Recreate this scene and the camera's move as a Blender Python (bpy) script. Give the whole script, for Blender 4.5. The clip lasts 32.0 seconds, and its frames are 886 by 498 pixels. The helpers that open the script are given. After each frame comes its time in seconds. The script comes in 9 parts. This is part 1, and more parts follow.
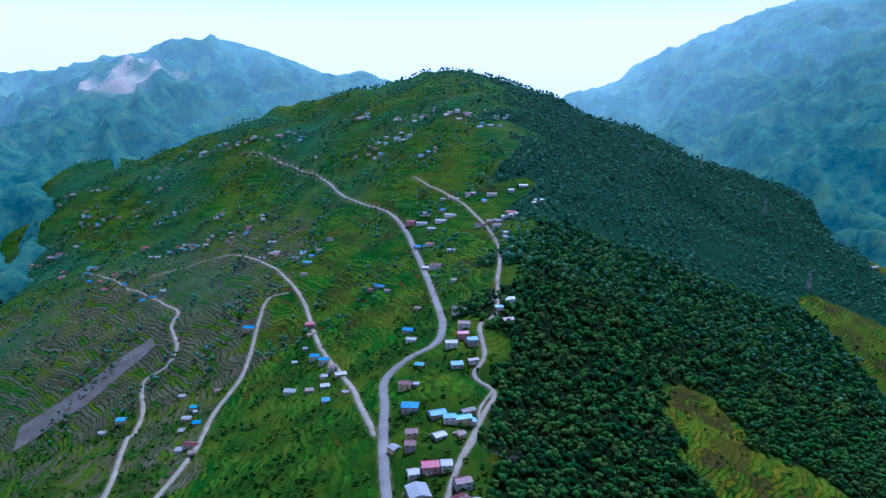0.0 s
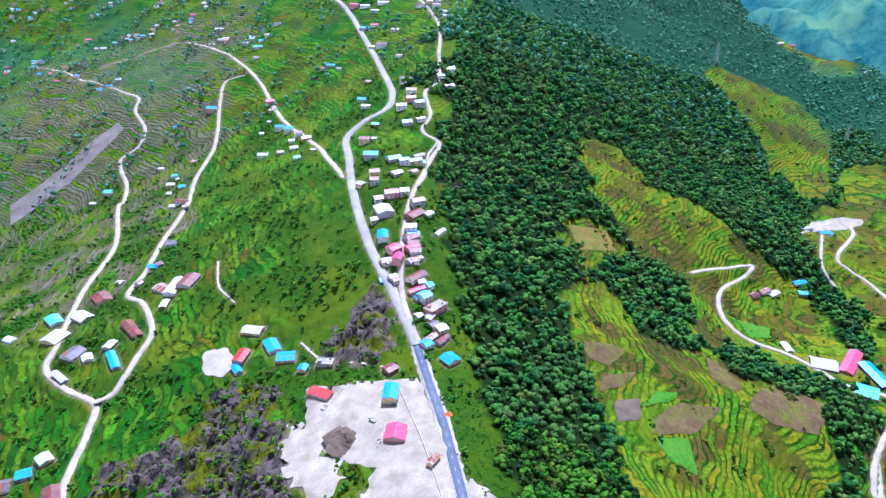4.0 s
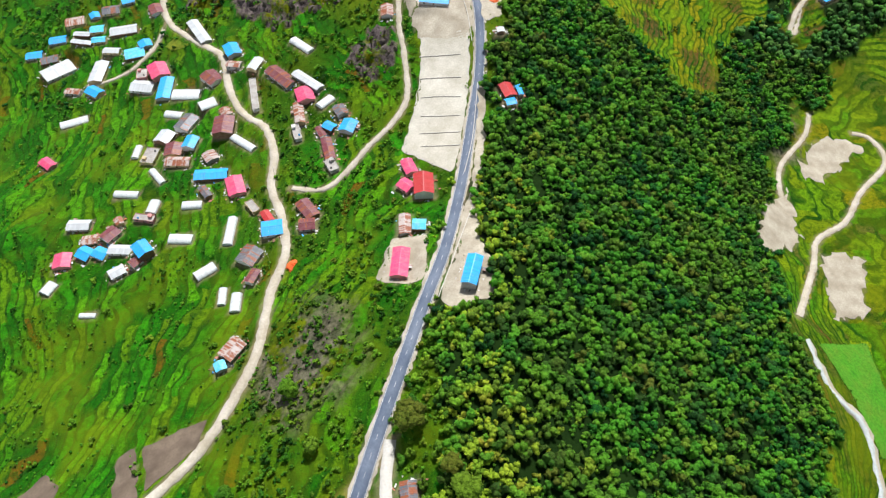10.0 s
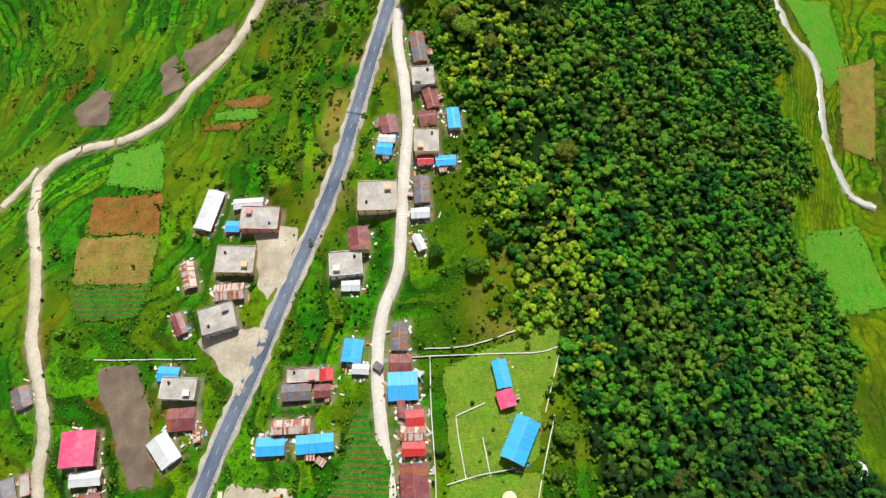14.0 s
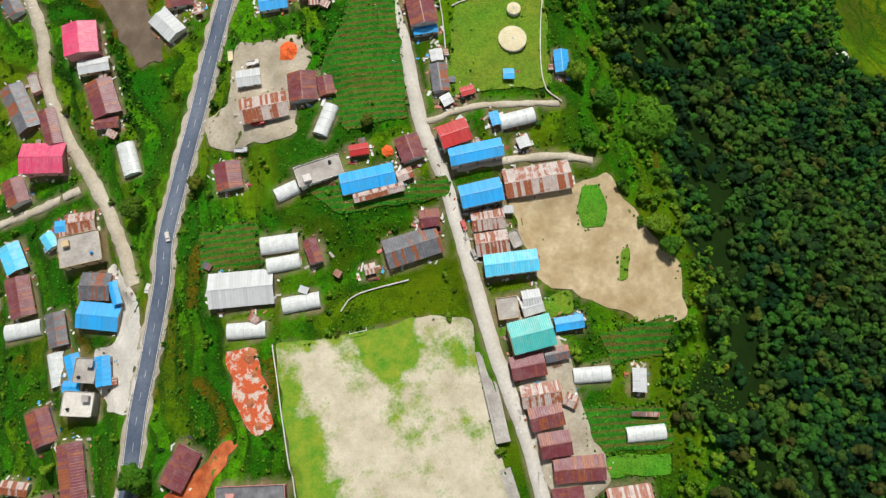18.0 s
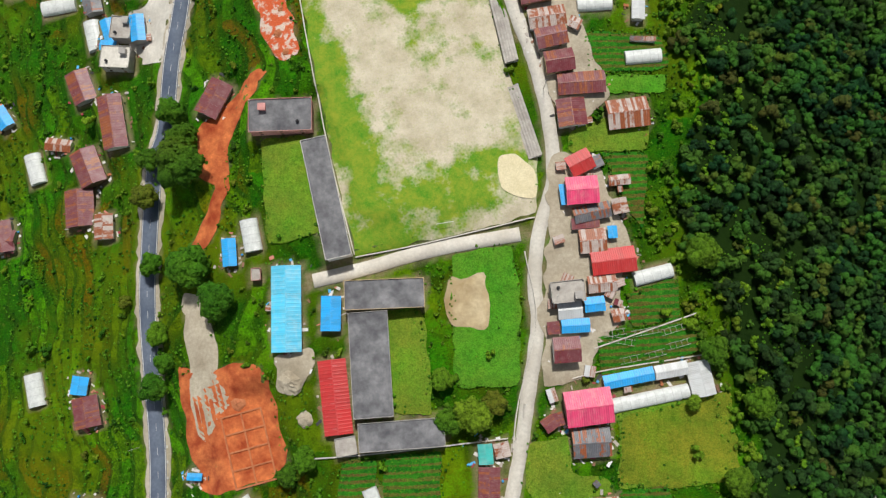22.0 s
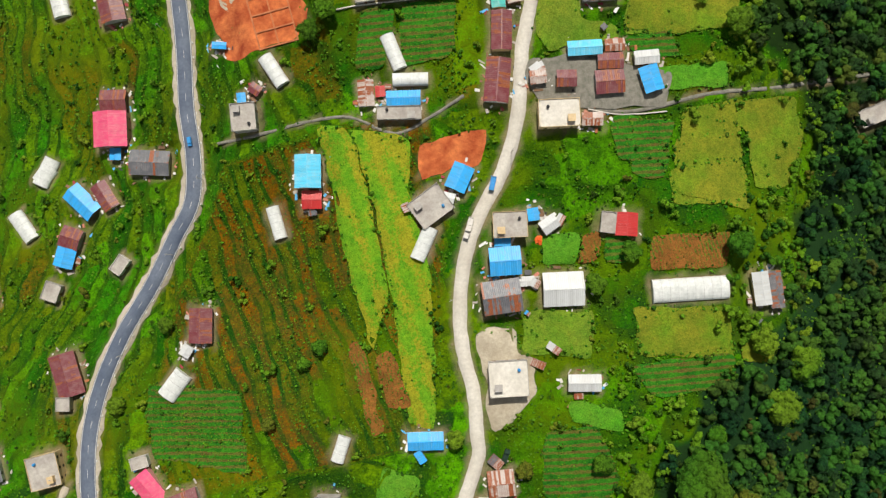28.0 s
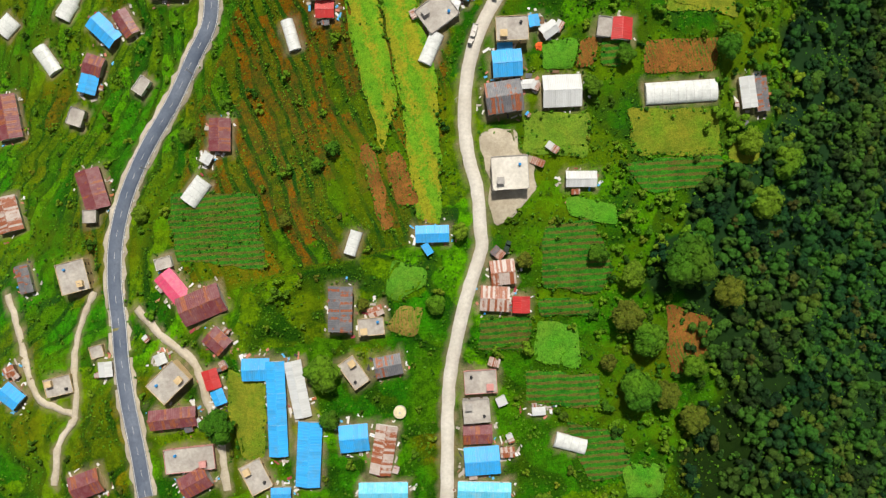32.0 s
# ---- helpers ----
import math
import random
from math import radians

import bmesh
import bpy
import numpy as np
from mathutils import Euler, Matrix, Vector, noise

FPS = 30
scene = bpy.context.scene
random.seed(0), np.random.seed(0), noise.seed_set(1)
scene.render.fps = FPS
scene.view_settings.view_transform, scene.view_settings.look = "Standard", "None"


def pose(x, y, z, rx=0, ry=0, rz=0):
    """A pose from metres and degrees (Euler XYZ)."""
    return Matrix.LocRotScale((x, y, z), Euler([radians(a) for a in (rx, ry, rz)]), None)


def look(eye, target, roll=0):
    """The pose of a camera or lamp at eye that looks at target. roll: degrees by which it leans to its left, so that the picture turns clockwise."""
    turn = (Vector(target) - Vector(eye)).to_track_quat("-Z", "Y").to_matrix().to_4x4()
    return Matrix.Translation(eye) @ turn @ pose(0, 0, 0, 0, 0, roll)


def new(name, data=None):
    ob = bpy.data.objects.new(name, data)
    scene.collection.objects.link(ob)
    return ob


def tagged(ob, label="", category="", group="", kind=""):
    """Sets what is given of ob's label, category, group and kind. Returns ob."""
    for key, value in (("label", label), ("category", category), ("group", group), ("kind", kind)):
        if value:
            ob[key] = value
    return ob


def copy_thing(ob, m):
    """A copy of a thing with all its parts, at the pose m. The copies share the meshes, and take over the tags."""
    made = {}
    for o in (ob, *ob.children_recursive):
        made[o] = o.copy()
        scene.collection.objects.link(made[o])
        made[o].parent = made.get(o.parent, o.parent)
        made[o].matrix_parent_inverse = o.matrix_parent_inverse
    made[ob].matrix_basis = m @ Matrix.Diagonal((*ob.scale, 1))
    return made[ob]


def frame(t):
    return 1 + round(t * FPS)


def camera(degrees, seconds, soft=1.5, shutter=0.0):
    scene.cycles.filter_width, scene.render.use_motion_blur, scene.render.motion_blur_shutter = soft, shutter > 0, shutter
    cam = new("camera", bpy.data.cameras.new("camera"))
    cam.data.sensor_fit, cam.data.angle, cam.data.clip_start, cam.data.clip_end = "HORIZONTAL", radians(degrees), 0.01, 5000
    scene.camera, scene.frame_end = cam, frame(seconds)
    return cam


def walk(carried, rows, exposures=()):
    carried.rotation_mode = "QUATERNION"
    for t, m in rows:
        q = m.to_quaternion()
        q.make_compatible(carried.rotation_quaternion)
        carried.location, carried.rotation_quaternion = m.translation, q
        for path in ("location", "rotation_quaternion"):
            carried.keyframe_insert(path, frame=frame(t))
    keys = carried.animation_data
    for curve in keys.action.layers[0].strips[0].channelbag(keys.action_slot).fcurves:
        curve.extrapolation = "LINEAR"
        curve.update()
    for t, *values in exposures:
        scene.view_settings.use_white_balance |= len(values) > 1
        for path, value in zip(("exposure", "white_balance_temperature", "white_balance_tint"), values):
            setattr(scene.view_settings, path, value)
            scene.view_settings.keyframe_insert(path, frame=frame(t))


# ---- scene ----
cam = camera(64.9, 32.0, soft=1.35)
METRES, EYE, TILT, LEAN, TURN = 1000.0, 340.0, -11.5, -0.25, 0.0
ROWS = [
    (0.0, 0.0, 0.0, 0.0, -0.0, 0.0, -0.0),
    (0.5, -0.0015, -0.0176, -0.004, -1.02, -1.69, 0.27),
    (1.0, -0.0031, -0.0352, -0.0083, -2.02, -3.44, 0.54),
    (1.5, -0.0053, -0.0526, -0.0127, -3.1, -5.46, 0.81),
    (2.0, -0.0077, -0.0705, -0.0167, -4.19, -7.62, 1.05),
    (2.5, -0.01, -0.0881, -0.0211, -4.95, -9.75, 1.22),
    (3.0, -0.0124, -0.1058, -0.0252, -5.17, -11.86, 1.26),
    (3.5, -0.0148, -0.1232, -0.0291, -5.17, -13.97, 1.28),
    (5.5, -0.0243, -0.1933, -0.0449, -5.1, -22.3, 1.25),
    (6.0, -0.0267, -0.2107, -0.0489, -5.07, -24.34, 1.21),
    (6.5, -0.0289, -0.2281, -0.0528, -5.0, -26.38, 1.18),
    (7.0, -0.0311, -0.2456, -0.0568, -4.97, -28.44, 1.23),
    (7.5, -0.0334, -0.2632, -0.061, -4.93, -30.52, 1.27),
    (8.0, -0.0358, -0.2808, -0.0651, -4.92, -32.62, 1.28),
    (8.5, -0.0383, -0.2984, -0.0691, -4.91, -34.72, 1.24),
    (9.0, -0.0407, -0.3164, -0.0731, -4.9, -36.78, 1.21),
    (9.5, -0.0432, -0.3341, -0.0771, -4.89, -38.8, 1.17),
    (10.0, -0.0453, -0.3515, -0.0808, -4.87, -40.89, 1.16),
    (10.5, -0.0479, -0.3694, -0.0848, -4.89, -42.93, 1.14),
    (11.0, -0.0504, -0.3868, -0.0886, -4.92, -44.86, 1.11),
    (11.5, -0.0527, -0.4043, -0.0927, -4.96, -46.66, 1.1),
    (12.0, -0.0551, -0.4218, -0.0969, -4.96, -48.45, 1.11),
    (12.5, -0.0577, -0.4392, -0.101, -5.0, -50.23, 1.13),
    (13.0, -0.0603, -0.4563, -0.1061, -4.98, -51.85, 1.14),
    (13.5, -0.0632, -0.4726, -0.115, -5.33, -53.48, 1.27),
    (14.0, -0.0668, -0.4888, -0.1238, -6.64, -55.1, 1.59),
    (14.5, -0.0707, -0.5049, -0.1327, -8.28, -56.74, 1.95),
    (16.5, -0.0898, -0.5683, -0.1674, -13.1, -61.97, 2.98),
    (17.0, -0.0947, -0.5839, -0.176, -13.09, -63.1, 2.98),
    (17.5, -0.0996, -0.5992, -0.1845, -13.1, -64.19, 2.95),
    (18.0, -0.1042, -0.6147, -0.1906, -13.09, -65.25, 2.94),
    (18.5, -0.1089, -0.6304, -0.1946, -13.08, -65.94, 2.91),
    (19.0, -0.1134, -0.6457, -0.1979, -13.05, -66.57, 2.9),
    (19.5, -0.1178, -0.6608, -0.2011, -13.04, -67.15, 2.89),
    (20.0, -0.1219, -0.6757, -0.2041, -13.0, -67.73, 2.95),
    (20.5, -0.126, -0.6899, -0.2069, -12.97, -68.4, 2.94),
    (21.0, -0.1301, -0.7039, -0.2097, -12.99, -69.03, 2.9),
    (21.5, -0.1341, -0.7176, -0.2126, -13.0, -69.61, 2.89),
    (22.0, -0.1378, -0.7308, -0.2155, -13.01, -70.22, 2.89),
    (22.5, -0.1413, -0.7437, -0.2184, -13.02, -70.81, 2.91),
    (23.0, -0.1449, -0.7561, -0.221, -13.05, -71.43, 2.93),
    (23.5, -0.1485, -0.7687, -0.2232, -13.08, -71.99, 2.96),
    (24.0, -0.1519, -0.7807, -0.2254, -13.09, -72.58, 2.98),
    (24.5, -0.1554, -0.7925, -0.2278, -13.03, -73.1, 2.97),
    (25.0, -0.1588, -0.804, -0.23, -13.03, -73.64, 2.95),
    (25.5, -0.1618, -0.815, -0.2323, -13.04, -74.23, 2.98),
    (27.5, -0.1735, -0.8559, -0.2412, -13.27, -76.52, 3.03),
    (28.0, -0.1761, -0.8654, -0.2431, -13.31, -77.04, 3.05),
    (28.5, -0.1787, -0.8746, -0.2447, -13.31, -77.55, 3.1),
    (29.0, -0.1811, -0.8832, -0.2461, -13.33, -78.12, 3.14),
    (29.5, -0.1836, -0.8917, -0.2473, -13.36, -78.63, 3.12),
    (30.0, -0.1862, -0.9, -0.2485, -13.37, -78.88, 3.08),
    (30.5, -0.1885, -0.9082, -0.2499, -13.36, -78.91, 3.04),
    (31.0, -0.1911, -0.9178, -0.2474, -13.33, -78.88, 2.99),
    (31.5, -0.1934, -0.9275, -0.2439, -13.3, -78.9, 2.97),
    (32.0, -0.1959, -0.9371, -0.2404, -13.28, -78.91, 2.92),
]
# the ground's brightness is held by the exposure, which rises as the bright sky leaves the picture
EXPOSURES = [
    (0.0, -0.85, 4200, 24), (1.0, -0.35, 4250, 24), (2.0, 0.45, 4550, 32), (3.5, 0.62, 4700, 30), (6.0, 0.36, 5100, 16), (9.0, 0.28, 5700, 12),
    (14.5, 0.14, 6200, 10), (18.0, -0.2, 6200, 10), (21.0, -0.27, 6200, 10), (25.0, -0.2, 6500, 10), (32.0, -0.1, 6600, 10),
]
walk(cam, [(t, pose(0, 0, EYE, TILT, LEAN, TURN) @ pose(METRES * x, METRES * y, METRES * z, 90 + pitch, roll, yaw)) for t, x, y, z, yaw, pitch, roll in ROWS], EXPOSURES)

# ---- daylight under a thin bright overcast ----
SUN_UP, SUN_ROUND = 58.0, 15.0
world = bpy.data.worlds.new("sky")
scene.world = world
world.use_nodes = True
sky = world.node_tree.nodes.new("ShaderNodeTexSky")
sky.sky_type, sky.sun_disc = "NISHITA", False
sky.sun_elevation, sky.sun_rotation = radians(SUN_UP), radians(SUN_ROUND)
sky.air_density, sky.dust_density, sky.ozone_density = 1.0, 5.0, 0.8
veil = world.node_tree.nodes.new("ShaderNodeMix")
veil.data_type = "RGBA"
veil.inputs[0].default_value = 0.5
# thin cloud, brighter towards the hazy horizon
high = world.node_tree.nodes.new("ShaderNodeSeparateXYZ")
world.node_tree.links.new(world.node_tree.nodes.new("ShaderNodeTexCoord").outputs["Generated"], high.inputs[0])
cloud = world.node_tree.nodes.new("ShaderNodeValToRGB")
cloud.color_ramp.elements[0].position, cloud.color_ramp.elements[0].color = 0.11, (1.0, 1.0, 1.0, 1)
cloud.color_ramp.elements[1].position, cloud.color_ramp.elements[1].color = 0.27, (0.046, 0.049, 0.052, 1)
bright = world.node_tree.nodes.new("ShaderNodeVectorMath")
bright.operation = "SCALE"
bright.inputs["Scale"].default_value = 66.0
world.node_tree.links.new(high.outputs[2], cloud.inputs[0])
world.node_tree.links.new(cloud.outputs[0], bright.inputs[0])
world.node_tree.links.new(bright.outputs[0], veil.inputs[7])
world.node_tree.links.new(sky.outputs[0], veil.inputs[6])
world.node_tree.links.new(veil.outputs[2], world.node_tree.nodes["Background"].inputs[0])
world.node_tree.nodes["Background"].inputs[1].default_value = 0.06
sun = new("sun", bpy.data.lights.new("sun", "SUN"))
sun.data.energy, sun.data.angle, sun.data.color = 5.0, radians(4.0), (1.0, 0.95, 0.86)
sun.matrix_world = look((400 * math.sin(radians(SUN_ROUND)), 400 * math.cos(radians(SUN_ROUND)), 400 * math.tan(radians(SUN_UP))), (0, 0, 0))


# ---- materials ----
class Mat:
    """A node material under way: its tree, its surface shader and short calls for nodes."""

    def __init__(self, name, rough=0.8, metal=0.0, spec=0.3):
        self.m = bpy.data.materials.new(name)
        self.m.use_nodes = True
        self.t = self.m.node_tree
        self.b = self.t.nodes["Principled BSDF"]
        self.b.inputs["Roughness"].default_value = rough
        self.b.inputs["Metallic"].default_value = metal
        self.b.inputs["Specular IOR Level"].default_value = spec

    def n(self, kind):
        return self.t.nodes.new("ShaderNode" + kind)

    def put(self, socket, v):
        if isinstance(v, bpy.types.NodeSocket):
            self.t.links.new(v, socket)
        elif isinstance(v, tuple) and len(v) == 3 and len(socket.default_value) == 4:
            socket.default_value = (*v, 1)
        else:
            socket.default_value = v

    def noise(self, scale, detail=4.0, rough=0.55, at=None):
        nd = self.n("TexNoise")
        self.put(nd.inputs["Vector"], at if at is not None else self.pos())
        nd.inputs["Scale"].default_value, nd.inputs["Detail"].default_value, nd.inputs["Roughness"].default_value = scale, detail, rough
        return nd.outputs[0]

    def pos(self):
        return self.n("NewGeometry").outputs["Position"]

    def own(self):
        return self.n("TexCoord").outputs["Object"]

    def attr(self, name):
        nd = self.n("Attribute")
        nd.attribute_name = name
        return nd.outputs["Fac"]

    def rand(self):
        return self.n("ObjectInfo").outputs["Random"]

    def island(self):
        return self.n("NewGeometry").outputs["Random Per Island"]

    def math(self, op, a, b=0.0):
        nd = self.n("Math")
        nd.operation = op
        self.put(nd.inputs[0], a), self.put(nd.inputs[1], b)
        return nd.outputs[0]

    def ramp(self, fac, stops, mode="LINEAR"):
        nd = self.n("ValToRGB")
        nd.color_ramp.interpolation = mode
        el = nd.color_ramp.elements
        while len(el) < len(stops):
            el.new(0.5)
        for e, (p, c) in zip(el, stops):
            e.position = p
            e.color = (*c, 1) if isinstance(c, tuple) else (c, c, c, 1)
        self.put(nd.inputs[0], fac)
        return nd.outputs[0]

    def mix(self, fac, a, b, mode="MIX"):
        nd = self.n("Mix")
        nd.data_type, nd.blend_type = "RGBA", mode
        self.put(nd.inputs[0], fac), self.put(nd.inputs[6], a), self.put(nd.inputs[7], b)
        return nd.outputs[2]

    def bump(self, height, dist=0.05, strength=0.6):
        nd = self.n("Bump")
        nd.inputs["Distance"].default_value, nd.inputs["Strength"].default_value = dist, strength
        self.put(nd.inputs["Height"], height)
        self.t.links.new(nd.outputs[0], self.b.inputs["Normal"])

    def colour(self, c):
        self.put(self.b.inputs["Base Color"], c)
        return self.m


def soil_like(name, low, high, grain=1.2, stain=0.12, relief=0.15, rough=0.95):
    """Earth, concrete, gravel or plaster: two tones, stains at two scales, fine relief."""
    k = Mat(name, rough)
    c = k.mix(k.ramp(k.noise(stain, 5), [(0.3, 0.0), (0.7, 1.0)]), low, high)
    c = k.mix(k.ramp(k.noise(grain, 6, 0.7), [(0.35, 0.0), (0.75, 0.55)]), c, tuple(v * 0.55 for v in low))
    k.bump(k.noise(grain * 2.5, 5), relief)
    return k.colour(c)


def sheet_metal(name, base, dirt, rust=0.0, rough=0.45, vary=0.35):
    """Painted or bare corrugated sheet: fading from sheet to sheet, dirt in streaks, rust."""
    k = Mat(name, rough, 0.0, 0.4)
    # narrow sheets side by side, each faded or patched in its own way
    side = k.n("SeparateXYZ")
    k.put(side.inputs[0], k.own())
    strip = k.n("CombineXYZ")
    k.put(strip.inputs[0], k.math("FLOOR", k.math("MULTIPLY", side.outputs[0], 6.0)))
    k.put(strip.inputs[1], k.math("MULTIPLY", k.rand(), 97.0))
    luck = k.n("TexWhiteNoise")
    k.put(luck.inputs["Vector"], strip.outputs[0])
    lot = luck.outputs["Value"]
    c = k.mix(k.math("MULTIPLY", k.rand(), vary), base, tuple(min(1, v * 0.55 + 0.05) for v in base))
    c = k.mix(k.ramp(lot, [(0.5, 0.0), (1.0, 0.45)]), c, tuple(v * 0.62 for v in base))
    c = k.mix(k.ramp(k.noise(0.35, 5, 0.65), [(0.45, 0.0), (0.75, 0.6)]), c, dirt)
    c = k.mix(k.ramp(k.noise(2.6, 4, 0.7), [(0.5, 0.0), (0.8, 0.35)]), c, dirt)
    if rust:
        r = k.mix(k.noise(1.5, 5), (0.12, 0.030, 0.015), (0.42, 0.13, 0.045))
        f = k.math("ADD", k.noise(0.45, 6, 0.7), k.math("MULTIPLY", k.math("SUBTRACT", lot, 0.5), 0.55))
        f = k.math("ADD", f, k.math("MULTIPLY", k.math("SUBTRACT", k.rand(), 0.5), 0.3))
        c = k.mix(k.ramp(f, [(0.66 - 0.35 * rust, 0.0), (0.74 - 0.3 * rust, 1.0)]), c, r)
    # pale worn streaks run down the slope
    m = k.n("Mapping")
    m.inputs["Scale"].default_value = (7.0, 0.7, 0.12)
    k.put(m.inputs["Vector"], k.own())
    worn = k.ramp(k.noise(1.0, 5, 0.7, m.outputs[0]), [(0.56, 0.0), (0.66, 0.75)])
    c = k.mix(k.math("MULTIPLY", worn, k.math("MULTIPLY", k.rand(), 0.9)), c, tuple(min(0.75, v * 0.55 + 0.30) for v in base))
    k.bump(k.noise(3.0, 3), 0.02)
    return k.colour(c)


def leafy(name, dark, mid, light, warm):
    """Foliage: every tree its own green, its clumps a little apart, a few trees yellow, a few brown."""
    k = Mat(name, 0.8, 0.0, 0.1)
    own = k.attr("tone")
    tone = k.math("ADD", k.math("MULTIPLY", own, 0.85), k.math("MULTIPLY", k.math("SUBTRACT", k.noise(0.03, 4, 0.6), 0.5), 0.9))
    c = k.ramp(tone, [(0.02, dark), (0.30, mid), (0.58, light), (0.80, light), (1.0, warm)])
    c = k.mix(k.ramp(k.noise(0.014, 4, 0.6), [(0.45, 0.0), (0.68, 0.6)]), c, k.mix(0.5, c, warm))
    pick = k.math("FRACT", k.math("MULTIPLY", own, 37.0))
    c = k.mix(k.ramp(pick, [(0.0, 0.5), (0.05, 0.5), (0.055, 0.0)], "CONSTANT"), c, tuple(0.5 * a + 0.5 * b for a, b in zip(warm, (0.14, 0.07, 0.02))))
    c = k.mix(k.ramp(pick, [(0.0, 0.0), (0.86, 0.0), (0.861, 0.45)], "CONSTANT"), c, tuple(0.6 * a + 0.6 * b for a, b in zip(light, warm)))
    c = k.mix(k.ramp(k.noise(0.8, 4, 0.7), [(0.36, 0.7), (0.54, 0.0)]), c, tuple(v * 0.3 for v in dark))
    c = k.mix(k.ramp(k.noise(2.2, 3, 0.7), [(0.5, 0.0), (0.75, 0.55)]), c, k.mix(0.6, c, tuple(min(1, v * 1.8) for v in light)))
    k.bump(k.noise(1.6, 4, 0.7), 0.9, 1.0)
    return k.colour(c)


ASPHALT = soil_like("asphalt", (0.075, 0.10, 0.15), (0.18, 0.21, 0.27), 0.9, 0.06, 0.02, 0.7)
WORN_ASPHALT = soil_like("worn_asphalt", (0.33, 0.31, 0.28), (0.50, 0.48, 0.43), 0.9, 0.05, 0.02, 0.85)
PAINT = soil_like("road_paint", (0.62, 0.62, 0.60), (0.75, 0.75, 0.72), 1.5, 0.4, 0.01)
CONCRETE = soil_like("concrete", (0.54, 0.50, 0.43), (0.70, 0.67, 0.60), 0.8, 0.1, 0.05)
DIRT = soil_like("dirt_road", (0.42, 0.36, 0.26), (0.62, 0.56, 0.46), 0.7, 0.08, 0.12)
GRAVEL = soil_like("gravel", (0.33, 0.28, 0.20), (0.55, 0.49, 0.38), 0.8, 0.09, 0.25)
SAND = soil_like("sand", (0.66, 0.58, 0.36), (0.78, 0.70, 0.47), 1.5, 0.3, 0.1)
RED_EARTH = soil_like("red_earth", (0.30, 0.045, 0.012), (0.72, 0.22, 0.07), 0.5, 0.16, 0.4)
YARD = soil_like("yard_earth", (0.36, 0.26, 0.13), (0.60, 0.50, 0.32), 0.35, 0.09, 0.15)
STONE = soil_like("stone_wall", (0.15, 0.15, 0.12), (0.30, 0.28, 0.24), 2.5, 0.5, 0.2)
GREY_EARTH = soil_like("grey_earth", (0.11, 0.08, 0.055), (0.22, 0.165, 0.115), 0.8, 0.1, 0.15)


def cropland(name, soil, soil_light, leaf, leaf_light, cover, row=0.0, turn=0.0):
    """A field: soil, plants standing in patches, dots and rows, worn and damp places."""
    k = Mat(name, 0.95, 0.0, 0.1)
    c = k.mix(k.ramp(k.noise(0.11, 5, 0.65), [(0.35, 0.0), (0.65, 1.0)]), soil, soil_light)
    g = k.mix(k.ramp(k.noise(0.2, 5, 0.75), [(0.32, 0.0), (0.68, 1.0)]), leaf, leaf_light)
    cells = k.n("TexVoronoi")
    cells.inputs["Scale"].default_value = 0.85
    k.put(cells.inputs["Vector"], k.pos())
    dots = k.ramp(cells.outputs["Distance"], [(0.15, 1.0), (0.6, 0.0)])
    f = k.noise(0.06, 6, 0.64)
    if name == "playing_field":
        f = k.math("ADD", f, k.attr("turf"))
    f = k.math("ADD", f, k.math("MULTIPLY", k.math("SUBTRACT", dots, 0.4), 0.16 if row else 0.05))
    if row:
        w = k.n("TexWave")
        w.inputs["Scale"].default_value, w.inputs["Distortion"].default_value = row, 4.0 if row > 0.15 else 1.2
        w.inputs["Detail Scale"].default_value = 0.7
        m = k.n("Mapping")
        m.inputs["Rotation"].default_value = (0, 0, radians(turn))
        k.put(m.inputs["Vector"], k.pos()), k.put(w.inputs["Vector"], m.outputs[0])
        f = k.math("ADD", f, k.math("MULTIPLY", k.math("SUBTRACT", w.outputs[1], 0.5), 0.42 if name == "crop_rows" else 0.2))
    c = k.mix(k.ramp(f, [(max(0, 0.60 - cover), 0.0), (0.74 - cover + (0.0 if row else 0.02 if name == "playing_field" else 0.14), 1.0)]), c, g)
    c = k.mix(k.ramp(k.noise(0.5, 5, 0.75), [(0.45, 0.0), (0.75, 0.2 if name == "playing_field" else 0.6)]), c, tuple(v * 0.3 for v in leaf))
    c = k.mix(k.ramp(k.noise(1.8, 4, 0.8), [(0.45, 0.0), (0.72, 0.15 if name == "playing_field" else 0.75)]), c, tuple(v * 0.3 for v in leaf))
    c = k.mix(k.ramp(k.noise(2.3, 3, 0.8), [(0.55, 0.0), (0.75, 0.5)]), c, tuple(min(0.8, v * 1.5) for v in leaf_light))
    k.bump(k.noise(1.3, 5), 0.12 if name == "playing_field" else 0.5, 0.9)
    return k.colour(c)


PITCH = cropland("playing_field", (0.46, 0.40, 0.29), (0.62, 0.56, 0.44), (0.07, 0.24, 0.015), (0.27, 0.32, 0.03), 0.065)
GRASS = cropland("grass", (0.13, 0.22, 0.02), (0.22, 0.27, 0.025), (0.06, 0.22, 0.012), (0.19, 0.36, 0.02), 0.2)
MEADOW = cropland("meadow", (0.13, 0.26, 0.02), (0.10, 0.30, 0.02), (0.03, 0.19, 0.010), (0.11, 0.38, 0.015), 0.2)
OLIVE = cropland("olive_grass", (0.14, 0.18, 0.014), (0.25, 0.25, 0.020), (0.07, 0.21, 0.010), (0.19, 0.34, 0.015), 0.16)
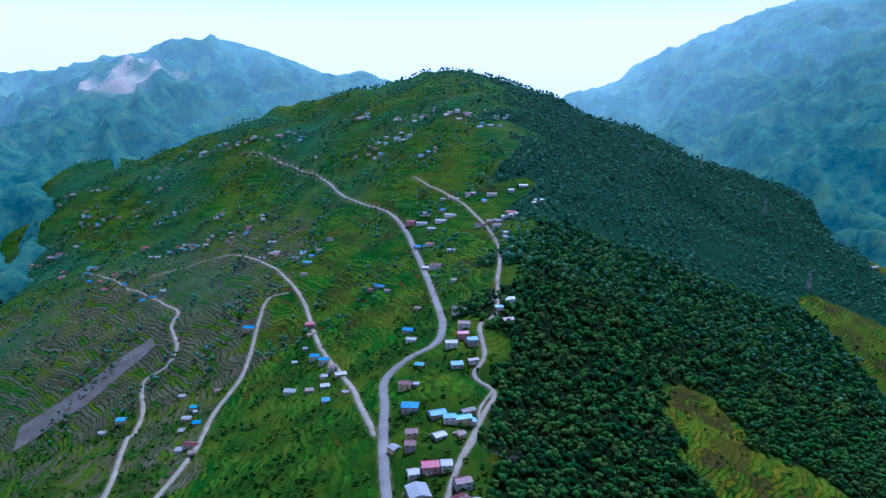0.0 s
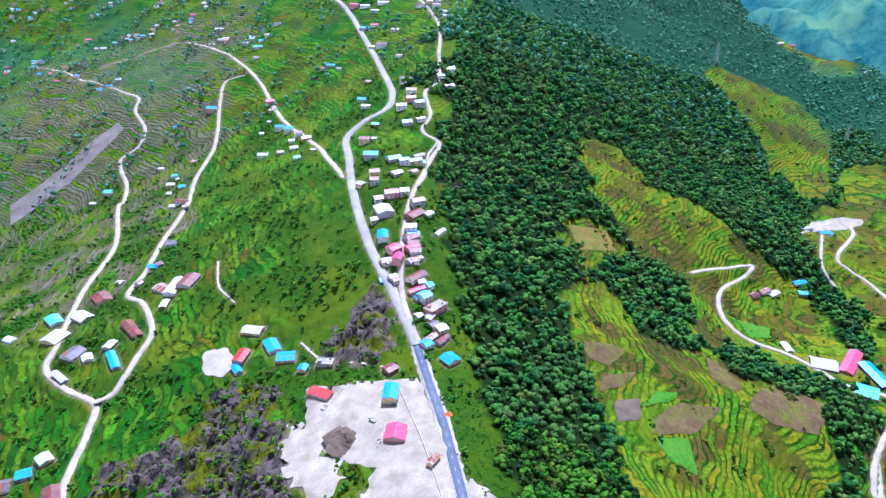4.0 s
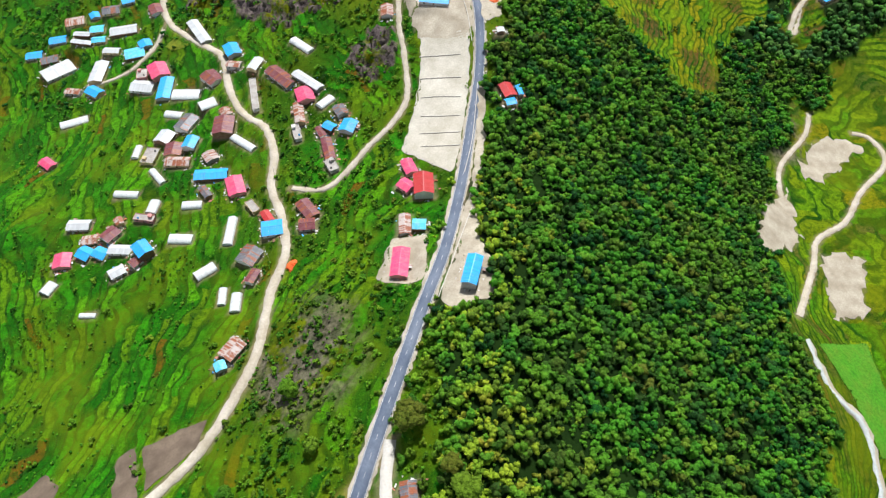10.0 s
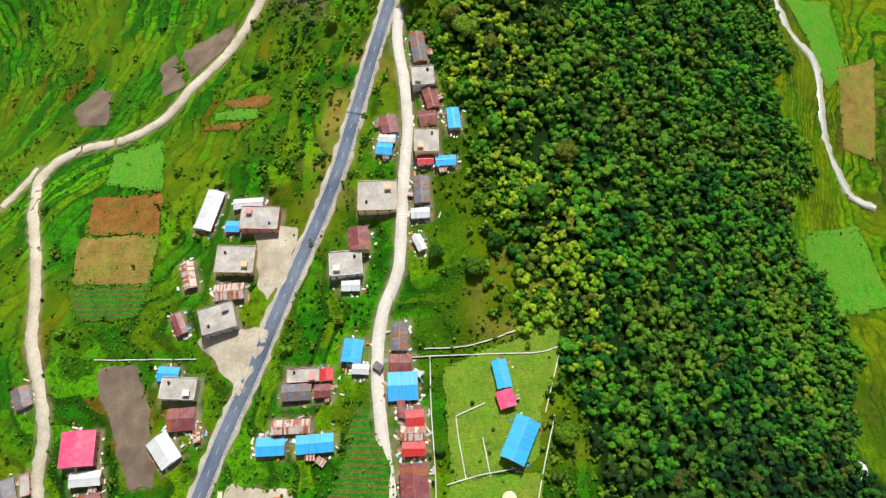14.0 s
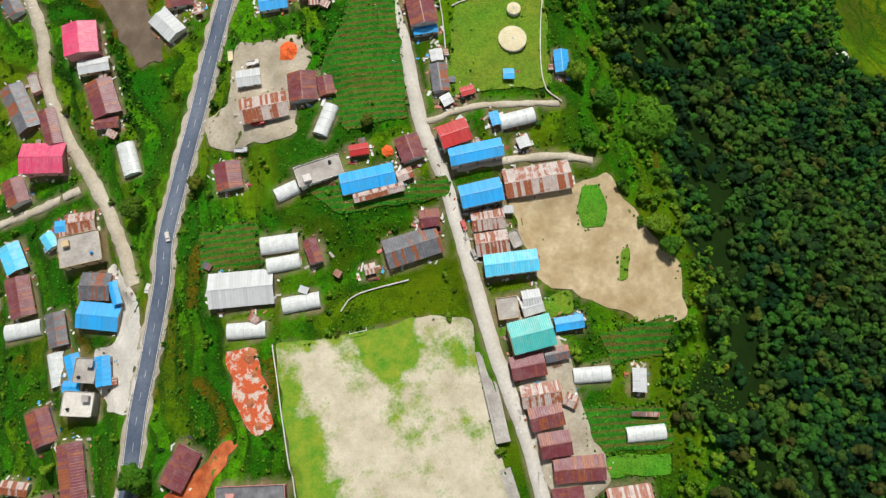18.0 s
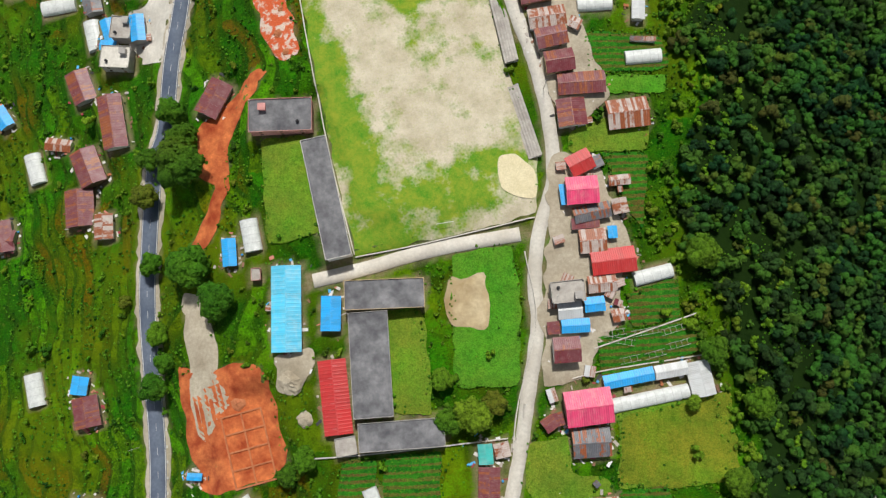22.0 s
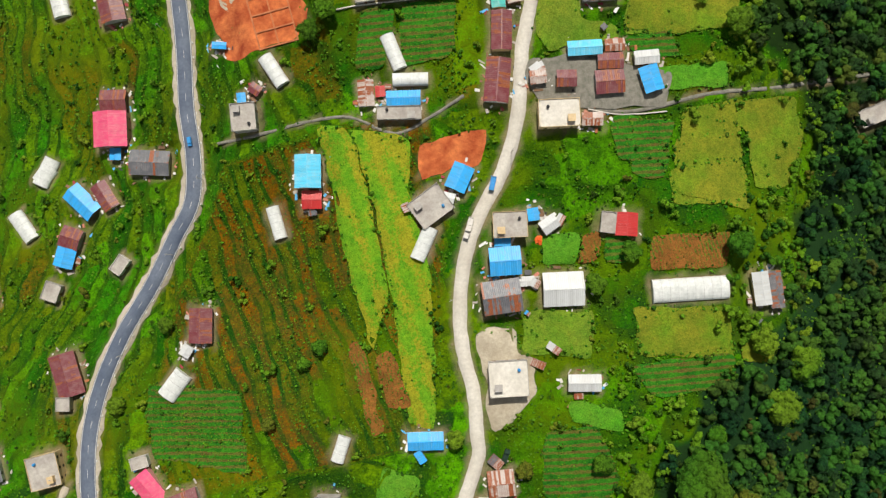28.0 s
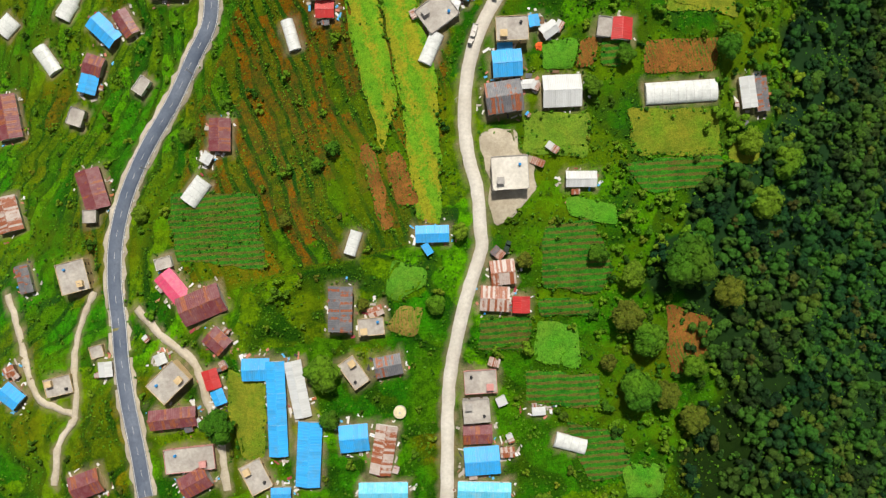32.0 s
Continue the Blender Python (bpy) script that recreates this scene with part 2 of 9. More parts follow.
LONG_STRIPS = cropland("banked_grass_strips", (0.26, 0.27, 0.015), (0.36, 0.32, 0.02), (0.06, 0.26, 0.010), (0.20, 0.38, 0.015), 0.2, 0.035, -6)
TERRACE_EARTH = cropland("tilled_terrace", (0.12, 0.065, 0.038), (0.22, 0.13, 0.08), (0.10, 0.15, 0.014), (0.22, 0.24, 0.02), 0.1, 0.2, 30)
PLOUGHED = cropland("tilled_earth", (0.20, 0.07, 0.018), (0.34, 0.13, 0.03), (0.05, 0.13, 0.014), (0.13, 0.17, 0.02), 0.06, 0.2, -6)
STUBBLE = cropland("stubble", (0.22, 0.13, 0.035), (0.34, 0.22, 0.06), (0.12, 0.19, 0.02), (0.22, 0.26, 0.03), 0.12, 0.2, 8)
CROPS = cropland("crop_rows", (0.13, 0.085, 0.022), (0.12, 0.15, 0.02), (0.010, 0.11, 0.008), (0.05, 0.24, 0.012), 0.24, 0.12, -80)
TERRACED = soil_like("pale_concrete", (0.44, 0.40, 0.31), (0.66, 0.62, 0.52), 0.9, 0.07, 0.05)

ROOFS = {
    "blue": sheet_metal("blue_sheet", (0.025, 0.40, 0.88), (0.10, 0.28, 0.45)),
    "cyan": sheet_metal("pale_blue_sheet", (0.09, 0.58, 0.85), (0.35, 0.55, 0.62)),
    "teal": sheet_metal("teal_sheet", (0.06, 0.46, 0.42), (0.25, 0.45, 0.42)),
    "maroon": sheet_metal("maroon_sheet", (0.17, 0.030, 0.040), (0.27, 0.16, 0.15), 0.1),
    "red": sheet_metal("red_sheet", (0.52, 0.025, 0.025), (0.42, 0.06, 0.05)),
    "pink": sheet_metal("faded_red_sheet", (0.74, 0.055, 0.17), (0.60, 0.22, 0.24), 0.0),
    "rust": sheet_metal("rusty_sheet", (0.50, 0.43, 0.39), (0.26, 0.13, 0.09), 0.55),
    "dark": sheet_metal("dark_sheet", (0.11, 0.115, 0.13), (0.27, 0.26, 0.26), 0.06),
    "white": sheet_metal("white_sheet", (0.60, 0.62, 0.62), (0.46, 0.46, 0.45)),
}
WALLS = [
    soil_like("white_plaster", (0.62, 0.59, 0.54), (0.76, 0.74, 0.70), 1.2, 0.3, 0.02, 0.85),
    soil_like("grey_render", (0.34, 0.32, 0.30), (0.48, 0.46, 0.43), 1.0, 0.3, 0.03, 0.9),
    soil_like("pink_plaster", (0.55, 0.24, 0.22), (0.66, 0.34, 0.31), 1.2, 0.3, 0.02, 0.85),
    soil_like("timber_boards", (0.16, 0.09, 0.05), (0.28, 0.17, 0.10), 2.2, 0.5, 0.05, 0.8),
    soil_like("ochre_plaster", (0.58, 0.42, 0.22), (0.68, 0.53, 0.32), 1.2, 0.3, 0.02, 0.85),
]
SLABS = {
    "slab": soil_like("roof_slab", (0.33, 0.30, 0.27), (0.55, 0.52, 0.47), 0.7, 0.16, 0.03),
    "pale_slab": soil_like("pale_roof_slab", (0.60, 0.57, 0.50), (0.74, 0.71, 0.64), 0.7, 0.16, 0.03),
    "dark_slab": soil_like("stained_roof_slab", (0.09, 0.09, 0.10), (0.27, 0.27, 0.28), 0.5, 0.16, 0.03),
}
ROCKFACE = soil_like("rock_face", (0.035, 0.027, 0.022), (0.19, 0.155, 0.125), 0.5, 0.2, 0.5)
PLASTIC = soil_like("tunnel_film", (0.58, 0.61, 0.59), (0.72, 0.74, 0.72), 0.8, 0.35, 0.04, 0.4)
STEEL = sheet_metal("galvanised_steel", (0.45, 0.46, 0.47), (0.30, 0.28, 0.26))
TIMBER = WALLS[3]
ORANGE = soil_like("orange_tarp", (0.75, 0.10, 0.015), (0.85, 0.18, 0.03), 1.4, 0.4, 0.1, 0.6)
BLUE_PAINT = soil_like("blue_plastic", (0.02, 0.22, 0.55), (0.04, 0.32, 0.70), 1.4, 0.4, 0.02, 0.45)
BLACK = soil_like("black_plastic", (0.02, 0.02, 0.022), (0.045, 0.045, 0.05), 1.4, 0.4, 0.02, 0.5)
BRICK = soil_like("red_brick", (0.38, 0.12, 0.05), (0.55, 0.22, 0.10), 2.0, 0.5, 0.1)
RUBBLE = Mat("brick_rubble", 0.95)
RUBBLE.bump(RUBBLE.noise(1.0, 5, 0.7), 0.6, 1.0)
RUBBLE = RUBBLE.colour(RUBBLE.mix(RUBBLE.ramp(RUBBLE.noise(0.28, 6, 0.7), [(0.50, 0.0), (0.56, 1.0)]), RUBBLE.mix(RUBBLE.noise(0.8, 5, 0.7), (0.75, 0.10, 0.02), (0.40, 0.12, 0.05)), (0.62, 0.50, 0.42)))
LEAF = leafy("leaves", (0.0108, 0.0585, 0.0054), (0.0405, 0.1530, 0.0072), (0.1260, 0.2880, 0.0108), (0.2430, 0.2340, 0.0180))
WOODLEAF = leafy("woodland_leaves", (0.0044, 0.0396, 0.0106), (0.0141, 0.1144, 0.0123), (0.0748, 0.2816, 0.0123), (0.2288, 0.2728, 0.0158))
LIMELEAF = leafy("sunny_leaves", (0.034, 0.134, 0.011), (0.112, 0.314, 0.013), (0.269, 0.448, 0.016), (0.448, 0.336, 0.028))
# darker set of woodland greens for the southern part of the wood
DARKLEAF = leafy("dark_woodland_leaves", (0.0026, 0.0185, 0.0079), (0.0079, 0.0493, 0.0150), (0.0370, 0.1408, 0.0141), (0.1144, 0.1408, 0.0123))
# far hillside greens, paled and blued so the colour carries the distance haze
HAZED_HILL_LEAF = leafy("hazed_hill_leaves", (0.046, 0.182, 0.111), (0.078, 0.260, 0.143), (0.156, 0.364, 0.182), (0.208, 0.364, 0.182))
# ridge wood greens, lightened halfway to the far set to imitate haze
HAZED_UPPER_LEAF = leafy("hazed_upper_leaves", (0.007, 0.062, 0.022), (0.022, 0.131, 0.027), (0.075, 0.250, 0.030), (0.225, 0.300, 0.050))
BUSHLEAF = leafy("shrub_leaves", (0.0072, 0.0540, 0.0054), (0.0270, 0.1530, 0.0072), (0.0990, 0.2970, 0.0108), (0.1800, 0.2520, 0.0180))
BARK = soil_like("bark", (0.07, 0.05, 0.035), (0.14, 0.11, 0.08), 2.5, 0.6, 0.1)
WATER = Mat("stream_water", 0.15, 0.0, 0.5)
WATER = WATER.colour(WATER.mix(WATER.noise(0.8, 4), (0.25, 0.28, 0.26), (0.7, 0.72, 0.7)))
GLASS = Mat("window_glass", 0.08, 0.0, 0.6)
GLASS = GLASS.colour(GLASS.mix(GLASS.rand(), (0.015, 0.02, 0.025), (0.05, 0.07, 0.09)))


# ---- the lie of the land ----
# the ridge, station by station along y: crest x, crest height, half width of the crest,
# fall per metre to the west and to the east, height of the eastern valley
ST_Y = np.array([-1500, -1000, -850, -700, -550, -400, -200, 0, 150, 300, 450, 650, 850, 1100, 1500, 2100, 2800, 3800.0])
CREST_X = np.array([-139, -155, -116, -100, -77, -25, -7, 42, 20, -6, 8, 3, 86, 147, 110, 30, 0, 0])
CREST_Z = np.array([-4.6, -5.3, -1.6, 6.6, 16.2, 17.7, 37.3, 17.2, 32.3, 28.5, 57.2, 80.1, 123, 171.6, 300, 425, 330, 150])
CREST_W = np.array([60, 83, 87, 91, 56, 32, 4, 4, 30, 20, 12, 7, 13, 11, 25, 130, 100, 100])
FALL_W = np.array([0.252, 0.133, 0.348, 0.453, 0.354, 0.175, 0.407, 0.28, 0.396, 0.346, 0.342, 0.411, 0.423, 0.321, 0.369, 0.299, 0.3, 0.3])
FALL_E = np.array([0.6, 0.555, 0.583, 0.553, 0.68, 0.809, 0.664, 0.701, 0.613, 0.357, 0.493, 0.352, 0.469, 0.395, 0.4, 0.4, 0.4, 0.4])
VALLEY_E = np.array([-150.0, -151.0, -152.0, -150.0, -149.0, -158.0, -174.0, -154.0, -158.0, -121.0, -126.0, -158.0, -138.0, -120.0, -60.0, -20.0, 0.0, 0.0])


def station(values, y):
    """A value along the ridge, eased from station to station."""
    m = np.gradient(values, ST_Y)
    i = np.clip(np.searchsorted(ST_Y, y) - 1, 0, len(ST_Y) - 2)
    h = ST_Y[i + 1] - ST_Y[i]
    t = np.clip((y - ST_Y[i]) / h, 0, 1)
    return ((2 * t**3 - 3 * t**2 + 1) * values[i] + (t**3 - 2 * t**2 + t) * h * m[i]
            + (3 * t**2 - 2 * t**3) * values[i + 1] + (t**3 - t**2) * h * m[i + 1])


def soft(v, k):
    """max(v, 0) with a rounded corner k metres wide."""
    return 0.5 * (v + np.sqrt(v * v + k * k))


def base_height(x, y):
    x, y = np.asarray(x, float), np.asarray(y, float)
    d = x - station(CREST_X, y)
    w = station(CREST_W, y)
    z = station(CREST_Z, y) - station(FALL_W, y) * soft(-d - w, 25.0) - station(FALL_E, y) * soft(d - w, 25.0)
    floor_e = station(VALLEY_E, y) + 0.10 * soft(d - 650, 120)
    z = np.where(d > 0, floor_e + soft(z - floor_e, 30.0), z)
    z = -260 + soft(z + 260, 60.0)
    east = 340 + 0.50 * (x - 570) - 0.22 * (4000 - y) - 0.6 * soft(y - 4000, 200)
    top = 515 + 165 * np.exp(-(((x + 1020) / 520) ** 2)) - 0.5 * soft(x + 300, 100)
    west = top - 0.38 * soft(3600 - y, 150) - 0.5 * soft(y - 3600, 150)
    for far in (east - 330, west - 260):
        z = z + soft(far - z, 40.0)
    return z


def wave(x, y, size, seed):
    """Smooth noise from -1 to 1 with bumps of about that size in metres."""
    rng = np.random.RandomState(seed)
    out = np.zeros(np.broadcast(x, y).shape)
    for k in range(6):
        a, f = rng.uniform(0, 2 * math.pi), rng.uniform(0.6, 1.6) * 2 * math.pi / size
        out += np.sin(f * (x * math.cos(a) + y * math.sin(a)) + rng.uniform(0, 6.3) + 1.3 * np.sin(0.6 * f * (y * math.cos(a) - x * math.sin(a)) + k))
    return out / 3.2


def blob(x, y, cx, cy, rx, ry, turn=0.0, edge=0.35):
    """1 inside an uneven oval, 0 outside."""
    a = radians(turn)
    u, v = (x - cx) * math.cos(a) + (y - cy) * math.sin(a), (y - cy) * math.cos(a) - (x - cx) * math.sin(a)
    r = np.sqrt((u / rx) ** 2 + (v / ry) ** 2) + 0.18 * wave(x, y, 0.9 * min(rx, ry) + 4, int(abs(cx) + abs(cy)) % 997)
    return np.clip((1 + edge - r) / (2 * edge) , 0, 1)


def in_outline(x, y, pts):
    """Whether places lie inside a closed outline."""
    inside = np.zeros(np.shape(x), bool)
    for (a, b), (c, d) in zip(pts, pts[1:] + pts[:1]):
        if b != d:
            inside ^= ((b > y) != (d > y)) & (x < (c - a) * (y - b) / (d - b) + a)
    return inside


# where the eastern wood begins, as a line along y, and the clearings in it
WOOD_Y = np.array([-1500, -1090, -1040, -1000, -965, -945, -900, -880, -860, -830, -795, -720, -680, -650, -600, -540, -470, -420, -330, -250, -180, -100, 0, 120, 300, 450, 620, 760, 900, 1100, 1500, 1900.0])
WOOD_X = np.array([-125, -125, -100, -118, -90, -38, -26, -15, -20, -36, -30, -36, -15, -12, 4, 4, -2, -10, -26, -32, -37, -13, 12, 44, 42, 38, 42, 66, 95, 150, 150, 200.0])
CLEARINGS = [
    [(242, 742), (281, 780), (322, 776), (340, 731), (331, 693), (373, 687), (413, 687), (443, 629), (484, 583), (506, 565), (499, 508), (479, 458), (481, 402), (441, 348), (396, 390), (352, 388), (277, 393), (310, 469), (316, 514), (285, 533), (262, 566), (253, 617), (239, 631), (245, 681)],
    [(190, 565), (223, 576), (241, 567), (256, 548), (245, 525), (208, 500), (186, 447), (219, 456), (217, 418), (218, 374), (271, 381), (343, 373), (371, 353), (377, 321), (356, 282), (340, 235), (277, 193), (255, 123), (198, 101), (163, 139), (134, 177), (142, 230), (139, 290), (136, 319), (147, 367), (144, 397), (152, 426), (185, 464), (177, 525)],
    [(604, 1161), (664, 1188), (737, 1207), (817, 1208), (856, 1141), (852, 1070), (795, 984), (719, 854), (669, 835), (647, 848), (665, 900), (628, 900), (653, 961), (640, 1005), (629, 1057), (602, 1101)],
    [(810, 965), (892, 980), (865, 840), (620, 480), (508, 381), (402, 229), (357, 223), (399, 287), (440, 330), (513, 444), (527, 508), (546, 580), (560, 661), (605, 746), (687, 817), (717, 820), (756, 897)],
    [(1080, 1804), (1105, 1719), (1110, 1510), (1100, 1401), (1064, 1341), (985, 1321), (963, 1353), (985, 1443), (955, 1467), (957, 1527)],
]
COPSES = [
    [(249, 527), (268, 543), (314, 537), (323, 508), (287, 419), (245, 387), (241, 433), (238, 476)],
    [(323, 424), (352, 409), (373, 393), (386, 367), (398, 343), (375, 335), (334, 332), (305, 340), (296, 363)],
    [(595, 793), (649, 818), (560, 661), (558, 600), (556, 502), (520, 454), (523, 523), (511, 575), (508, 614), (523, 671)],
]



def wood(x, y):
    """How far a place lies inside the eastern wood (0 to 1)."""
    wx, wy = x + 9 * wave(x, y, 50, 7), y + 9 * wave(x, y, 55, 8)
    lower = np.interp(y, [-1400, -450, -250, -100, 60, 200, 320, 500], [270, 205, 222, 235, 300, 420, 620, 2500])
    edge = np.interp(y, WOOD_Y, WOOD_X) + 8 * wave(x, y, 45, 5) + 3 * wave(x, y, 17, 25) + np.clip((y - 600) / 400, 0, 1) * (70 * wave(x, y, 230, 15) - 20)
    inside = np.clip((x - edge) / 5, 0, 1) * np.clip((lower + 18 * wave(x, y, 90, 6) - x) / 8, 0, 1)
    for pts in CLEARINGS:
        inside = np.where(in_outline(wx, wy, pts), 0, inside)
    for pts in COPSES:
        inside = np.where(in_outline(wx, wy, pts), 1, inside)
    return np.clip(inside, 0, 1)


def farmed(x, y):
    """How far a place is terraced land (0 to 1)."""
    d = x - station(CREST_X, y)
    w = np.clip(d / -12 + 0.5, 0, 1)
    e = np.clip((x - np.interp(y, [-450, -100, 300, 800], [200, 215, 100, 120])) / 20, 0, 1) * (y < 1500)
    gardens = (y < -440) * np.clip((np.interp(y, WOOD_Y, WOOD_X) + 10 - x) / 10, 0, 1)
    return np.maximum(np.maximum(w, e), gardens) * (1 - wood(x, y)) * np.clip((900 - y) / 300, 0, 1)


STEP = 2.8


def strips(x, y):
    """Where the crest is farmed in long narrow strips up and down the ridge (0 to 1)."""
    west, east = np.interp(y, [-1000, -940, -880, -840, -780], [-300, -318, -292, -262, -250]), np.interp(y, [-1000, -940, -880, -840, -780], [-215, -188, -168, -165, -150])
    return np.clip((x - west) / 6, 0, 1) * np.clip((east - x) / 6, 0, 1) * np.clip((y + 965) / 6, 0, 1) * np.clip((-828 - y) / 6, 0, 1)


def land(x, y):
    """The ground's height with terraces and uneven places, and the terrace's number and the way up its riser."""
    z = base_height(x, y)
    far = np.clip((np.hypot(x, y - 100) - 900) / 1500, 0, 1)
    z = z + 1.2 * wave(x, y, 90, 1) + 0.35 * wave(x, y, 23, 2) + 26 * far * wave(x, y, 420, 3) + 9 * far * wave(x, y, 140, 4)
    s = (z + 1.5 * wave(x, y, 60, 9) + 2.2 * wave(x, y, 120, 19) + 0.7 * wave(x, y, 27, 29)) / STEP
    along = strips(x, y)
    s = np.where(along > 0.5, (x + 0.16 * (y + 900) + 2.2 * wave(x, y, 60, 111) + 0.8 * wave(x, y, 17, 112)) / 6.2, s)
    k = np.floor(s)
    f = s - k
    rise = np.clip((f - 0.72) / 0.28, 0, 1)
    flat = (k + 0.25 * f + 0.75 * rise * rise * (3 - 2 * rise)) * STEP - 1.5 * wave(x, y, 60, 9) - 2.2 * wave(x, y, 120, 19) - 0.7 * wave(x, y, 27, 29)
    m = farmed(x, y) * 0.85 * (along < 0.02)
    return z * (1 - m) + flat * m, k, f, s


def spaced(stops):
    """Grid lines: (from, step) pairs, the step growing evenly to the next pair."""
    out = [stops[0][0]]
    for (a, sa), (b, sb) in zip(stops, stops[1:]):
        while out[-1] < b - 0.01:
            t = (out[-1] - a) / (b - a)
            out.append(min(b, out[-1] + sa + (sb - sa) * t))
    return np.array(out)


GX = spaced([(-3600, 140), (-1100, 24), (-440, 4.0), (-390, 2.6), (40, 2.6), (60, 4.5), (140, 4.5), (200, 3.8), (520, 4.4), (900, 14), (1500, 50), (3400, 140)])
GY = spaced([(-1750, 40), (-1180, 4), (-1080, 2.5), (-380, 2.5), (150, 3.2), (700, 4.6), (1300, 12), (2600, 40), (4700, 60)])
XX, YY = np.meshgrid(GX, GY)
ZZ, TERRACE, RISE, STAGE = land(XX, YY)
PAVED = np.zeros_like(ZZ)
ROADBED = np.zeros_like(ZZ)
LEVELLED = np.zeros_like(ZZ)
FIELDS = np.zeros_like(ZZ)


def ground_z(x, y):
    """The height of the finished ground at a place."""
    i = min(max(int(np.searchsorted(GX, x)) - 1, 0), len(GX) - 2)
    j = min(max(int(np.searchsorted(GY, y)) - 1, 0), len(GY) - 2)
    u, v = (x - GX[i]) / (GX[i + 1] - GX[i]), (y - GY[j]) / (GY[j + 1] - GY[j])
    return float((ZZ[j, i] * (1 - u) + ZZ[j, i + 1] * u) * (1 - v) + (ZZ[j + 1, i] * (1 - u) + ZZ[j + 1, i + 1] * u) * v)


def window(x0, x1, y0, y1):
    i0, i1 = np.searchsorted(GX, x0), np.searchsorted(GX, x1)
    j0, j1 = np.searchsorted(GY, y0), np.searchsorted(GY, y1)
    return slice(j0, j1), slice(i0, i1)


def level(cx, cy, hx, hy, turn, z, bank=6.0):
    """Level the ground round a rectangle to the height z, with a bank about it."""
    r = math.hypot(hx, hy) + bank
    w = window(cx - r, cx + r, cy - r, cy + r)
    a = radians(turn)
    dx, dy = XX[w] - cx, YY[w] - cy
    u, v = np.abs(dx * math.cos(a) + dy * math.sin(a)) - hx, np.abs(dy * math.cos(a) - dx * math.sin(a)) - hy
    out = np.maximum(np.maximum(u, v), 0)
    t = np.clip(out / bank, 0, 1)
    t = t * t * (3 - 2 * t)
    t = np.maximum(t, ROADBED[w])
    ZZ[w] = z * (1 - t) + ZZ[w] * t
    LEVELLED[w] = np.maximum(LEVELLED[w], 1 - t)
    PAVED[w] = np.maximum(PAVED[w], 0.95 * np.clip(1 - out / 2.4, 0, 1))


def curve_points(pts, step):
    """Points every few metres along a smooth curve through pts."""
    p = np.array(pts, float)
    q = np.vstack([2 * p[0] - p[1], p, 2 * p[-1] - p[-2]])
    out = []
    for i in range(1, len(q) - 2):
        n = max(1, int(np.hypot(*(q[i + 1] - q[i])) / step))
        for k in range(n):
            t = k / n
            out.append(0.5 * (2 * q[i] + (q[i + 1] - q[i - 1]) * t + (2 * q[i - 1] - 5 * q[i] + 4 * q[i + 1] - q[i + 2]) * t * t
                              + (3 * q[i] - q[i - 1] - 3 * q[i + 1] + q[i + 2]) * t**3))
    out.append(p[-1])
    return np.array(out)


def smooth_line(v, n):
    k = np.ones(2 * n + 1) / (2 * n + 1)
    return np.convolve(np.pad(v, n, mode="edge"), k, "valid")


ROUTES = {}


def route(name, width, pts, verge=1.5, bank=7.0):
    """A road's line: its bed is cut into the ground, and it is kept for the paving."""
    c = curve_points(pts, 3.0)
    z = np.array([ground_z(a, b) for a, b in c])
    z = smooth_line(z, 6 if len(z) > 30 else 2)
    half = width / 2 + verge
    r = half + bank
    near = {}
    for (a, b), h in zip(c, z):
        w = window(a - r, a + r, b - r, b + r)
        d = np.hypot(XX[w] - a, YY[w] - b)
        js, is_ = np.nonzero(d < r)
        for j, i, e in zip(js + w[0].start, is_ + w[1].start, d[js, is_]):
            if (j, i) not in near or near[j, i][0] > e:
                near[j, i] = (e, h)
    OLDBED = ROADBED.copy()
    for (j, i), (e, h) in near.items():
        t = min(max((e - half) / bank, 0), 1)
        t = max(t * t * (3 - 2 * t), OLDBED[j, i])
        ZZ[j, i] = h * (1 - t) + ZZ[j, i] * t
        PAVED[j, i] = max(PAVED[j, i], min(1, max(0, 1 - (e - width / 2) / (verge + 1))))
        ROADBED[j, i] = max(ROADBED[j, i], min(1, max(0, 1 - (e - half) / 3)))
    ROUTES[name] = (c, z, width)


route("main_road_south", 7.0, [(-347, -1041), (-346, -1019), (-346, -991), (-345, -966), (-344, -946), (-339, -926), (-330, -907), (-317, -889), (-300, -872), (-285, -855), (-274, -842), (-269, -824), (-267, -802), (-263, -781), (-260, -762), (-257, -737), (-254, -713), (-250, -694), (-239, -654), (-231, -639), (-222, -609), (-213, -586), (-204, -562), (-199, -542), (-188, -516), (-177, -492), (-167, -468), (-156, -444), (-142, -417), (-129, -389), (-101, -330), (-87, -292)], verge=2.0)
route("main_road_north", 7.0, [(-87, -292), (-72, -250), (-53, -199), (-37, -156), (-22, -117), (-8, -66), (5, -9), (16, 39), (21, 79), (22, 113), (17, 168), (12, 218), (3, 289)])
route("main_road_far", 8.6, [(3, 289), (-12, 354), (-32, 427), (-48, 531), (-55, 626), (-59, 683), (-38, 717), (-9, 736), (0, 768), (-3, 833), (-27, 1007), (-61, 1169), (-94, 1256), (-178, 1372), (-250, 1516), (-285, 1574), (-318, 1613), (-362, 1670), (-444, 1757), (-519, 1824)], verge=1.0)
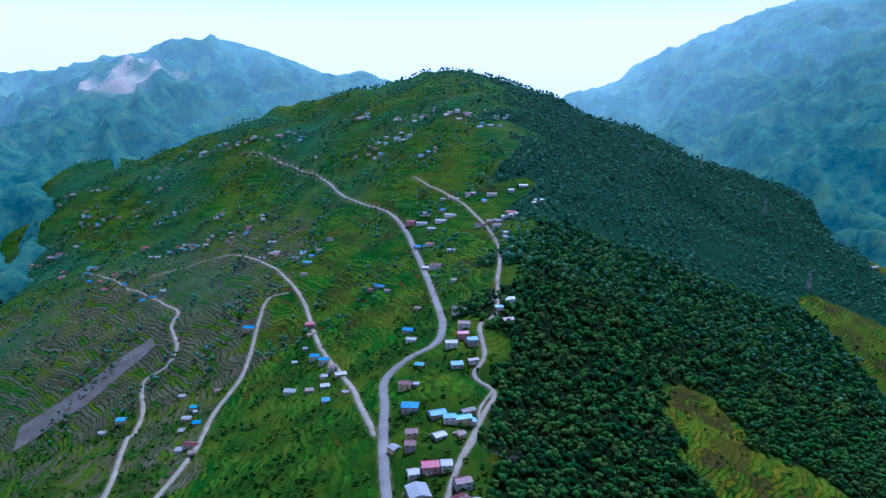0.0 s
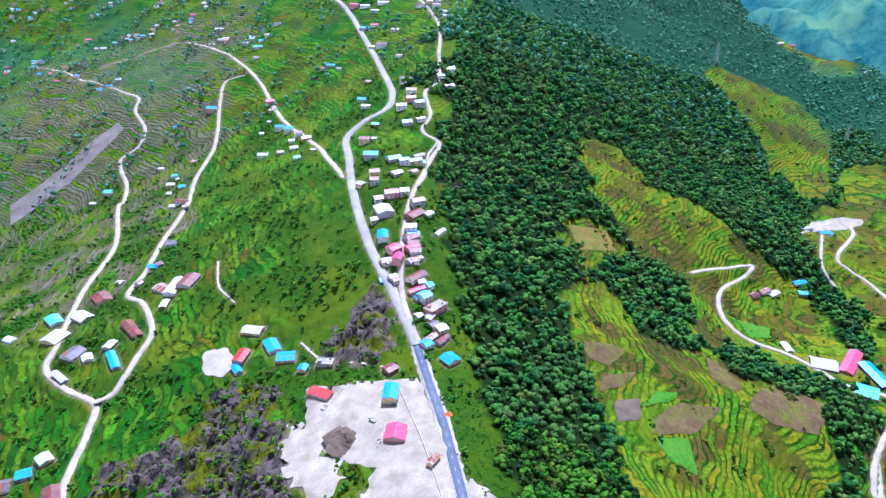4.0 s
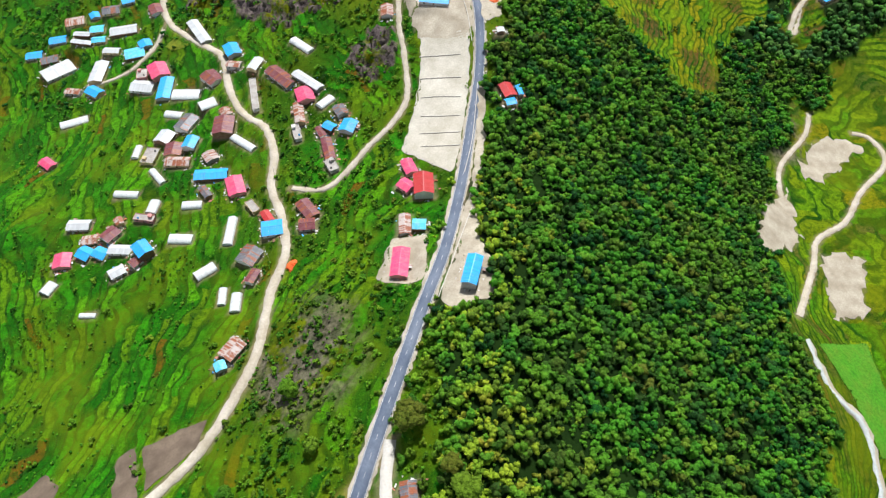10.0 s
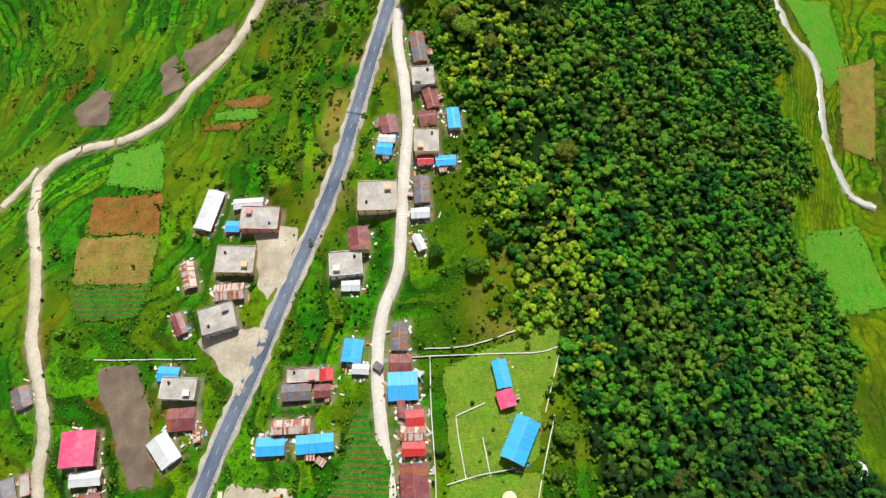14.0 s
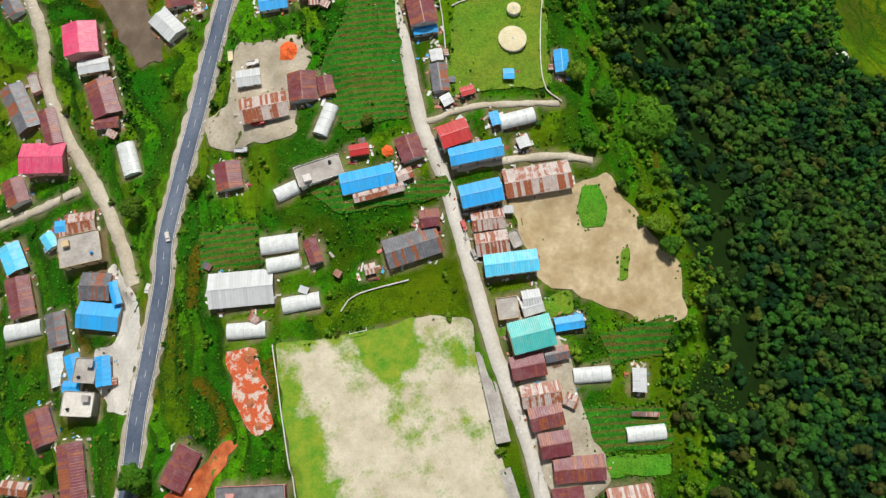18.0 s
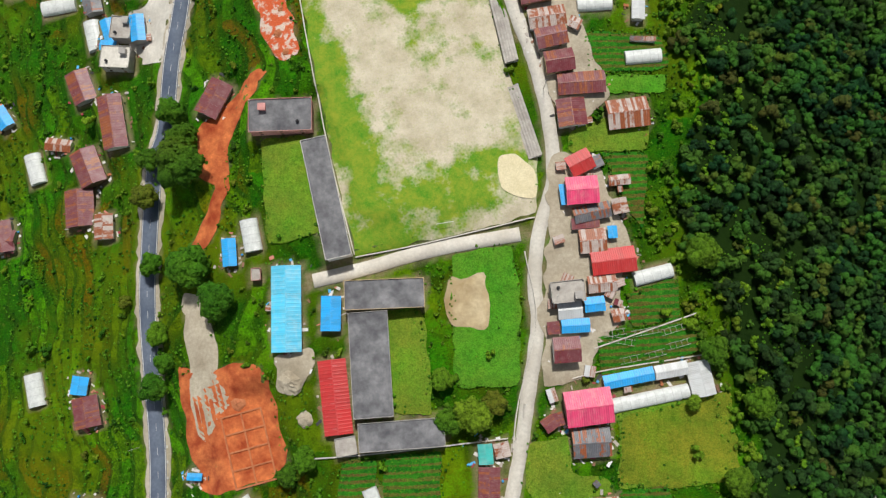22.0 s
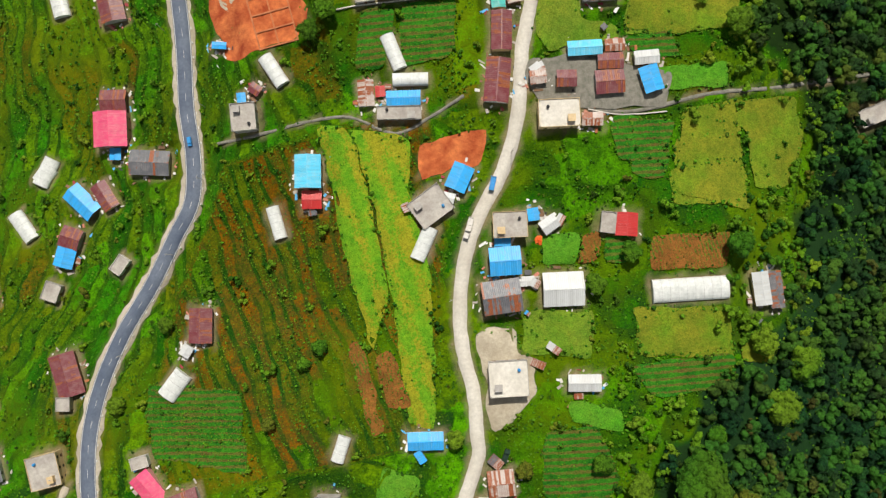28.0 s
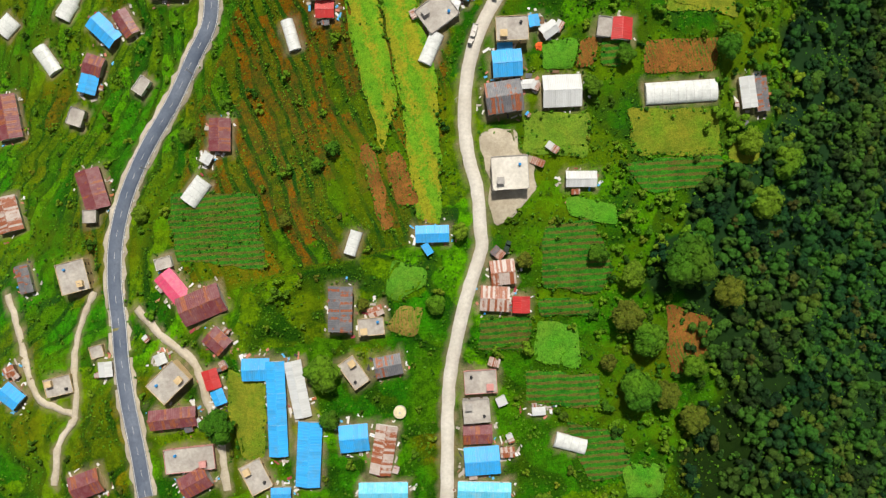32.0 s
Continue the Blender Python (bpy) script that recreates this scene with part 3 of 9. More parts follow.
route("village_street", 5.5, [(-58, -231), (-61, -253), (-60, -281), (-61, -307), (-65, -331), (-69, -358), (-73, -382), (-82, -402), (-86, -422), (-87, -445), (-86, -470), (-85, -494), (-86, -514), (-86, -530), (-83, -549), (-82, -572), (-81, -597), (-80, -620), (-78, -640), (-76, -658), (-76, -679), (-79, -699), (-83, -709), (-91, -723), (-97, -740), (-100, -757), (-109, -780), (-118, -802), (-126, -820), (-133, -843), (-144, -863), (-157, -878), (-166, -892), (-173, -911), (-176, -928), (-176, -947), (-179, -964), (-180, -970), (-190, -987), (-201, -1009), (-208, -1027), (-214, -1050), (-218, -1066), (-224, -1087)])
route("dirt_road_west", 5.6, [(-218, -558), (-221, -538), (-229, -511), (-239, -485), (-246, -454), (-244, -433), (-248, -409), (-255, -386), (-261, -345), (-277, -292), (-277, -270), (-259, -259), (-224, -261), (-200, -254), (-184, -237), (-160, -215), (-144, -189), (-132, -156), (-128, -114), (-121, -84), (-126, -51), (-135, -20), (-135, 11), (-144, 43), (-163, 65), (-178, 100), (-188, 142), (-213, 173), (-243, 211), (-258, 246), (-259, 267), (-258, 301), (-263, 333), (-299, 364), (-330, 399), (-333, 431), (-343, 517), (-347, 595), (-352, 666), (-396, 805), (-394, 828), (-407, 885), (-437, 960), (-411, 986), (-411, 1028), (-441, 1087), (-447, 1133), (-484, 1173), (-566, 1265), (-677, 1370), (-778, 1469)])
route("crag_lane", 4.0, [(-325, 175), (-289, 170), (-270, 180), (-258, 197), (-251, 222)])
route("dirt_road_fork", 4.0, [(-282, -266), (-294, -280), (-301, -289)])
route("dirt_road_upper", 5.2, [(-263, 333), (-248, 341), (-238, 375), (-232, 406), (-255, 457), (-277, 482), (-272, 531), (-272, 607), (-265, 686), (-275, 788), (-267, 888), (-279, 1011), (-279, 1077), (-246, 1083)])
route("dirt_road_ridge", 5.8, [(-59, 576), (-81, 646), (-99, 708), (-155, 857), (-182, 940), (-209, 1024), (-236, 1086), (-277, 1160), (-310, 1208), (-384, 1284), (-470, 1311), (-574, 1329)])
route("dirt_road_lower", 4.0, [(-120, -27), (-97, -34), (-82, -24), (-67, -6), (-47, 13), (-36, 35), (-36, 75), (-38, 98), (-37, 127), (-36, 152)])
route("hamlet_street", 4.8, [(4, 293), (-5, 349), (-3, 408), (9, 489), (38, 597), (51, 640), (33, 663), (45, 698), (43, 757), (63, 785), (73, 893)])
route("dirt_road_east", 5.0, [(340, 542), (434, 585), (432, 573), (373, 526), (355, 481), (365, 447), (397, 424), (416, 397), (431, 364), (460, 348), (463, 331), (435, 306), (395, 267), (375, 237), (377, 230), (395, 267)])
route("valley_track", 4.5, [(367, 139), (351, 110), (307, 66), (292, 33), (290, 9)])
route("valley_road", 5.0, [(404, 115), (419, 106), (418, 73), (374, 35), (343, 1), (308, -19), (289, -51), (251, -101)])
route("footpath_north", 2.5, [(36, 657), (49, 645), (36, 610), (31, 561), (18, 519)])
route("valley_track_upper", 5.0, [(564, 685), (632, 740), (677, 769), (685, 736), (602, 648), (602, 622), (615, 594), (612, 532)])
route("valley_lane", 3.5, [(613, 706), (563, 624), (559, 579)])
route("footpath_slope", 2.2, [(-185, 488), (-176, 441), (-163, 418), (-155, 406)], 0.3, 2.0)
route("footpath_quarry", 2.0, [(-88, 324), (-65, 289), (-46, 281), (-18, 264)], 0.3, 2.0)
route("far_track", 5.0, [(70, 866), (80, 948), (82, 1023), (70, 1105), (45, 1187), (7, 1265), (-36, 1337), (-59, 1369)])
route("side_lane", 3.5, [(-335, -960), (-324, -976), (-313, -988), (-311, -1001), (-309, -1024), (-311, -1046)])
route("west_lane", 3.0, [(-401, -939), (-397, -961), (-391, -987), (-378, -997), (-373, -1001), (-382, -1011), (-388, -1028)])
route("west_lane_branch", 2.5, [(-373, -1001), (-370, -989), (-370, -976), (-364, -960), (-355, -948)])
route("stone_path", 1.2, [(-256, -822), (-234, -824), (-216, -825), (-198, -828), (-182, -839), (-167, -836), (-152, -831)], 0.3, 2.0)
route("east_path", 1.5, [(-106, -848), (-87, -853), (-59, -853), (-35, -856), (-13, -857), (26, -857)], 0.3, 2.0)
route("village_lane_cross", 3.5, [(-289, -511), (-264, -510), (-246, -508), (-229, -508)])
route("lane_tank", 2.5, [(-84, -527), (-71, -526), (-60, -527), (-30, -531)])
route("school_drive", 5.5, [(-180, -720), (-160, -720), (-135, -719), (-98, -721)])
route("yard_lane", 3.0, [(-77, -549), (-63, -550), (-40, -552), (-23, -557)])


def mesh_of(name, verts, faces, material, smooth=False):
    me = bpy.data.meshes.new(name)
    me.from_pydata(verts, [], faces)
    me.materials.append(material)
    if smooth:
        me.polygons.foreach_set("use_smooth", [True] * len(me.polygons))
    me.update()
    return me


def ribbon(c, z, width, lift, thick, edge=0.0, seed=0):
    """A band along a line, with sides that go down into the ground; edge: how uneven its rims are."""
    rng = random.Random(seed)
    t = np.gradient(c, axis=0)
    t /= np.maximum(np.hypot(t[:, 0], t[:, 1]), 1e-6)[:, None]
    verts, faces = [], []
    for k, ((x, y), h, (tx, ty)) in enumerate(zip(c, z, t)):
        a, b = width / 2 + edge * rng.uniform(-1, 1), width / 2 + edge * rng.uniform(-1, 1)
        for s, dz in ((-a, -thick), (-a, 0), (0, 0.04), (b, 0), (b, -thick)):
            verts.append((x + s * ty, y - s * tx, h + lift + dz))
        if k:
            o = 5 * k
            for q in range(4):
                faces.append((o - 5 + q, o - 4 + q, o + 1 + q, o + q))
    return verts, [f[::-1] for f in faces]


def pave(name, material, label, category="road", edge=0.3, lift=0.34):
    c, z, width = ROUTES[name]
    v, f = ribbon(c, z, width, lift, 0.8, edge, len(name))
    return tagged(new(name, mesh_of(name, v, f, material, True)), label, category, kind="structure")


# ---- paving ----
for road_name in ("main_road_south", "main_road_north"):
    pave(road_name, ASPHALT, "grey asphalt road with worn white edge lines along the ridge", edge=0.05, lift=0.26)
for road_name in ("main_road_south", "main_road_north"):
    v, f = ribbon(*ROUTES[road_name][:2], ROUTES[road_name][2] + 3.0, 0.16, 0.8, 0.8, 9)
    tagged(new("road_verge", mesh_of("road_verge", v, f, DIRT, True)), "pale dusty verge along the asphalt road", "verge", kind="structure")
pave("main_road_far", WORN_ASPHALT, "pale dusty asphalt road climbing along the ridge", edge=0.3, lift=0.26)
pave("village_street", CONCRETE, "pale concrete village street between the houses", edge=0.2, lift=0.2)
for road_name in ("dirt_road_west", "dirt_road_fork", "crag_lane", "dirt_road_upper", "dirt_road_ridge", "dirt_road_lower", "hamlet_street", "dirt_road_east", "valley_track",
                  "valley_road", "footpath_north", "valley_track_upper", "valley_lane", "footpath_slope", "footpath_quarry", "far_track", "side_lane", "west_lane", "west_lane_branch", "village_lane_cross", "lane_tank", "yard_lane"):
    pave(road_name, DIRT, "pale unpaved earth road with uneven edges", edge=0.5)
pave("school_drive", CONCRETE, "pale concrete drive beside the school field", edge=0.05)
for road_name in ("stone_path", "east_path"):
    pave(road_name, STONE, "narrow path along a dry stone wall", "path", edge=0.15, lift=0.3)


def ground_material():
    k = Mat("ground", 0.95, 0.0, 0.1)
    fine, mid, big = k.noise(1.1, 5, 0.7), k.noise(0.22, 5, 0.6), k.noise(0.03, 4)
    xyz = k.n("SeparateXYZ")
    k.put(xyz.inputs[0], k.pos())
    # each terrace and each plot along it has its own crop
    stage = k.math("ADD", k.attr("stage"), k.math("MULTIPLY", k.math("SUBTRACT", k.noise(0.12, 3), 0.5), 0.28))
    cell, way = k.math("FLOOR", stage), k.math("FRACT", stage)
    along = k.math("ADD", k.math("ADD", xyz.outputs[1], k.math("MULTIPLY", cell, 17.7)), k.math("MULTIPLY", mid, 9.0))
    plot_at = k.n("CombineXYZ")
    k.put(plot_at.inputs[0], cell), k.put(plot_at.inputs[1], k.math("FLOOR", k.math("DIVIDE", along, 26.0)))
    chance = k.n("TexWhiteNoise")
    chance.noise_dimensions = "2D"
    k.put(chance.inputs["Vector"], plot_at.outputs[0])
    plot = chance.outputs["Value"]
    green = k.ramp(plot, [(0.0, (0.02, 0.14, 0.008)), (0.16, (0.05, 0.29, 0.010)), (0.3, (0.13, 0.43, 0.012)), (0.42, (0.025, 0.18, 0.010)), (0.56, (0.16, 0.33, 0.014)),
                          (0.70, (0.07, 0.28, 0.009)), (0.80, (0.15, 0.26, 0.02)), (0.88, (0.04, 0.20, 0.014)), (0.965, (0.20, 0.10, 0.027))], "CONSTANT")
    ripe = k.ramp(plot, [(0.0, (0.270, 0.377, 0.022)), (0.22, (0.378, 0.338, 0.033)), (0.4, (0.135, 0.273, 0.015)), (0.55, (0.270, 0.403, 0.022)), (0.7, (0.149, 0.364, 0.015)), (0.82, (0.297, 0.247, 0.033)), (0.9, (0.351, 0.351, 0.028))], "CONSTANT")
    fallow = k.ramp(plot, [(0.0, (0.180, 0.094, 0.039)), (0.4, (0.228, 0.119, 0.052)), (0.6, (0.204, 0.250, 0.033)), (0.75, (0.144, 0.081, 0.039))], "CONSTANT")
    ripe = k.mix(k.ramp(k.noise(0.014, 4, 0.55), [(0.50, 0.0), (0.54, 1.0)]), ripe, fallow)
    stubble = k.ramp(plot, [(0.0, (0.24, 0.17, 0.14)), (0.3, (0.33, 0.26, 0.21)), (0.5, (0.11, 0.27, 0.03)), (0.62, (0.28, 0.20, 0.17)), (0.85, (0.22, 0.32, 0.04))], "CONSTANT")
    crop = k.mix(k.attr("dry"), green, ripe)
    crop = k.mix(k.attr("stubble"), crop, stubble)
    tilled = k.ramp(plot, [(0.0, (0.22, 0.085, 0.022)), (0.2, (0.15, 0.13, 0.016)), (0.36, (0.28, 0.11, 0.03)), (0.48, (0.10, 0.24, 0.01)), (0.58, (0.18, 0.10, 0.022)), (0.76, (0.12, 0.16, 0.012)), (0.9, (0.24, 0.095, 0.025))], "CONSTANT")
    crop = k.mix(k.attr("tilled"), crop, tilled)
    crop = k.mix(k.ramp(k.noise(0.35, 6, 0.7), [(0.42, 0.0), (0.62, 0.8)]), crop, k.mix(0.5, crop, (0.015, 0.06, 0.005)))
    scrub = k.mix(k.ramp(mid, [(0.35, 0.0), (0.65, 1.0)]), (0.010, 0.055, 0.005), (0.10, 0.20, 0.010))
    edge = k.ramp(way, [(0.0, 0.9), (0.05, 0.0), (0.64, 0.0), (0.75, 1.0), (0.9, 1.0)])
    bank = k.mix(k.math("MULTIPLY", mid, 1.0), (0.006, 0.026, 0.004), (0.03, 0.10, 0.010))
    worn = k.ramp(k.noise(0.05, 4, 0.6), [(0.36, 0.45), (0.58, 1.0)])
    c = k.mix(k.math("MULTIPLY", k.math("MULTIPLY", edge, worn), k.attr("farmed")), crop, bank)
    c = k.mix(k.attr("scrub"), c, scrub)
    c = k.mix(k.ramp(mid, [(0.46, 0.0), (0.62, 0.62)]), c, (0.008, 0.048, 0.004))
    c = k.mix(k.ramp(fine, [(0.46, 0.0), (0.68, 0.82)]), c, (0.007, 0.034, 0.004))
    c = k.mix(k.math("MULTIPLY", k.ramp(k.noise(1.7, 3, 0.8), [(0.54, 0.0), (0.72, 0.55)]), k.math("SUBTRACT", 1.0, k.attr("wood"))), c, (0.16, 0.36, 0.02))
    c = k.mix(k.ramp(k.noise(0.018, 5, 0.6), [(0.48, 0.0), (0.66, 0.5)]), c, k.mix(fine, (0.07, 0.15, 0.010), (0.26, 0.27, 0.020)))
    straw = k.mix(mid, (0.22, 0.18, 0.045), (0.36, 0.28, 0.09))
    c = k.mix(k.attr("straw"), c, straw)
    rock = k.mix(k.ramp(k.noise(0.16, 8, 0.78), [(0.38, 0.0), (0.66, 1.0)]), (0.018, 0.013, 0.013), (0.24, 0.20, 0.185))
    heath = k.mix(k.ramp(k.noise(0.16, 6, 0.7), [(0.36, 0.0), (0.64, 1.0)]), (0.035, 0.045, 0.008), (0.20, 0.20, 0.02))
    c = k.mix(k.math("MULTIPLY", k.attr("rock"), 0.85), c, heath)
    c = k.mix(k.math("MULTIPLY", k.attr("rock"), k.ramp(k.noise(0.036, 7, 0.66), [(0.43, 0.0), (0.50, 1.0)])), c, rock)
    # woodland floor near-black: the shade in canopy gaps is put into its colour
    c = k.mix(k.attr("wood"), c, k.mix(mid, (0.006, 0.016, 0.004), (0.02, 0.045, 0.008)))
    # distance haze is mixed into this paler blue-green of the far ground
    woods_hazed = k.mix(k.ramp(k.noise(0.02, 6, 0.7), [(0.35, 0.0), (0.65, 1.0)]), (0.025, 0.115, 0.060), (0.08, 0.20, 0.09))
    c = k.mix(k.attr("woods_hazed"), c, woods_hazed)
    # far woodland floor darkened too, canopy shade painted between the lighter crowns
    c = k.mix(k.math("MULTIPLY", k.attr("woods_hazed"), k.attr("wood")), c, k.mix(mid, (0.012, 0.055, 0.028), (0.03, 0.095, 0.045)))
    bare = k.mix(k.ramp(fine, [(0.3, 0.0), (0.7, 1.0)]), (0.22, 0.16, 0.10), (0.40, 0.33, 0.23))
    c = k.mix(k.math("MULTIPLY", k.attr("bare"), k.ramp(mid, [(0.3, 0.55), (0.55, 1.0)])), c, bare)
    vivid = k.n("HueSaturation")
    vivid.inputs["Saturation"].default_value, vivid.inputs["Value"].default_value = 1.14, 0.84
    k.put(vivid.inputs["Color"], c)
    k.bump(k.mix(0.5, fine, mid), 1.2, 1.0)
    return k.colour(vivid.outputs[0])


CRAGS = [
    [(-232, 254), (-228, 221), (-211, 212), (-181, 223), (-178, 187), (-133, 146), (-118, 150), (-78, 151), (-68, 191), (-102, 251), (-100, 279), (-152, 305), (-161, 267), (-192, 253)],
    [(-69, 307), (-28, 371), (-18, 351), (-10, 301), (-26, 270), (-59, 281)],
    [(-78, 94), (-61, 104), (-44, 100), (-44, 66), (-61, 58), (-77, 70)],
    [(46, 577), (72, 586), (80, 620), (95, 616), (70, 543), (48, 504), (38, 519)],
]


def ground_sheet():
    d = XX - station(CREST_X, YY)
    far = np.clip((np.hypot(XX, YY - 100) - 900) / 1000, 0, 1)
    w = wood(XX, YY)
    wx, wy = XX + 6 * wave(XX, YY, 24, 17), YY + 6 * wave(XX, YY, 26, 18)
    rock = np.zeros_like(XX)
    for crag in CRAGS:
        rock = np.maximum(rock, in_outline(wx, wy, crag))
    rock = np.maximum(rock, np.maximum(0.8 * blob(XX, YY, 305, 110, 40, 40), 0.8 * blob(XX, YY, 75, 560, 30, 45)))
    rock = np.maximum(rock, 0.75 * blob(XX, YY, -105, -170, 30, 40))
    dry = np.zeros_like(XX)
    for pts in CLEARINGS:
        dry = np.maximum(dry, in_outline(wx, wy, pts))
    dry = np.maximum(dry, ((XX > 150) & (YY < 250) & (w < 0.5)) * 0.6)
    dry = np.maximum(dry, np.clip(0.5 + wave(XX, YY, 130, 23), 0, 1) * 0.6 * (YY > 350))
    straw = np.clip(blob(XX, YY, -92, -300, 18, 50, -20) + 0.8 * blob(XX, YY, 20, -340, 22, 70) + 0.6 * blob(XX, YY, -10, -420, 35, 45), 0, 1) * (0.5 + 0.5 * wave(XX, YY, 30, 21))
    stubble = np.clip((-250 - XX + 40 * wave(XX, YY, 150, 24)) / 40, 0, 1) * np.clip((YY - 420) / 80, 0, 1) * np.clip((1500 - YY) / 200, 0, 1)
    scrub = np.clip(0.3 + 1.3 * wave(XX, YY, 110, 31), 0, 1) * np.clip((XX + 190) / 70, 0.2 + 0.8 * (YY > 330), 1) * np.clip((YY + 470) / 60, 0, 1) * np.clip((1000 - YY) / 300, 0, 1) * (d < 60)
    scrub = np.maximum(scrub, np.clip((d + 130 + 30 * wave(XX, YY, 60, 32)) / 50, 0, 1) * np.clip((YY - 200) / 80, 0, 1) * np.clip((620 - YY) / 100, 0, 1) * (d < 50))
    scrub = np.maximum(scrub, (0.3 + 0.35 * np.clip(wave(XX, YY, 45, 35), 0, 1)) * np.clip((d + 40) / 25, 0, 1) * (YY < -430))
    scrub = np.maximum(scrub, np.clip((d + 45) / 40, 0, 1) * (YY > -150) * (YY < 450) * (d < 50))
    scrub = np.maximum(scrub, np.where(YY > -790, 0.25, 0.1) * np.clip((-10 - d) / 10, 0, 1) * np.clip((YY + 930) / 40, 0, 1) * (strips(XX, YY) < 0.5) * np.clip((-470 - YY) / 40, 0, 1))
    # how much of the haze-tinted far green covers the ground
    woods_hazed = np.clip(far * (0.45 + 0.9 * wave(XX, YY, 300, 51)), 0, 1) * 0.8
    woods_hazed = np.maximum(woods_hazed, w * np.clip((YY - 900) / 300, 0, 1))
    me = bpy.data.meshes.new("ground")
    ny, nx = XX.shape
    co = np.stack([XX, YY, ZZ], -1).reshape(-1, 3)
    idx = np.arange(ny * nx).reshape(ny, nx)
    quads = np.stack([idx[:-1, :-1], idx[:-1, 1:], idx[1:, 1:], idx[1:, :-1]], -1).reshape(-1, 4)
    me.from_pydata(co.tolist(), [], quads.tolist())
    me.polygons.foreach_set("use_smooth", [True] * len(me.polygons))
    tame = np.maximum(np.maximum(farmed(XX, YY), strips(XX, YY) > 0.5), np.clip((YY - 500) / 300, 0, 1) * (1 - w))
    for name, v in (("stage", STAGE), ("farmed", tame), ("wood", w), ("woods_hazed", woods_hazed), ("rock", rock), ("dry", dry), ("straw", np.clip(straw, 0, 1)), ("stubble", stubble), ("tilled", np.maximum((strips(XX, YY) > 0.5) * 1.0, 0.75 * np.clip(0.1 + 1.5 * wave(XX, YY, 70, 64), 0, 1) * (YY < -560) * (XX < -200))),
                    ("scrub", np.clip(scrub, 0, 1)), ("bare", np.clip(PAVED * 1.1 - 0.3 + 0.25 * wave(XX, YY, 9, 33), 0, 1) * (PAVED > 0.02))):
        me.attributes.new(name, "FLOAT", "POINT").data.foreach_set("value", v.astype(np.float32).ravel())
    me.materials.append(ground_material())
    me.update()
    return tagged(new("ground", me), "terraced green hillside with scrub, rock and bare earth", "ground", kind="structure")




# ---- kinds of things ----
from mathutils.geometry import delaunay_2d_cdt


def boxes(parts):
    """One bmesh of boxes: (x0, x1, y0, y1, z0, z1) each."""
    bm = bmesh.new()
    for x0, x1, y0, y1, z0, z1 in parts:
        v = [bm.verts.new(p) for p in ((x0, y0, z0), (x1, y0, z0), (x1, y1, z0), (x0, y1, z0), (x0, y0, z1), (x1, y0, z1), (x1, y1, z1), (x0, y1, z1))]
        for f in ((3, 2, 1, 0), (4, 5, 6, 7), (0, 1, 5, 4), (1, 2, 6, 5), (2, 3, 7, 6), (3, 0, 4, 7)):
            bm.faces.new([v[i] for i in f])
    return bm


def part(name, bm, material, parent=None, label=""):
    """Links a bmesh as one mesh object under a thing or a part."""
    me = bpy.data.meshes.new(name)
    bm.to_mesh(me)
    bm.free()
    for m in material if isinstance(material, (list, tuple)) else (material,):
        me.materials.append(m)
    ob = new(name, me)
    ob.parent = parent
    return tagged(ob, label)


SHARED = {}


def shared(key, name, material, parent, m, make, label=""):
    """An object on mesh data that alike pieces share."""
    if key not in SHARED:
        bm = make()
        me = bpy.data.meshes.new(name)
        bm.to_mesh(me)
        bm.free()
        for k in material if isinstance(material, (list, tuple)) else (material,):
            me.materials.append(k)
        SHARED[key] = me
    ob = new(name, SHARED[key])
    ob.parent = parent
    ob.matrix_local = m
    return tagged(ob, label)


def sheet_mesh():
    """A corrugated roof sheet, one by one metre before scaling, with seven ribs."""
    bm = bmesh.new()
    prof = []
    for k in range(7):
        for f, h in ((0.0, 0.0), (0.55, 0.0), (0.68, 1.0), (0.87, 1.0)):
            prof.append(((k + f) / 7, h))
    prof.append((1.0, 0.0))
    top = [[bm.verts.new((x, y, 0.05 * h)) for x, h in prof] for y in (0.0, 1.0)]
    low = [[bm.verts.new((x, y, -0.04)) for x in (0.0, 1.0)] for y in (0.0, 1.0)]
    for a in range(len(prof) - 1):
        bm.faces.new((top[0][a], top[0][a + 1], top[1][a + 1], top[1][a]))
    bm.faces.new((low[0][0], low[1][0], low[1][1], low[0][1]))
    bm.faces.new((low[0][0], low[0][1], *reversed(top[0])))
    bm.faces.new((low[1][1], low[1][0], *top[1]))
    bm.faces.new((low[0][0], top[0][0], top[1][0], low[1][0]))
    bm.faces.new((low[0][1], low[1][1], top[1][-1], top[0][-1]))
    return bm


def window_mesh():
    """A window: a frame with a mullion round two sunk panes."""
    bm = boxes([(-0.6, 0.6, -0.08, 0.03, -0.65, -0.57), (-0.6, 0.6, -0.08, 0.03, 0.57, 0.65), (-0.6, -0.52, -0.08, 0.03, -0.57, 0.57), (0.52, 0.6, -0.08, 0.03, -0.57, 0.57),
                (-0.03, 0.03, -0.08, 0.03, -0.57, 0.57)])
    n = len(bm.faces)
    for x0, x1 in ((-0.52, -0.03), (0.03, 0.52)):
        v = [bm.verts.new(p) for p in ((x0, -0.04, -0.57), (x1, -0.04, -0.57), (x1, -0.04, 0.57), (x0, -0.04, 0.57))]
        f = bm.faces.new(v)
        f.material_index = 1
    return bm


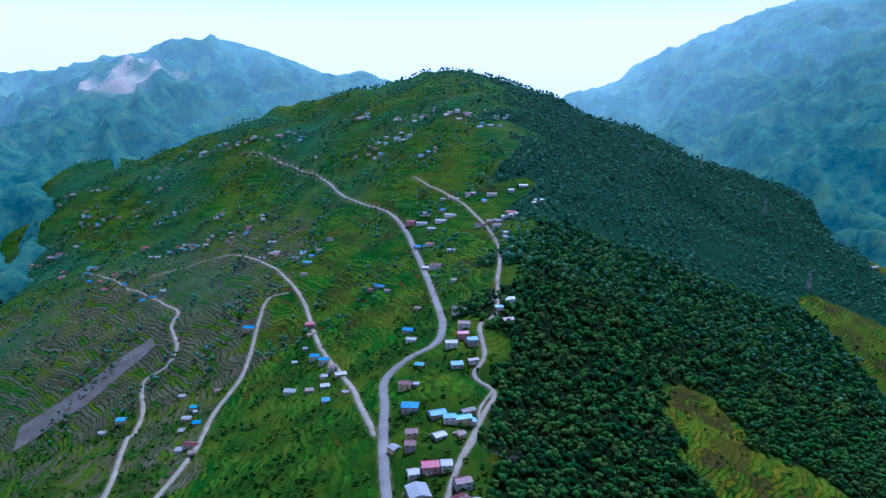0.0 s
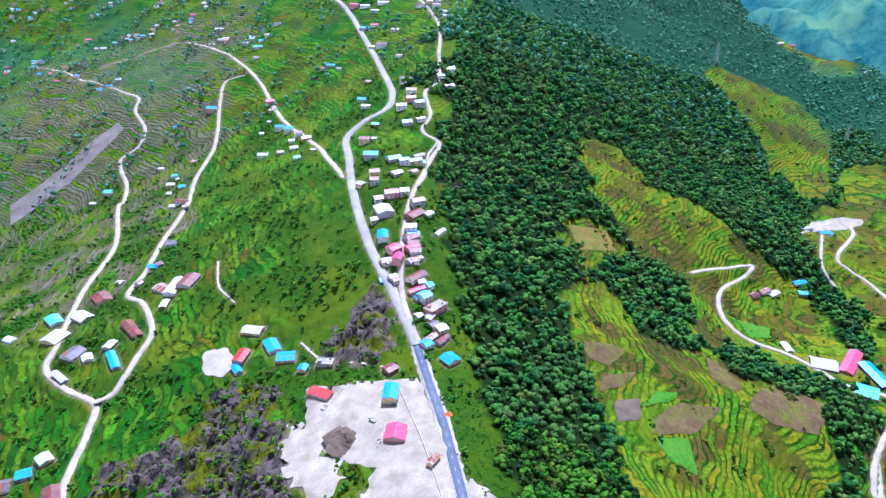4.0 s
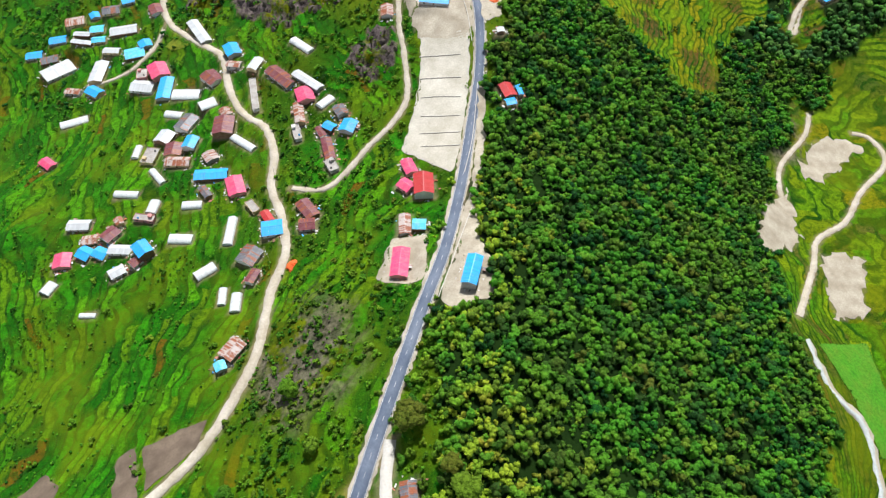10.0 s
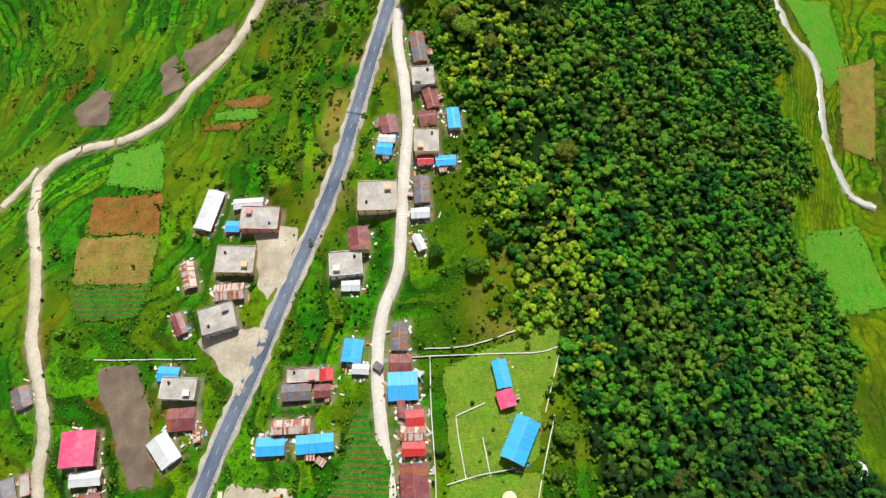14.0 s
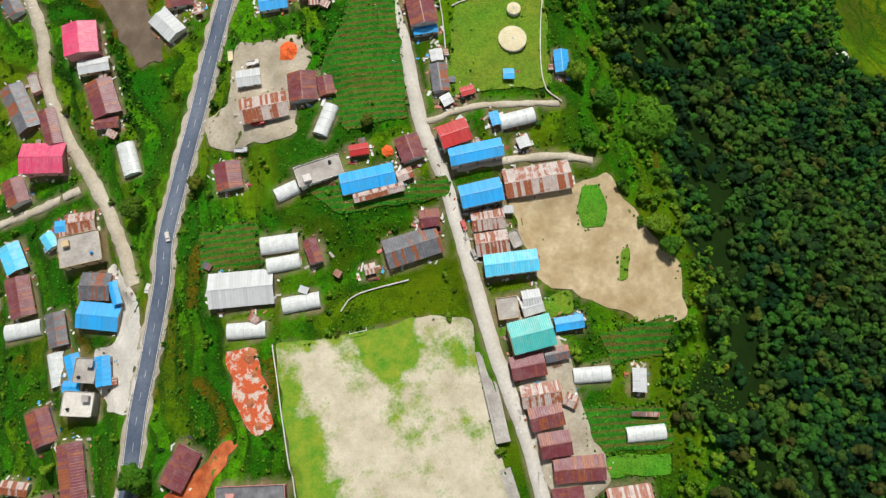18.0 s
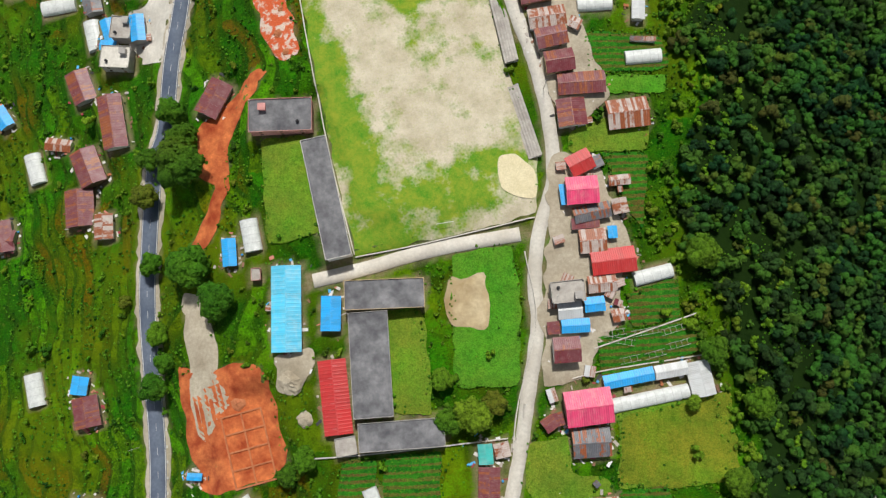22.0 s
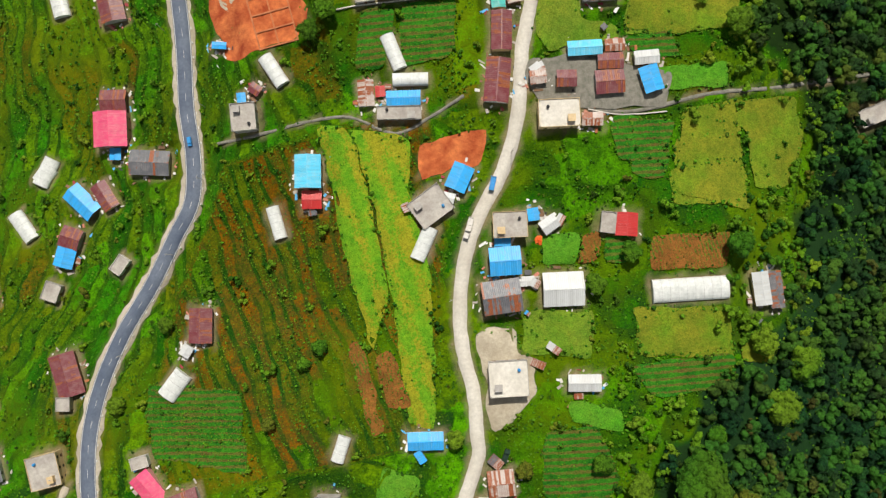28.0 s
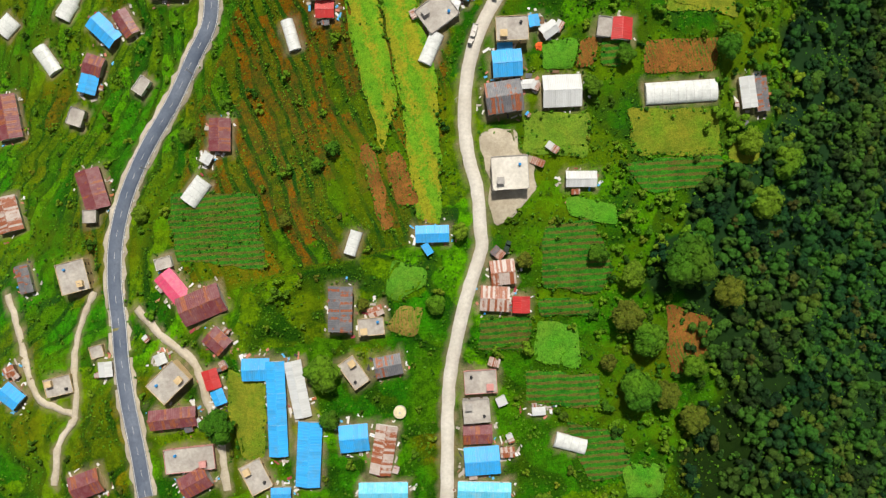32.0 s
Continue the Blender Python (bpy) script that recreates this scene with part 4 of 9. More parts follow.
def door_mesh():
    return boxes([(-0.45, 0.45, -0.08, 0.02, 0.0, 2.0), (-0.52, -0.45, -0.1, 0.03, 0.0, 2.08), (0.45, 0.52, -0.1, 0.03, 0.0, 2.08), (-0.45, 0.45, -0.1, 0.03, 2.0, 2.08),
                  (0.3, 0.36, -0.12, -0.08, 0.95, 1.1)])


def base_at(x, y, hx, hy, turn):
    a = radians(turn)
    c, s = math.cos(a), math.sin(a)
    zs = [ground_z(x + u * hx * c - v * hy * s, y + u * hx * s + v * hy * c) for u in (-1, 0, 1) for v in (-1, 0, 1)]
    return sum(zs) / 9


def rooted(name, x, y, z, turn, label, category, group=""):
    root = new(name)
    root.empty_display_size = 0.5
    root.matrix_world = pose(x, y, z, 0, 0, turn)
    return tagged(root, label, category, group)


BUILT = []
RNG = random.Random(11)
TINT = {"blue": "bright blue", "cyan": "pale blue", "teal": "teal", "maroon": "maroon", "red": "red", "pink": "faded pink-red", "rust": "rusty patched", "dark": "dark grey", "white": "white"}
WALL_SAYS = ["whitewashed", "grey rendered", "pink plastered", "timber", "ochre plastered"]


def openings(root, length, depth, storeys, floor_h, rich):
    """Doors and windows on the long sides."""
    for side in (-1, 1):
        turn = 0 if side < 0 else 180
        n = max(1, min(3, int(length / 4.5)))
        for s in range(storeys):
            for k in range(n):
                x = (k + 0.5) / n * length - length / 2
                if s == 0 and side < 0 and k == n // 2:
                    shared("door", "door", TIMBER, root, pose(x, side * depth / 2, 0.05, 0, 0, turn), door_mesh)
                elif rich or (k == 0 and side < 0) or (k == n - 1 and side > 0):
                    shared("window", "window", (TIMBER, GLASS), root, pose(x, side * depth / 2, s * floor_h + 1.5, 0, 0, turn), window_mesh)


def house(x, y, turn, length, depth, colour, storeys, z=None):
    """A gabled house or shed with walls, openings and a corrugated sheet roof in single sheets."""
    z = base_at(x, y, length / 2, depth / 2, turn) if z is None else z
    level(x, y, length / 2 + 0.6, depth / 2 + 0.6, turn, z)
    small = length * depth < 34
    pick = 2 if colour == "pink" else RNG.choice([0, 1, 1, 3, 4, 0]) if not small else RNG.choice([1, 3, 3])
    kind = "shed" if small else "house"
    BUILT.append((x, y, turn, length, depth))
    root = rooted(kind, x, y, z, turn, f"{'two-storey ' if storeys > 1 else ''}{WALL_SAYS[pick]} {kind} with a {TINT[colour]} corrugated metal roof", kind, "village buildings")
    floor_h = 2.75 if not small else 2.3
    eave = storeys * floor_h + RNG.uniform(-0.15, 0.3)
    pitch = RNG.uniform(0.24, 0.36) if not small else RNG.uniform(0.12, 0.22)
    hl, hd = length / 2 - 0.45, depth / 2 - 0.45
    rise = hd * pitch
    bm = bmesh.new()
    ends = []
    for ex in (-hl, hl):
        ends.append([bm.verts.new(p) for p in ((ex, -hd, -1.6), (ex, hd, -1.6), (ex, hd, eave), (ex, 0, eave + rise), (ex, -hd, eave))])
    bm.faces.new(ends[0][::-1]), bm.faces.new(ends[1])
    for a in range(5):
        b = (a + 1) % 5
        bm.faces.new((ends[0][a], ends[0][b], ends[1][b], ends[1][a]))
    part("wall", bm, WALLS[pick], root)
    openings(root, 2 * hl, 2 * hd, storeys, floor_h, storeys > 1 and length > 9)
    cap = boxes([(-length / 2, length / 2, -0.22, 0.22, eave + rise + 0.10, eave + rise + 0.2)])
    roof = part("roof", cap, ROOFS[colour], root)
    n = max(1, min(3, round(length / 5)))
    run = math.hypot(depth / 2, depth / 2 * pitch) + 0.1
    slope = math.degrees(math.atan(pitch))
    top = eave + rise + 0.1
    for side in (0, 1):
        for k in range(n):
            w = length / n
            at = -length / 2 + k * w
            m = pose(0, 0, top + RNG.uniform(-0.03, 0.03), 0, 0, 180 * side) @ pose(at, 0, 0, slope + RNG.uniform(-0.6, 0.6), 0, RNG.uniform(-0.25, 0.25)) @ Matrix.Translation((0, -run, 0)) @ Matrix.Diagonal((w * 0.995, run, 1, 1))
            shared(("sheet", colour), "roof_sheet", ROOFS[colour], roof, m, sheet_mesh)
    return root


def block(x, y, turn, length, depth, finish, storeys, z=None):
    """A flat-roofed concrete house with a parapet, corner columns and a stair head."""
    z = base_at(x, y, length / 2, depth / 2, turn) if z is None else z
    level(x, y, length / 2 + 0.6, depth / 2 + 0.6, turn, z)
    pick = RNG.choice([0, 1, 2, 4])
    root = rooted("concrete_house", x, y, z, turn, f"{'two-storey ' if storeys > 1 else ''}{WALL_SAYS[pick]} concrete house with a flat {'pale ' if finish == 'pale_slab' else 'stained '}roof", "house", "village buildings")
    h = storeys * 2.8
    hl, hd = length / 2, depth / 2
    part("wall", boxes([(-hl + 0.35, hl - 0.35, -hd + 0.35, hd - 0.35, -1.6, h)]), WALLS[pick], root)
    openings(root, length - 0.7, depth - 0.7, storeys, 2.8, length > 8)
    roof = part("roof_slab", boxes([(-hl, hl, -hd, hd, h, h + 0.16)]), SLABS[finish], root)
    part("parapet", boxes([(a, b, c, d, h + 0.16, h + 0.65) for a, b, c, d in ((-hl, hl, -hd, -hd + 0.16), (-hl, hl, hd - 0.16, hd), (-hl, -hl + 0.16, -hd + 0.16, hd - 0.16), (hl - 0.16, hl, -hd + 0.16, hd - 0.16))]), WALLS[pick], roof)
    for sx in (-1, 1):
        for sy in (-1, 1):
            part("column", boxes([(sx * (hl - 0.45) - 0.12, sx * (hl - 0.45) + 0.12, sy * (hd - 0.45) - 0.12, sy * (hd - 0.45) + 0.12, h + 0.16, h + 0.9 + RNG.random() * 0.4)]), SLABS["slab"], root)
    if length * depth > 70 and length < 30:
        sx, sy = RNG.choice((-1, 1)) * hl * 0.55, RNG.choice((-1, 1)) * hd * 0.45
        part("stair_head", boxes([(sx - 1.3, sx + 1.3, sy - 1.2, sy + 1.2, h + 0.17, h + 2.1), (sx - 1.5, sx + 1.5, sy - 1.4, sy + 1.4, h + 2.1, h + 2.22)]), WALLS[pick], root)
        tank(*(root.matrix_world @ Vector((-sx, -sy, h + 0.16))), RNG.choice((BLACK, BLACK, BLUE_PAINT)))
    return root


def drum(r0, r1, z0, z1, seg=14, dome=0.0):
    bm = bmesh.new()
    rings = [[bm.verts.new((r * math.cos(2 * math.pi * k / seg), r * math.sin(2 * math.pi * k / seg), z)) for k in range(seg)] for r, z in ((r0, z0), (r1, z1), (r1 * 0.55, z1 + dome))]
    for a, b in zip(rings, rings[1:]):
        for k in range(seg):
            bm.faces.new((a[k], a[(k + 1) % seg], b[(k + 1) % seg], b[k]))
    bm.faces.new(rings[0][::-1]), bm.faces.new(rings[-1])
    return bm


def tank(x, y, z, material):
    root = rooted("water_tank", x, y, z, 0, "round plastic water tank on a flat roof", "water tank")
    part("barrel", drum(0.6, 0.6, 0.0, 1.1, 14, 0.22), material, root)
    part("lid", drum(0.22, 0.22, 1.3, 1.42, 10, 0.03), material, root)


def tunnel(x, y, turn, length, width):
    """A polythene growing tunnel on steel hoops."""
    z = base_at(x, y, length / 2, width / 2, turn)
    level(x, y, length / 2 + 0.4, width / 2 + 0.4, turn, z, 4.0)
    root = rooted("polytunnel", x, y, z, turn, "low white polythene growing tunnel on steel hoops", "greenhouse", "growing tunnels")
    tall, seg, n = min(2.6, 0.42 * width), 10, max(2, int(length / 1.6))
    rng = random.Random(int(x * 7 + y))
    bm = bmesh.new()
    rows = []
    for i in range(n + 1):
        px = -length / 2 + length * i / n
        sag = 0.0 if i % 2 == 0 else -0.06
        rows.append([bm.verts.new((px, -math.cos(math.pi * k / seg) * width / 2, math.sin(math.pi * k / seg) ** 0.75 * (tall + sag) + rng.uniform(-0.02, 0.02))) for k in range(seg + 1)])
    for a, b in zip(rows, rows[1:]):
        for k in range(seg):
            bm.faces.new((a[k], b[k], b[k + 1], a[k + 1]))
    part("film_cover", bm, PLASTIC, root)
    for e, row in ((-1, 0), (1, -1)):
        bm = bmesh.new()
        arc = [(e * (length / 2 - 0.03), -math.cos(math.pi * k / seg) * width / 2, math.sin(math.pi * k / seg) ** 0.75 * tall) for k in range(seg + 1)]
        bm.faces.new([bm.verts.new(p) for p in arc])
        part("end_wall", bm, PLASTIC, root)
    for i in range(0, n + 1, 2):
        px = -length / 2 + length * i / n
        bm = bmesh.new()
        last = None
        for k in range(seg + 1):
            c, s = -math.cos(math.pi * k / seg), math.sin(math.pi * k / seg) ** 0.75
            ring = [bm.verts.new((px + dx, c * (width / 2 + dr), s * (tall + dr))) for dx, dr in ((-0.05, -0.04), (0.05, -0.04), (0.05, 0.06), (-0.05, 0.06))]
            if last:
                for q in range(4):
                    bm.faces.new((last[q], last[(q + 1) % 4], ring[(q + 1) % 4], ring[q]))
            last = ring
        part("hoop", bm, STEEL, root)
    for sy in (-1, 1):
        part("base_board", boxes([(-length / 2, length / 2, sy * width / 2 - 0.08, sy * width / 2 + 0.08, -0.5, 0.25)]), TIMBER, root)
    return root


PATCHES = []


def rim_of(pts):
    """A closed outline with nearly straight sides and slightly rounded corners."""
    p = np.array(pts, float)
    out = []
    for a, b, c in zip(np.roll(p, 1, 0), p, np.roll(p, -1, 0)):
        u, v = (a + 3 * b) / 4, (c + 3 * b) / 4
        u, v = b + (u - b) * min(1, 2.5 / max(0.1, np.hypot(*(u - b)))), b + (v - b) * min(1, 2.5 / max(0.1, np.hypot(*(v - b))))
        out += [u, 0.25 * u + 0.5 * b + 0.25 * v, v]
    q = []
    for a, b in zip(out, out[1:] + out[:1]):
        n = max(1, int(np.hypot(*(b - a)) / 2.5))
        q += [a + (b - a) * t / n for t in range(n)]
    return np.array(q)


def patch(name, material, label, category, pts):
    """A piece of ground with its own surface: the terraces under it are smoothed, and it is draped once all is levelled."""
    rim = rim_of(pts)
    w = window(rim[:, 0].min() - 3, rim[:, 0].max() + 3, rim[:, 1].min() - 3, rim[:, 1].max() + 3)
    inside = in_outline(XX[w], YY[w], [tuple(p) for p in rim])
    smooth = base_height(XX[w], YY[w]) + 1.2 * wave(XX[w], YY[w], 90, 1)
    done = np.maximum(ROADBED[w], LEVELLED[w])
    ZZ[w] = np.where(inside, smooth * (1 - done) + ZZ[w] * done, ZZ[w])
    hard = material in (PITCH, RUBBLE, YARD, RED_EARTH, GRAVEL, TERRACED, CONCRETE, GREY_EARTH, DIRT)
    PAVED[w] = np.where(inside, np.maximum(PAVED[w], 0.6 if hard else 0.04), PAVED[w])
    FIELDS[w] = np.where(inside, 1.0, FIELDS[w])
    PATCHES.append((name, material, label, category, rim))


def drape(name, material, label, category, c, lift=0.2):
    rng = random.Random(len(c) + int(c[0][0]))
    far = 5.0 if name in ("riverside", "landslip", "quarry", "scree") else 1.1 if material in (GRAVEL, GREY_EARTH, RED_EARTH, YARD, RUBBLE) else 0.7
    c = c + far * np.stack([wave(c[:, 0], c[:, 1], 16, 201), wave(c[:, 0], c[:, 1], 16, 202)], -1)
    n = len(c)
    gx, gy = (v.ravel() for v in np.meshgrid(np.arange(c[:, 0].min(), c[:, 0].max(), 2.2), np.arange(c[:, 1].min(), c[:, 1].max(), 2.2)))
    near = np.full(gx.shape, 1e9)
    for a, b in c:
        near = np.minimum(near, np.hypot(gx - a, gy - b))
    keep = in_outline(gx, gy, [tuple(p) for p in c]) & (near > 1.2)
    flat = [Vector(p) for p in c] + [Vector(p) for p in zip(gx[keep], gy[keep])]
    v, _, faces, *_ = delaunay_2d_cdt(flat, [(i, (i + 1) % n) for i in range(n)], [], 1, 0.05)
    verts = [(p.x, p.y, ground_z(p.x, p.y) + lift) for p in v]
    if material is PITCH:
        me = mesh_of(name, verts, [tuple(f) for f in faces], material, True)
        px, py = np.array([p.x for p in v]), np.array([p.y for p in v])
        turf = 0.6 * blob(px, py, -118, -606, 9, 15, 0, 0.5) + 0.25 * blob(px, py, -142, -596, 26, 8, 0, 0.5) + 0.28 * blob(px, py, -157, -650, 8, 58, 8, 0.6) + 0.22 * blob(px, py, -132, -704, 34, 14, 8, 0.6) + 0.02
        me.attributes.new("turf", "FLOAT", "POINT").data.foreach_set("value", turf.astype(np.float32))
        return tagged(new(name, me), label, category, kind="structure")
    return tagged(new(name, mesh_of(name, verts, [tuple(f) for f in faces], material, True)), label, category, kind="structure")

# ---- large level grounds ----
used = PAVED.copy()
level(-120, -640, 34, 62, -8, ground_z(-115, -640), 14)
level(-25, -590, 26, 34, 0, ground_z(-40, -590), 14)
level(-220, -777, 10, 18, 2, ground_z(-220, -777), 10)
PAVED[:] = used

# crags stand rough out of the slope
for crag in CRAGS:
    rough = in_outline(XX, YY, crag)
    ZZ += np.where(rough, 6.0 * np.abs(wave(XX, YY, 44, 101)) + 3.2 * np.abs(wave(XX, YY, 17, 103)) + 1.2 * wave(XX, YY, 9, 102) - 2.0, 0)

# ---- yards, plots and fields ----
patch("playing_field", PITCH, "worn playing field of bare earth and patchy grass", "playing field", [(-160, -599), (-130, -602), (-100, -602), (-86, -607), (-87, -654), (-84, -693), (-90, -715), (-162, -715), (-162, -651)])
patch("yard", YARD, "bare sandy levelled yard beside the street", "yard", [(-60, -566), (-35, -564), (-18, -563), (-14, -578), (-8, -594), (-2, -604), (-6, -627), (-17, -626), (-37, -613), (-47, -607), (-57, -600), (-59, -583)])
patch("building_site", RED_EARTH, "freshly dug red earth of a building site", "building site", [(-244, -738), (-231, -747), (-220, -743), (-207, -747), (-206, -765), (-205, -786), (-212, -790), (-242, -791), (-246, -774)])
patch("yard", GRAVEL, "grey gravel track down to the building site", "yard", [(-236, -710), (-228, -712), (-226, -723), (-224, -735), (-226, -747), (-223, -757), (-237, -772), (-242, -761), (-238, -734)])
patch("track", RED_EARTH, "red earth track cut round the school", "track", [(-186, -629), (-180, -632), (-193, -642), (-203, -656), (-207, -674), (-215, -690), (-229, -701), (-235, -698), (-221, -685), (-212, -670), (-221, -665), (-217, -646), (-202, -639)])
patch("plot", RED_EARTH, "bright red bare earth plot on the slope", "plot", [(-174, -846), (-146, -845), (-151, -858), (-163, -858), (-178, -859)])
patch("yard", RUBBLE, "red brick rubble and pale mortar of a building site", "yard", [(-180, -596), (-167, -598), (-166, -617), (-166, -628), (-173, -632), (-178, -623), (-180, -612)])
patch("yard", TERRACED, "pale concrete yard stepped in long terraces", "yard", [(-23, 86), (12, 80), (11, 50), (5, 17), (-5, -32), (-12, -50), (-43, -18), (-31, 23), (-24, 61)])
patch("yard", GRAVEL, "wide pale gravel yard with building materials", "yard", [(-79, 267), (-22, 251), (2, 249), (12, 195), (17, 138), (17, 87), (12, 72), (-24, 83), (-29, 103), (-36, 149), (-29, 169), (-43, 178), (-75, 208)])
patch("layby", GRAVEL, "pale gravel layby beside the road", "layby", [(24, 150), (38, 139), (43, 112), (38, 89), (25, 87), (24, 117)])
patch("layby", GRAVEL, "pale gravel layby with a large shed", "layby", [(0, -66), (-1, -96), (-2, -122), (4, -149), (-2, -160), (-21, -166), (-29, -156), (-17, -118), (-8, -85)])
patch("yard", GRAVEL, "pale gravel yard round a pink house", "yard", [(-53, -98), (-31, -101), (-35, -140), (-49, -138), (-63, -129)])
patch("yard", GRAVEL, "grey gravel yard among workshops", "yard", [(-156, -466), (-127, -473), (-123, -485), (-134, -500), (-136, -518), (-165, -515), (-174, -511), (-175, -496), (-162, -494)])
patch("yard", CONCRETE, "wide pale dusty forecourt where the lane meets the road", "yard", [(-226, -545), (-221, -554), (-216, -566), (-215, -580), (-218, -591), (-223, -602), (-229, -606), (-238, -603), (-243, -593), (-240, -579), (-229, -580), (-226, -565), (-230, -548)])
patch("yard", CONCRETE, "pale concrete forecourt along the road", "yard", [(-225, -553), (-218, -571), (-222, -597), (-226, -610), (-238, -606), (-235, -593), (-226, -588), (-229, -575)])
patch("yard", GREY_EARTH, "grey-brown trampled earth yard", "yard", [(-219, -405), (-199, -407), (-192, -431), (-187, -463), (-200, -463), (-209, -438), (-217, -417)])
patch("yard", GRAVEL, "rubble and broken brick beside the road", "yard", [(-170, -401), (-142, -398), (-134, -402), (-149, -429), (-158, -417)])
patch("yard", GRAVEL, "broken stone forecourt beside the road", "yard", [(-142, -343), (-119, -351), (-126, -378), (-137, -387), (-141, -369)])
patch("yard", GRAVEL, "grey gravel forecourt of a white house", "yard", [(-170, -922), (-154, -924), (-155, -935), (-150, -939), (-152, -952), (-171, -963), (-173, -955), (-170, -938)])
patch("field", GRASS, "mown yellow-green grass field", "field", [(-78, -793), (-40, -796), (-40, -825), (-54, -829), (-85, -823)])
patch("field", OLIVE, "olive grass field with low banks", "field", [(-80, -878), (-51, -882), (-52, -896), (-65, -896), (-83, -892)])
patch("field", OLIVE, "olive grass field with low banks", "field", [(-76, -867), (-49, -871), (-49, -881), (-79, -878)])
patch("field", PLOUGHED, "brown tilled field with young crops", "field", [(-94, -902), (-63, -908), (-67, -921), (-98, -915)])
patch("field", OLIVE, "olive stubble field", "field", [(-106, -932), (-70, -937), (-72, -957), (-110, -946)])
patch("field", LONG_STRIPS, "long yellow-green grass strips between low banks", "field", [(-199, -832), (-176, -842), (-182, -861), (-181, -895), (-194, -956), (-204, -952), (-198, -900), (-197, -859)])
patch("field", LONG_STRIPS, "bright green and yellow grass strips", "field", [(-212, -828), (-199, -832), (-198, -859), (-199, -900), (-211, -921), (-213, -887), (-212, -853)])
patch("field", PLOUGHED, "bare orange-brown tilled strip", "field", [(-220, -915), (-214, -916), (-214, -953), (-219, -953)])
patch("field", PLOUGHED, "bare brown tilled plot", "field", [(-211, -922), (-203, -922), (-201, -945), (-210, -944)])
patch("field", CROPS, "brown field with rows of young crops", "field", [(-309, -913), (-268, -924), (-271, -943), (-311, -942), (-312, -927)])
patch("field", MEADOW, "bright green rice plot", "field", [(-218, -966), (-204, -973), (-207, -980), (-220, -983), (-224, -979)])
patch("field", STUBBLE, "ochre stubble plot", "field", [(-219, -985), (-209, -989), (-216, -1000), (-228, -994)])
patch("field", CROPS, "dark green crop field with rows", "field", [(-312, -924), (-279, -929), (-270, -943), (-272, -958), (-289, -951), (-312, -943)])
patch("field", MEADOW, "bright green plot beside a wood", "field", [(-164, -1004), (-148, -1011), (-151, -1029), (-170, -1021)])
patch("field", CROPS, "dark vegetable plot in rows", "field", [(-187, -998), (-166, -1003), (-171, -1016), (-192, -1012)])
patch("field", GRASS, "green grass plot behind houses", "field", [(-149, -919), (-122, -925), (-128, -943), (-154, -935)])
patch("field", MEADOW, "bright green square plot", "field", [(-231, -272), (-198, -273), (-193, -312), (-229, -297)])
patch("field", PLOUGHED, "brown tilled plot", "field", [(-236, -304), (-193, -313), (-193, -339), (-234, -330)])
patch("field", STUBBLE, "ochre stubble plot", "field", [(-239, -331), (-193, -339), (-196, -368), (-237, -359)])
patch("field", CROPS, "brown and green crop plot", "field", [(-239, -361), (-194, -366), (-199, -384), (-232, -380)])
patch("field", MEADOW, "narrow bright green plot", "field", [(-166, -264), (-139, -271), (-141, -279), (-167, -270)])
patch("field", PLOUGHED, "narrow brown tilled plot", "field", [(-169, -272), (-143, -279), (-151, -282), (-175, -274)])
patch("field", PLOUGHED, "brown tilled plot", "field", [(-163, -257), (-133, -262), (-135, -271), (-156, -266)])
patch("field", MEADOW, "bright green rice plot", "field", [(178, 237), (209, 246), (204, 213), (182, 216)])
patch("field", GREY_EARTH, "bare grey-brown earth field", "field", [(-194, -201), (-156, -195), (-160, -211), (-185, -230)])
patch("field", GREY_EARTH, "bare grey-brown earth field", "field", [(-209, -204), (-198, -201), (-187, -236), (-204, -235)])
patch("field", GREY_EARTH, "bare earth field dotted with heaps", "field", [(-272, -217), (-256, -202), (-243, -213), (-241, -243), (-262, -236)])
for plot, says, pts in (
        (TERRACE_EARTH, "brown tilled terrace plot", [(147, 332), (172, 343), (188, 337), (164, 310), (146, 312)]),
        (TERRACE_EARTH, "brown tilled terrace plot", [(280, 370), (290, 352), (295, 321), (279, 311), (266, 326)]),
        (TERRACE_EARTH, "brown tilled terrace plot", [(304, 318), (341, 343), (378, 321), (366, 302), (345, 280), (306, 284), (287, 296)]),
        (TERRACE_EARTH, "brown tilled terrace plot", [(188, 261), (216, 284), (258, 289), (216, 252), (175, 240)]),
        (TERRACE_EARTH, "brown tilled terrace plot", [(154, 295), (188, 311), (171, 289), (144, 275)]),
        (GREY_EARTH, "bare pinkish-brown terrace plot", [(155, 269), (181, 279), (172, 254), (151, 244)]),
        (STUBBLE, "ripe yellow terrace plot", [(189, 549), (241, 567), (244, 533), (190, 504)]),
        (MEADOW, "bright green terrace plot", [(200, 292), (221, 296), (215, 287), (178, 270)]),
        (MEADOW, "bright green plot beside the road", [(374, 482), (413, 478), (401, 454), (371, 446)]),
        (GRAVEL, "pale gravel bank beside the stream", [(620, 755), (696, 786), (727, 778), (717, 762), (642, 732), (595, 703)])):
    patch("plot", plot, says, "field", pts)
patch("scree", GRAVEL, "grey scree and bare rock below the quarry yard", "scree", [(-88, 189), (-81, 207), (-63, 170), (-61, 159), (-79, 167)])
patch("field", OLIVE, "yellow-green triangular plot between the lanes", "field", [(-249, 187), (-240, 192), (-222, 173), (-238, 175)])
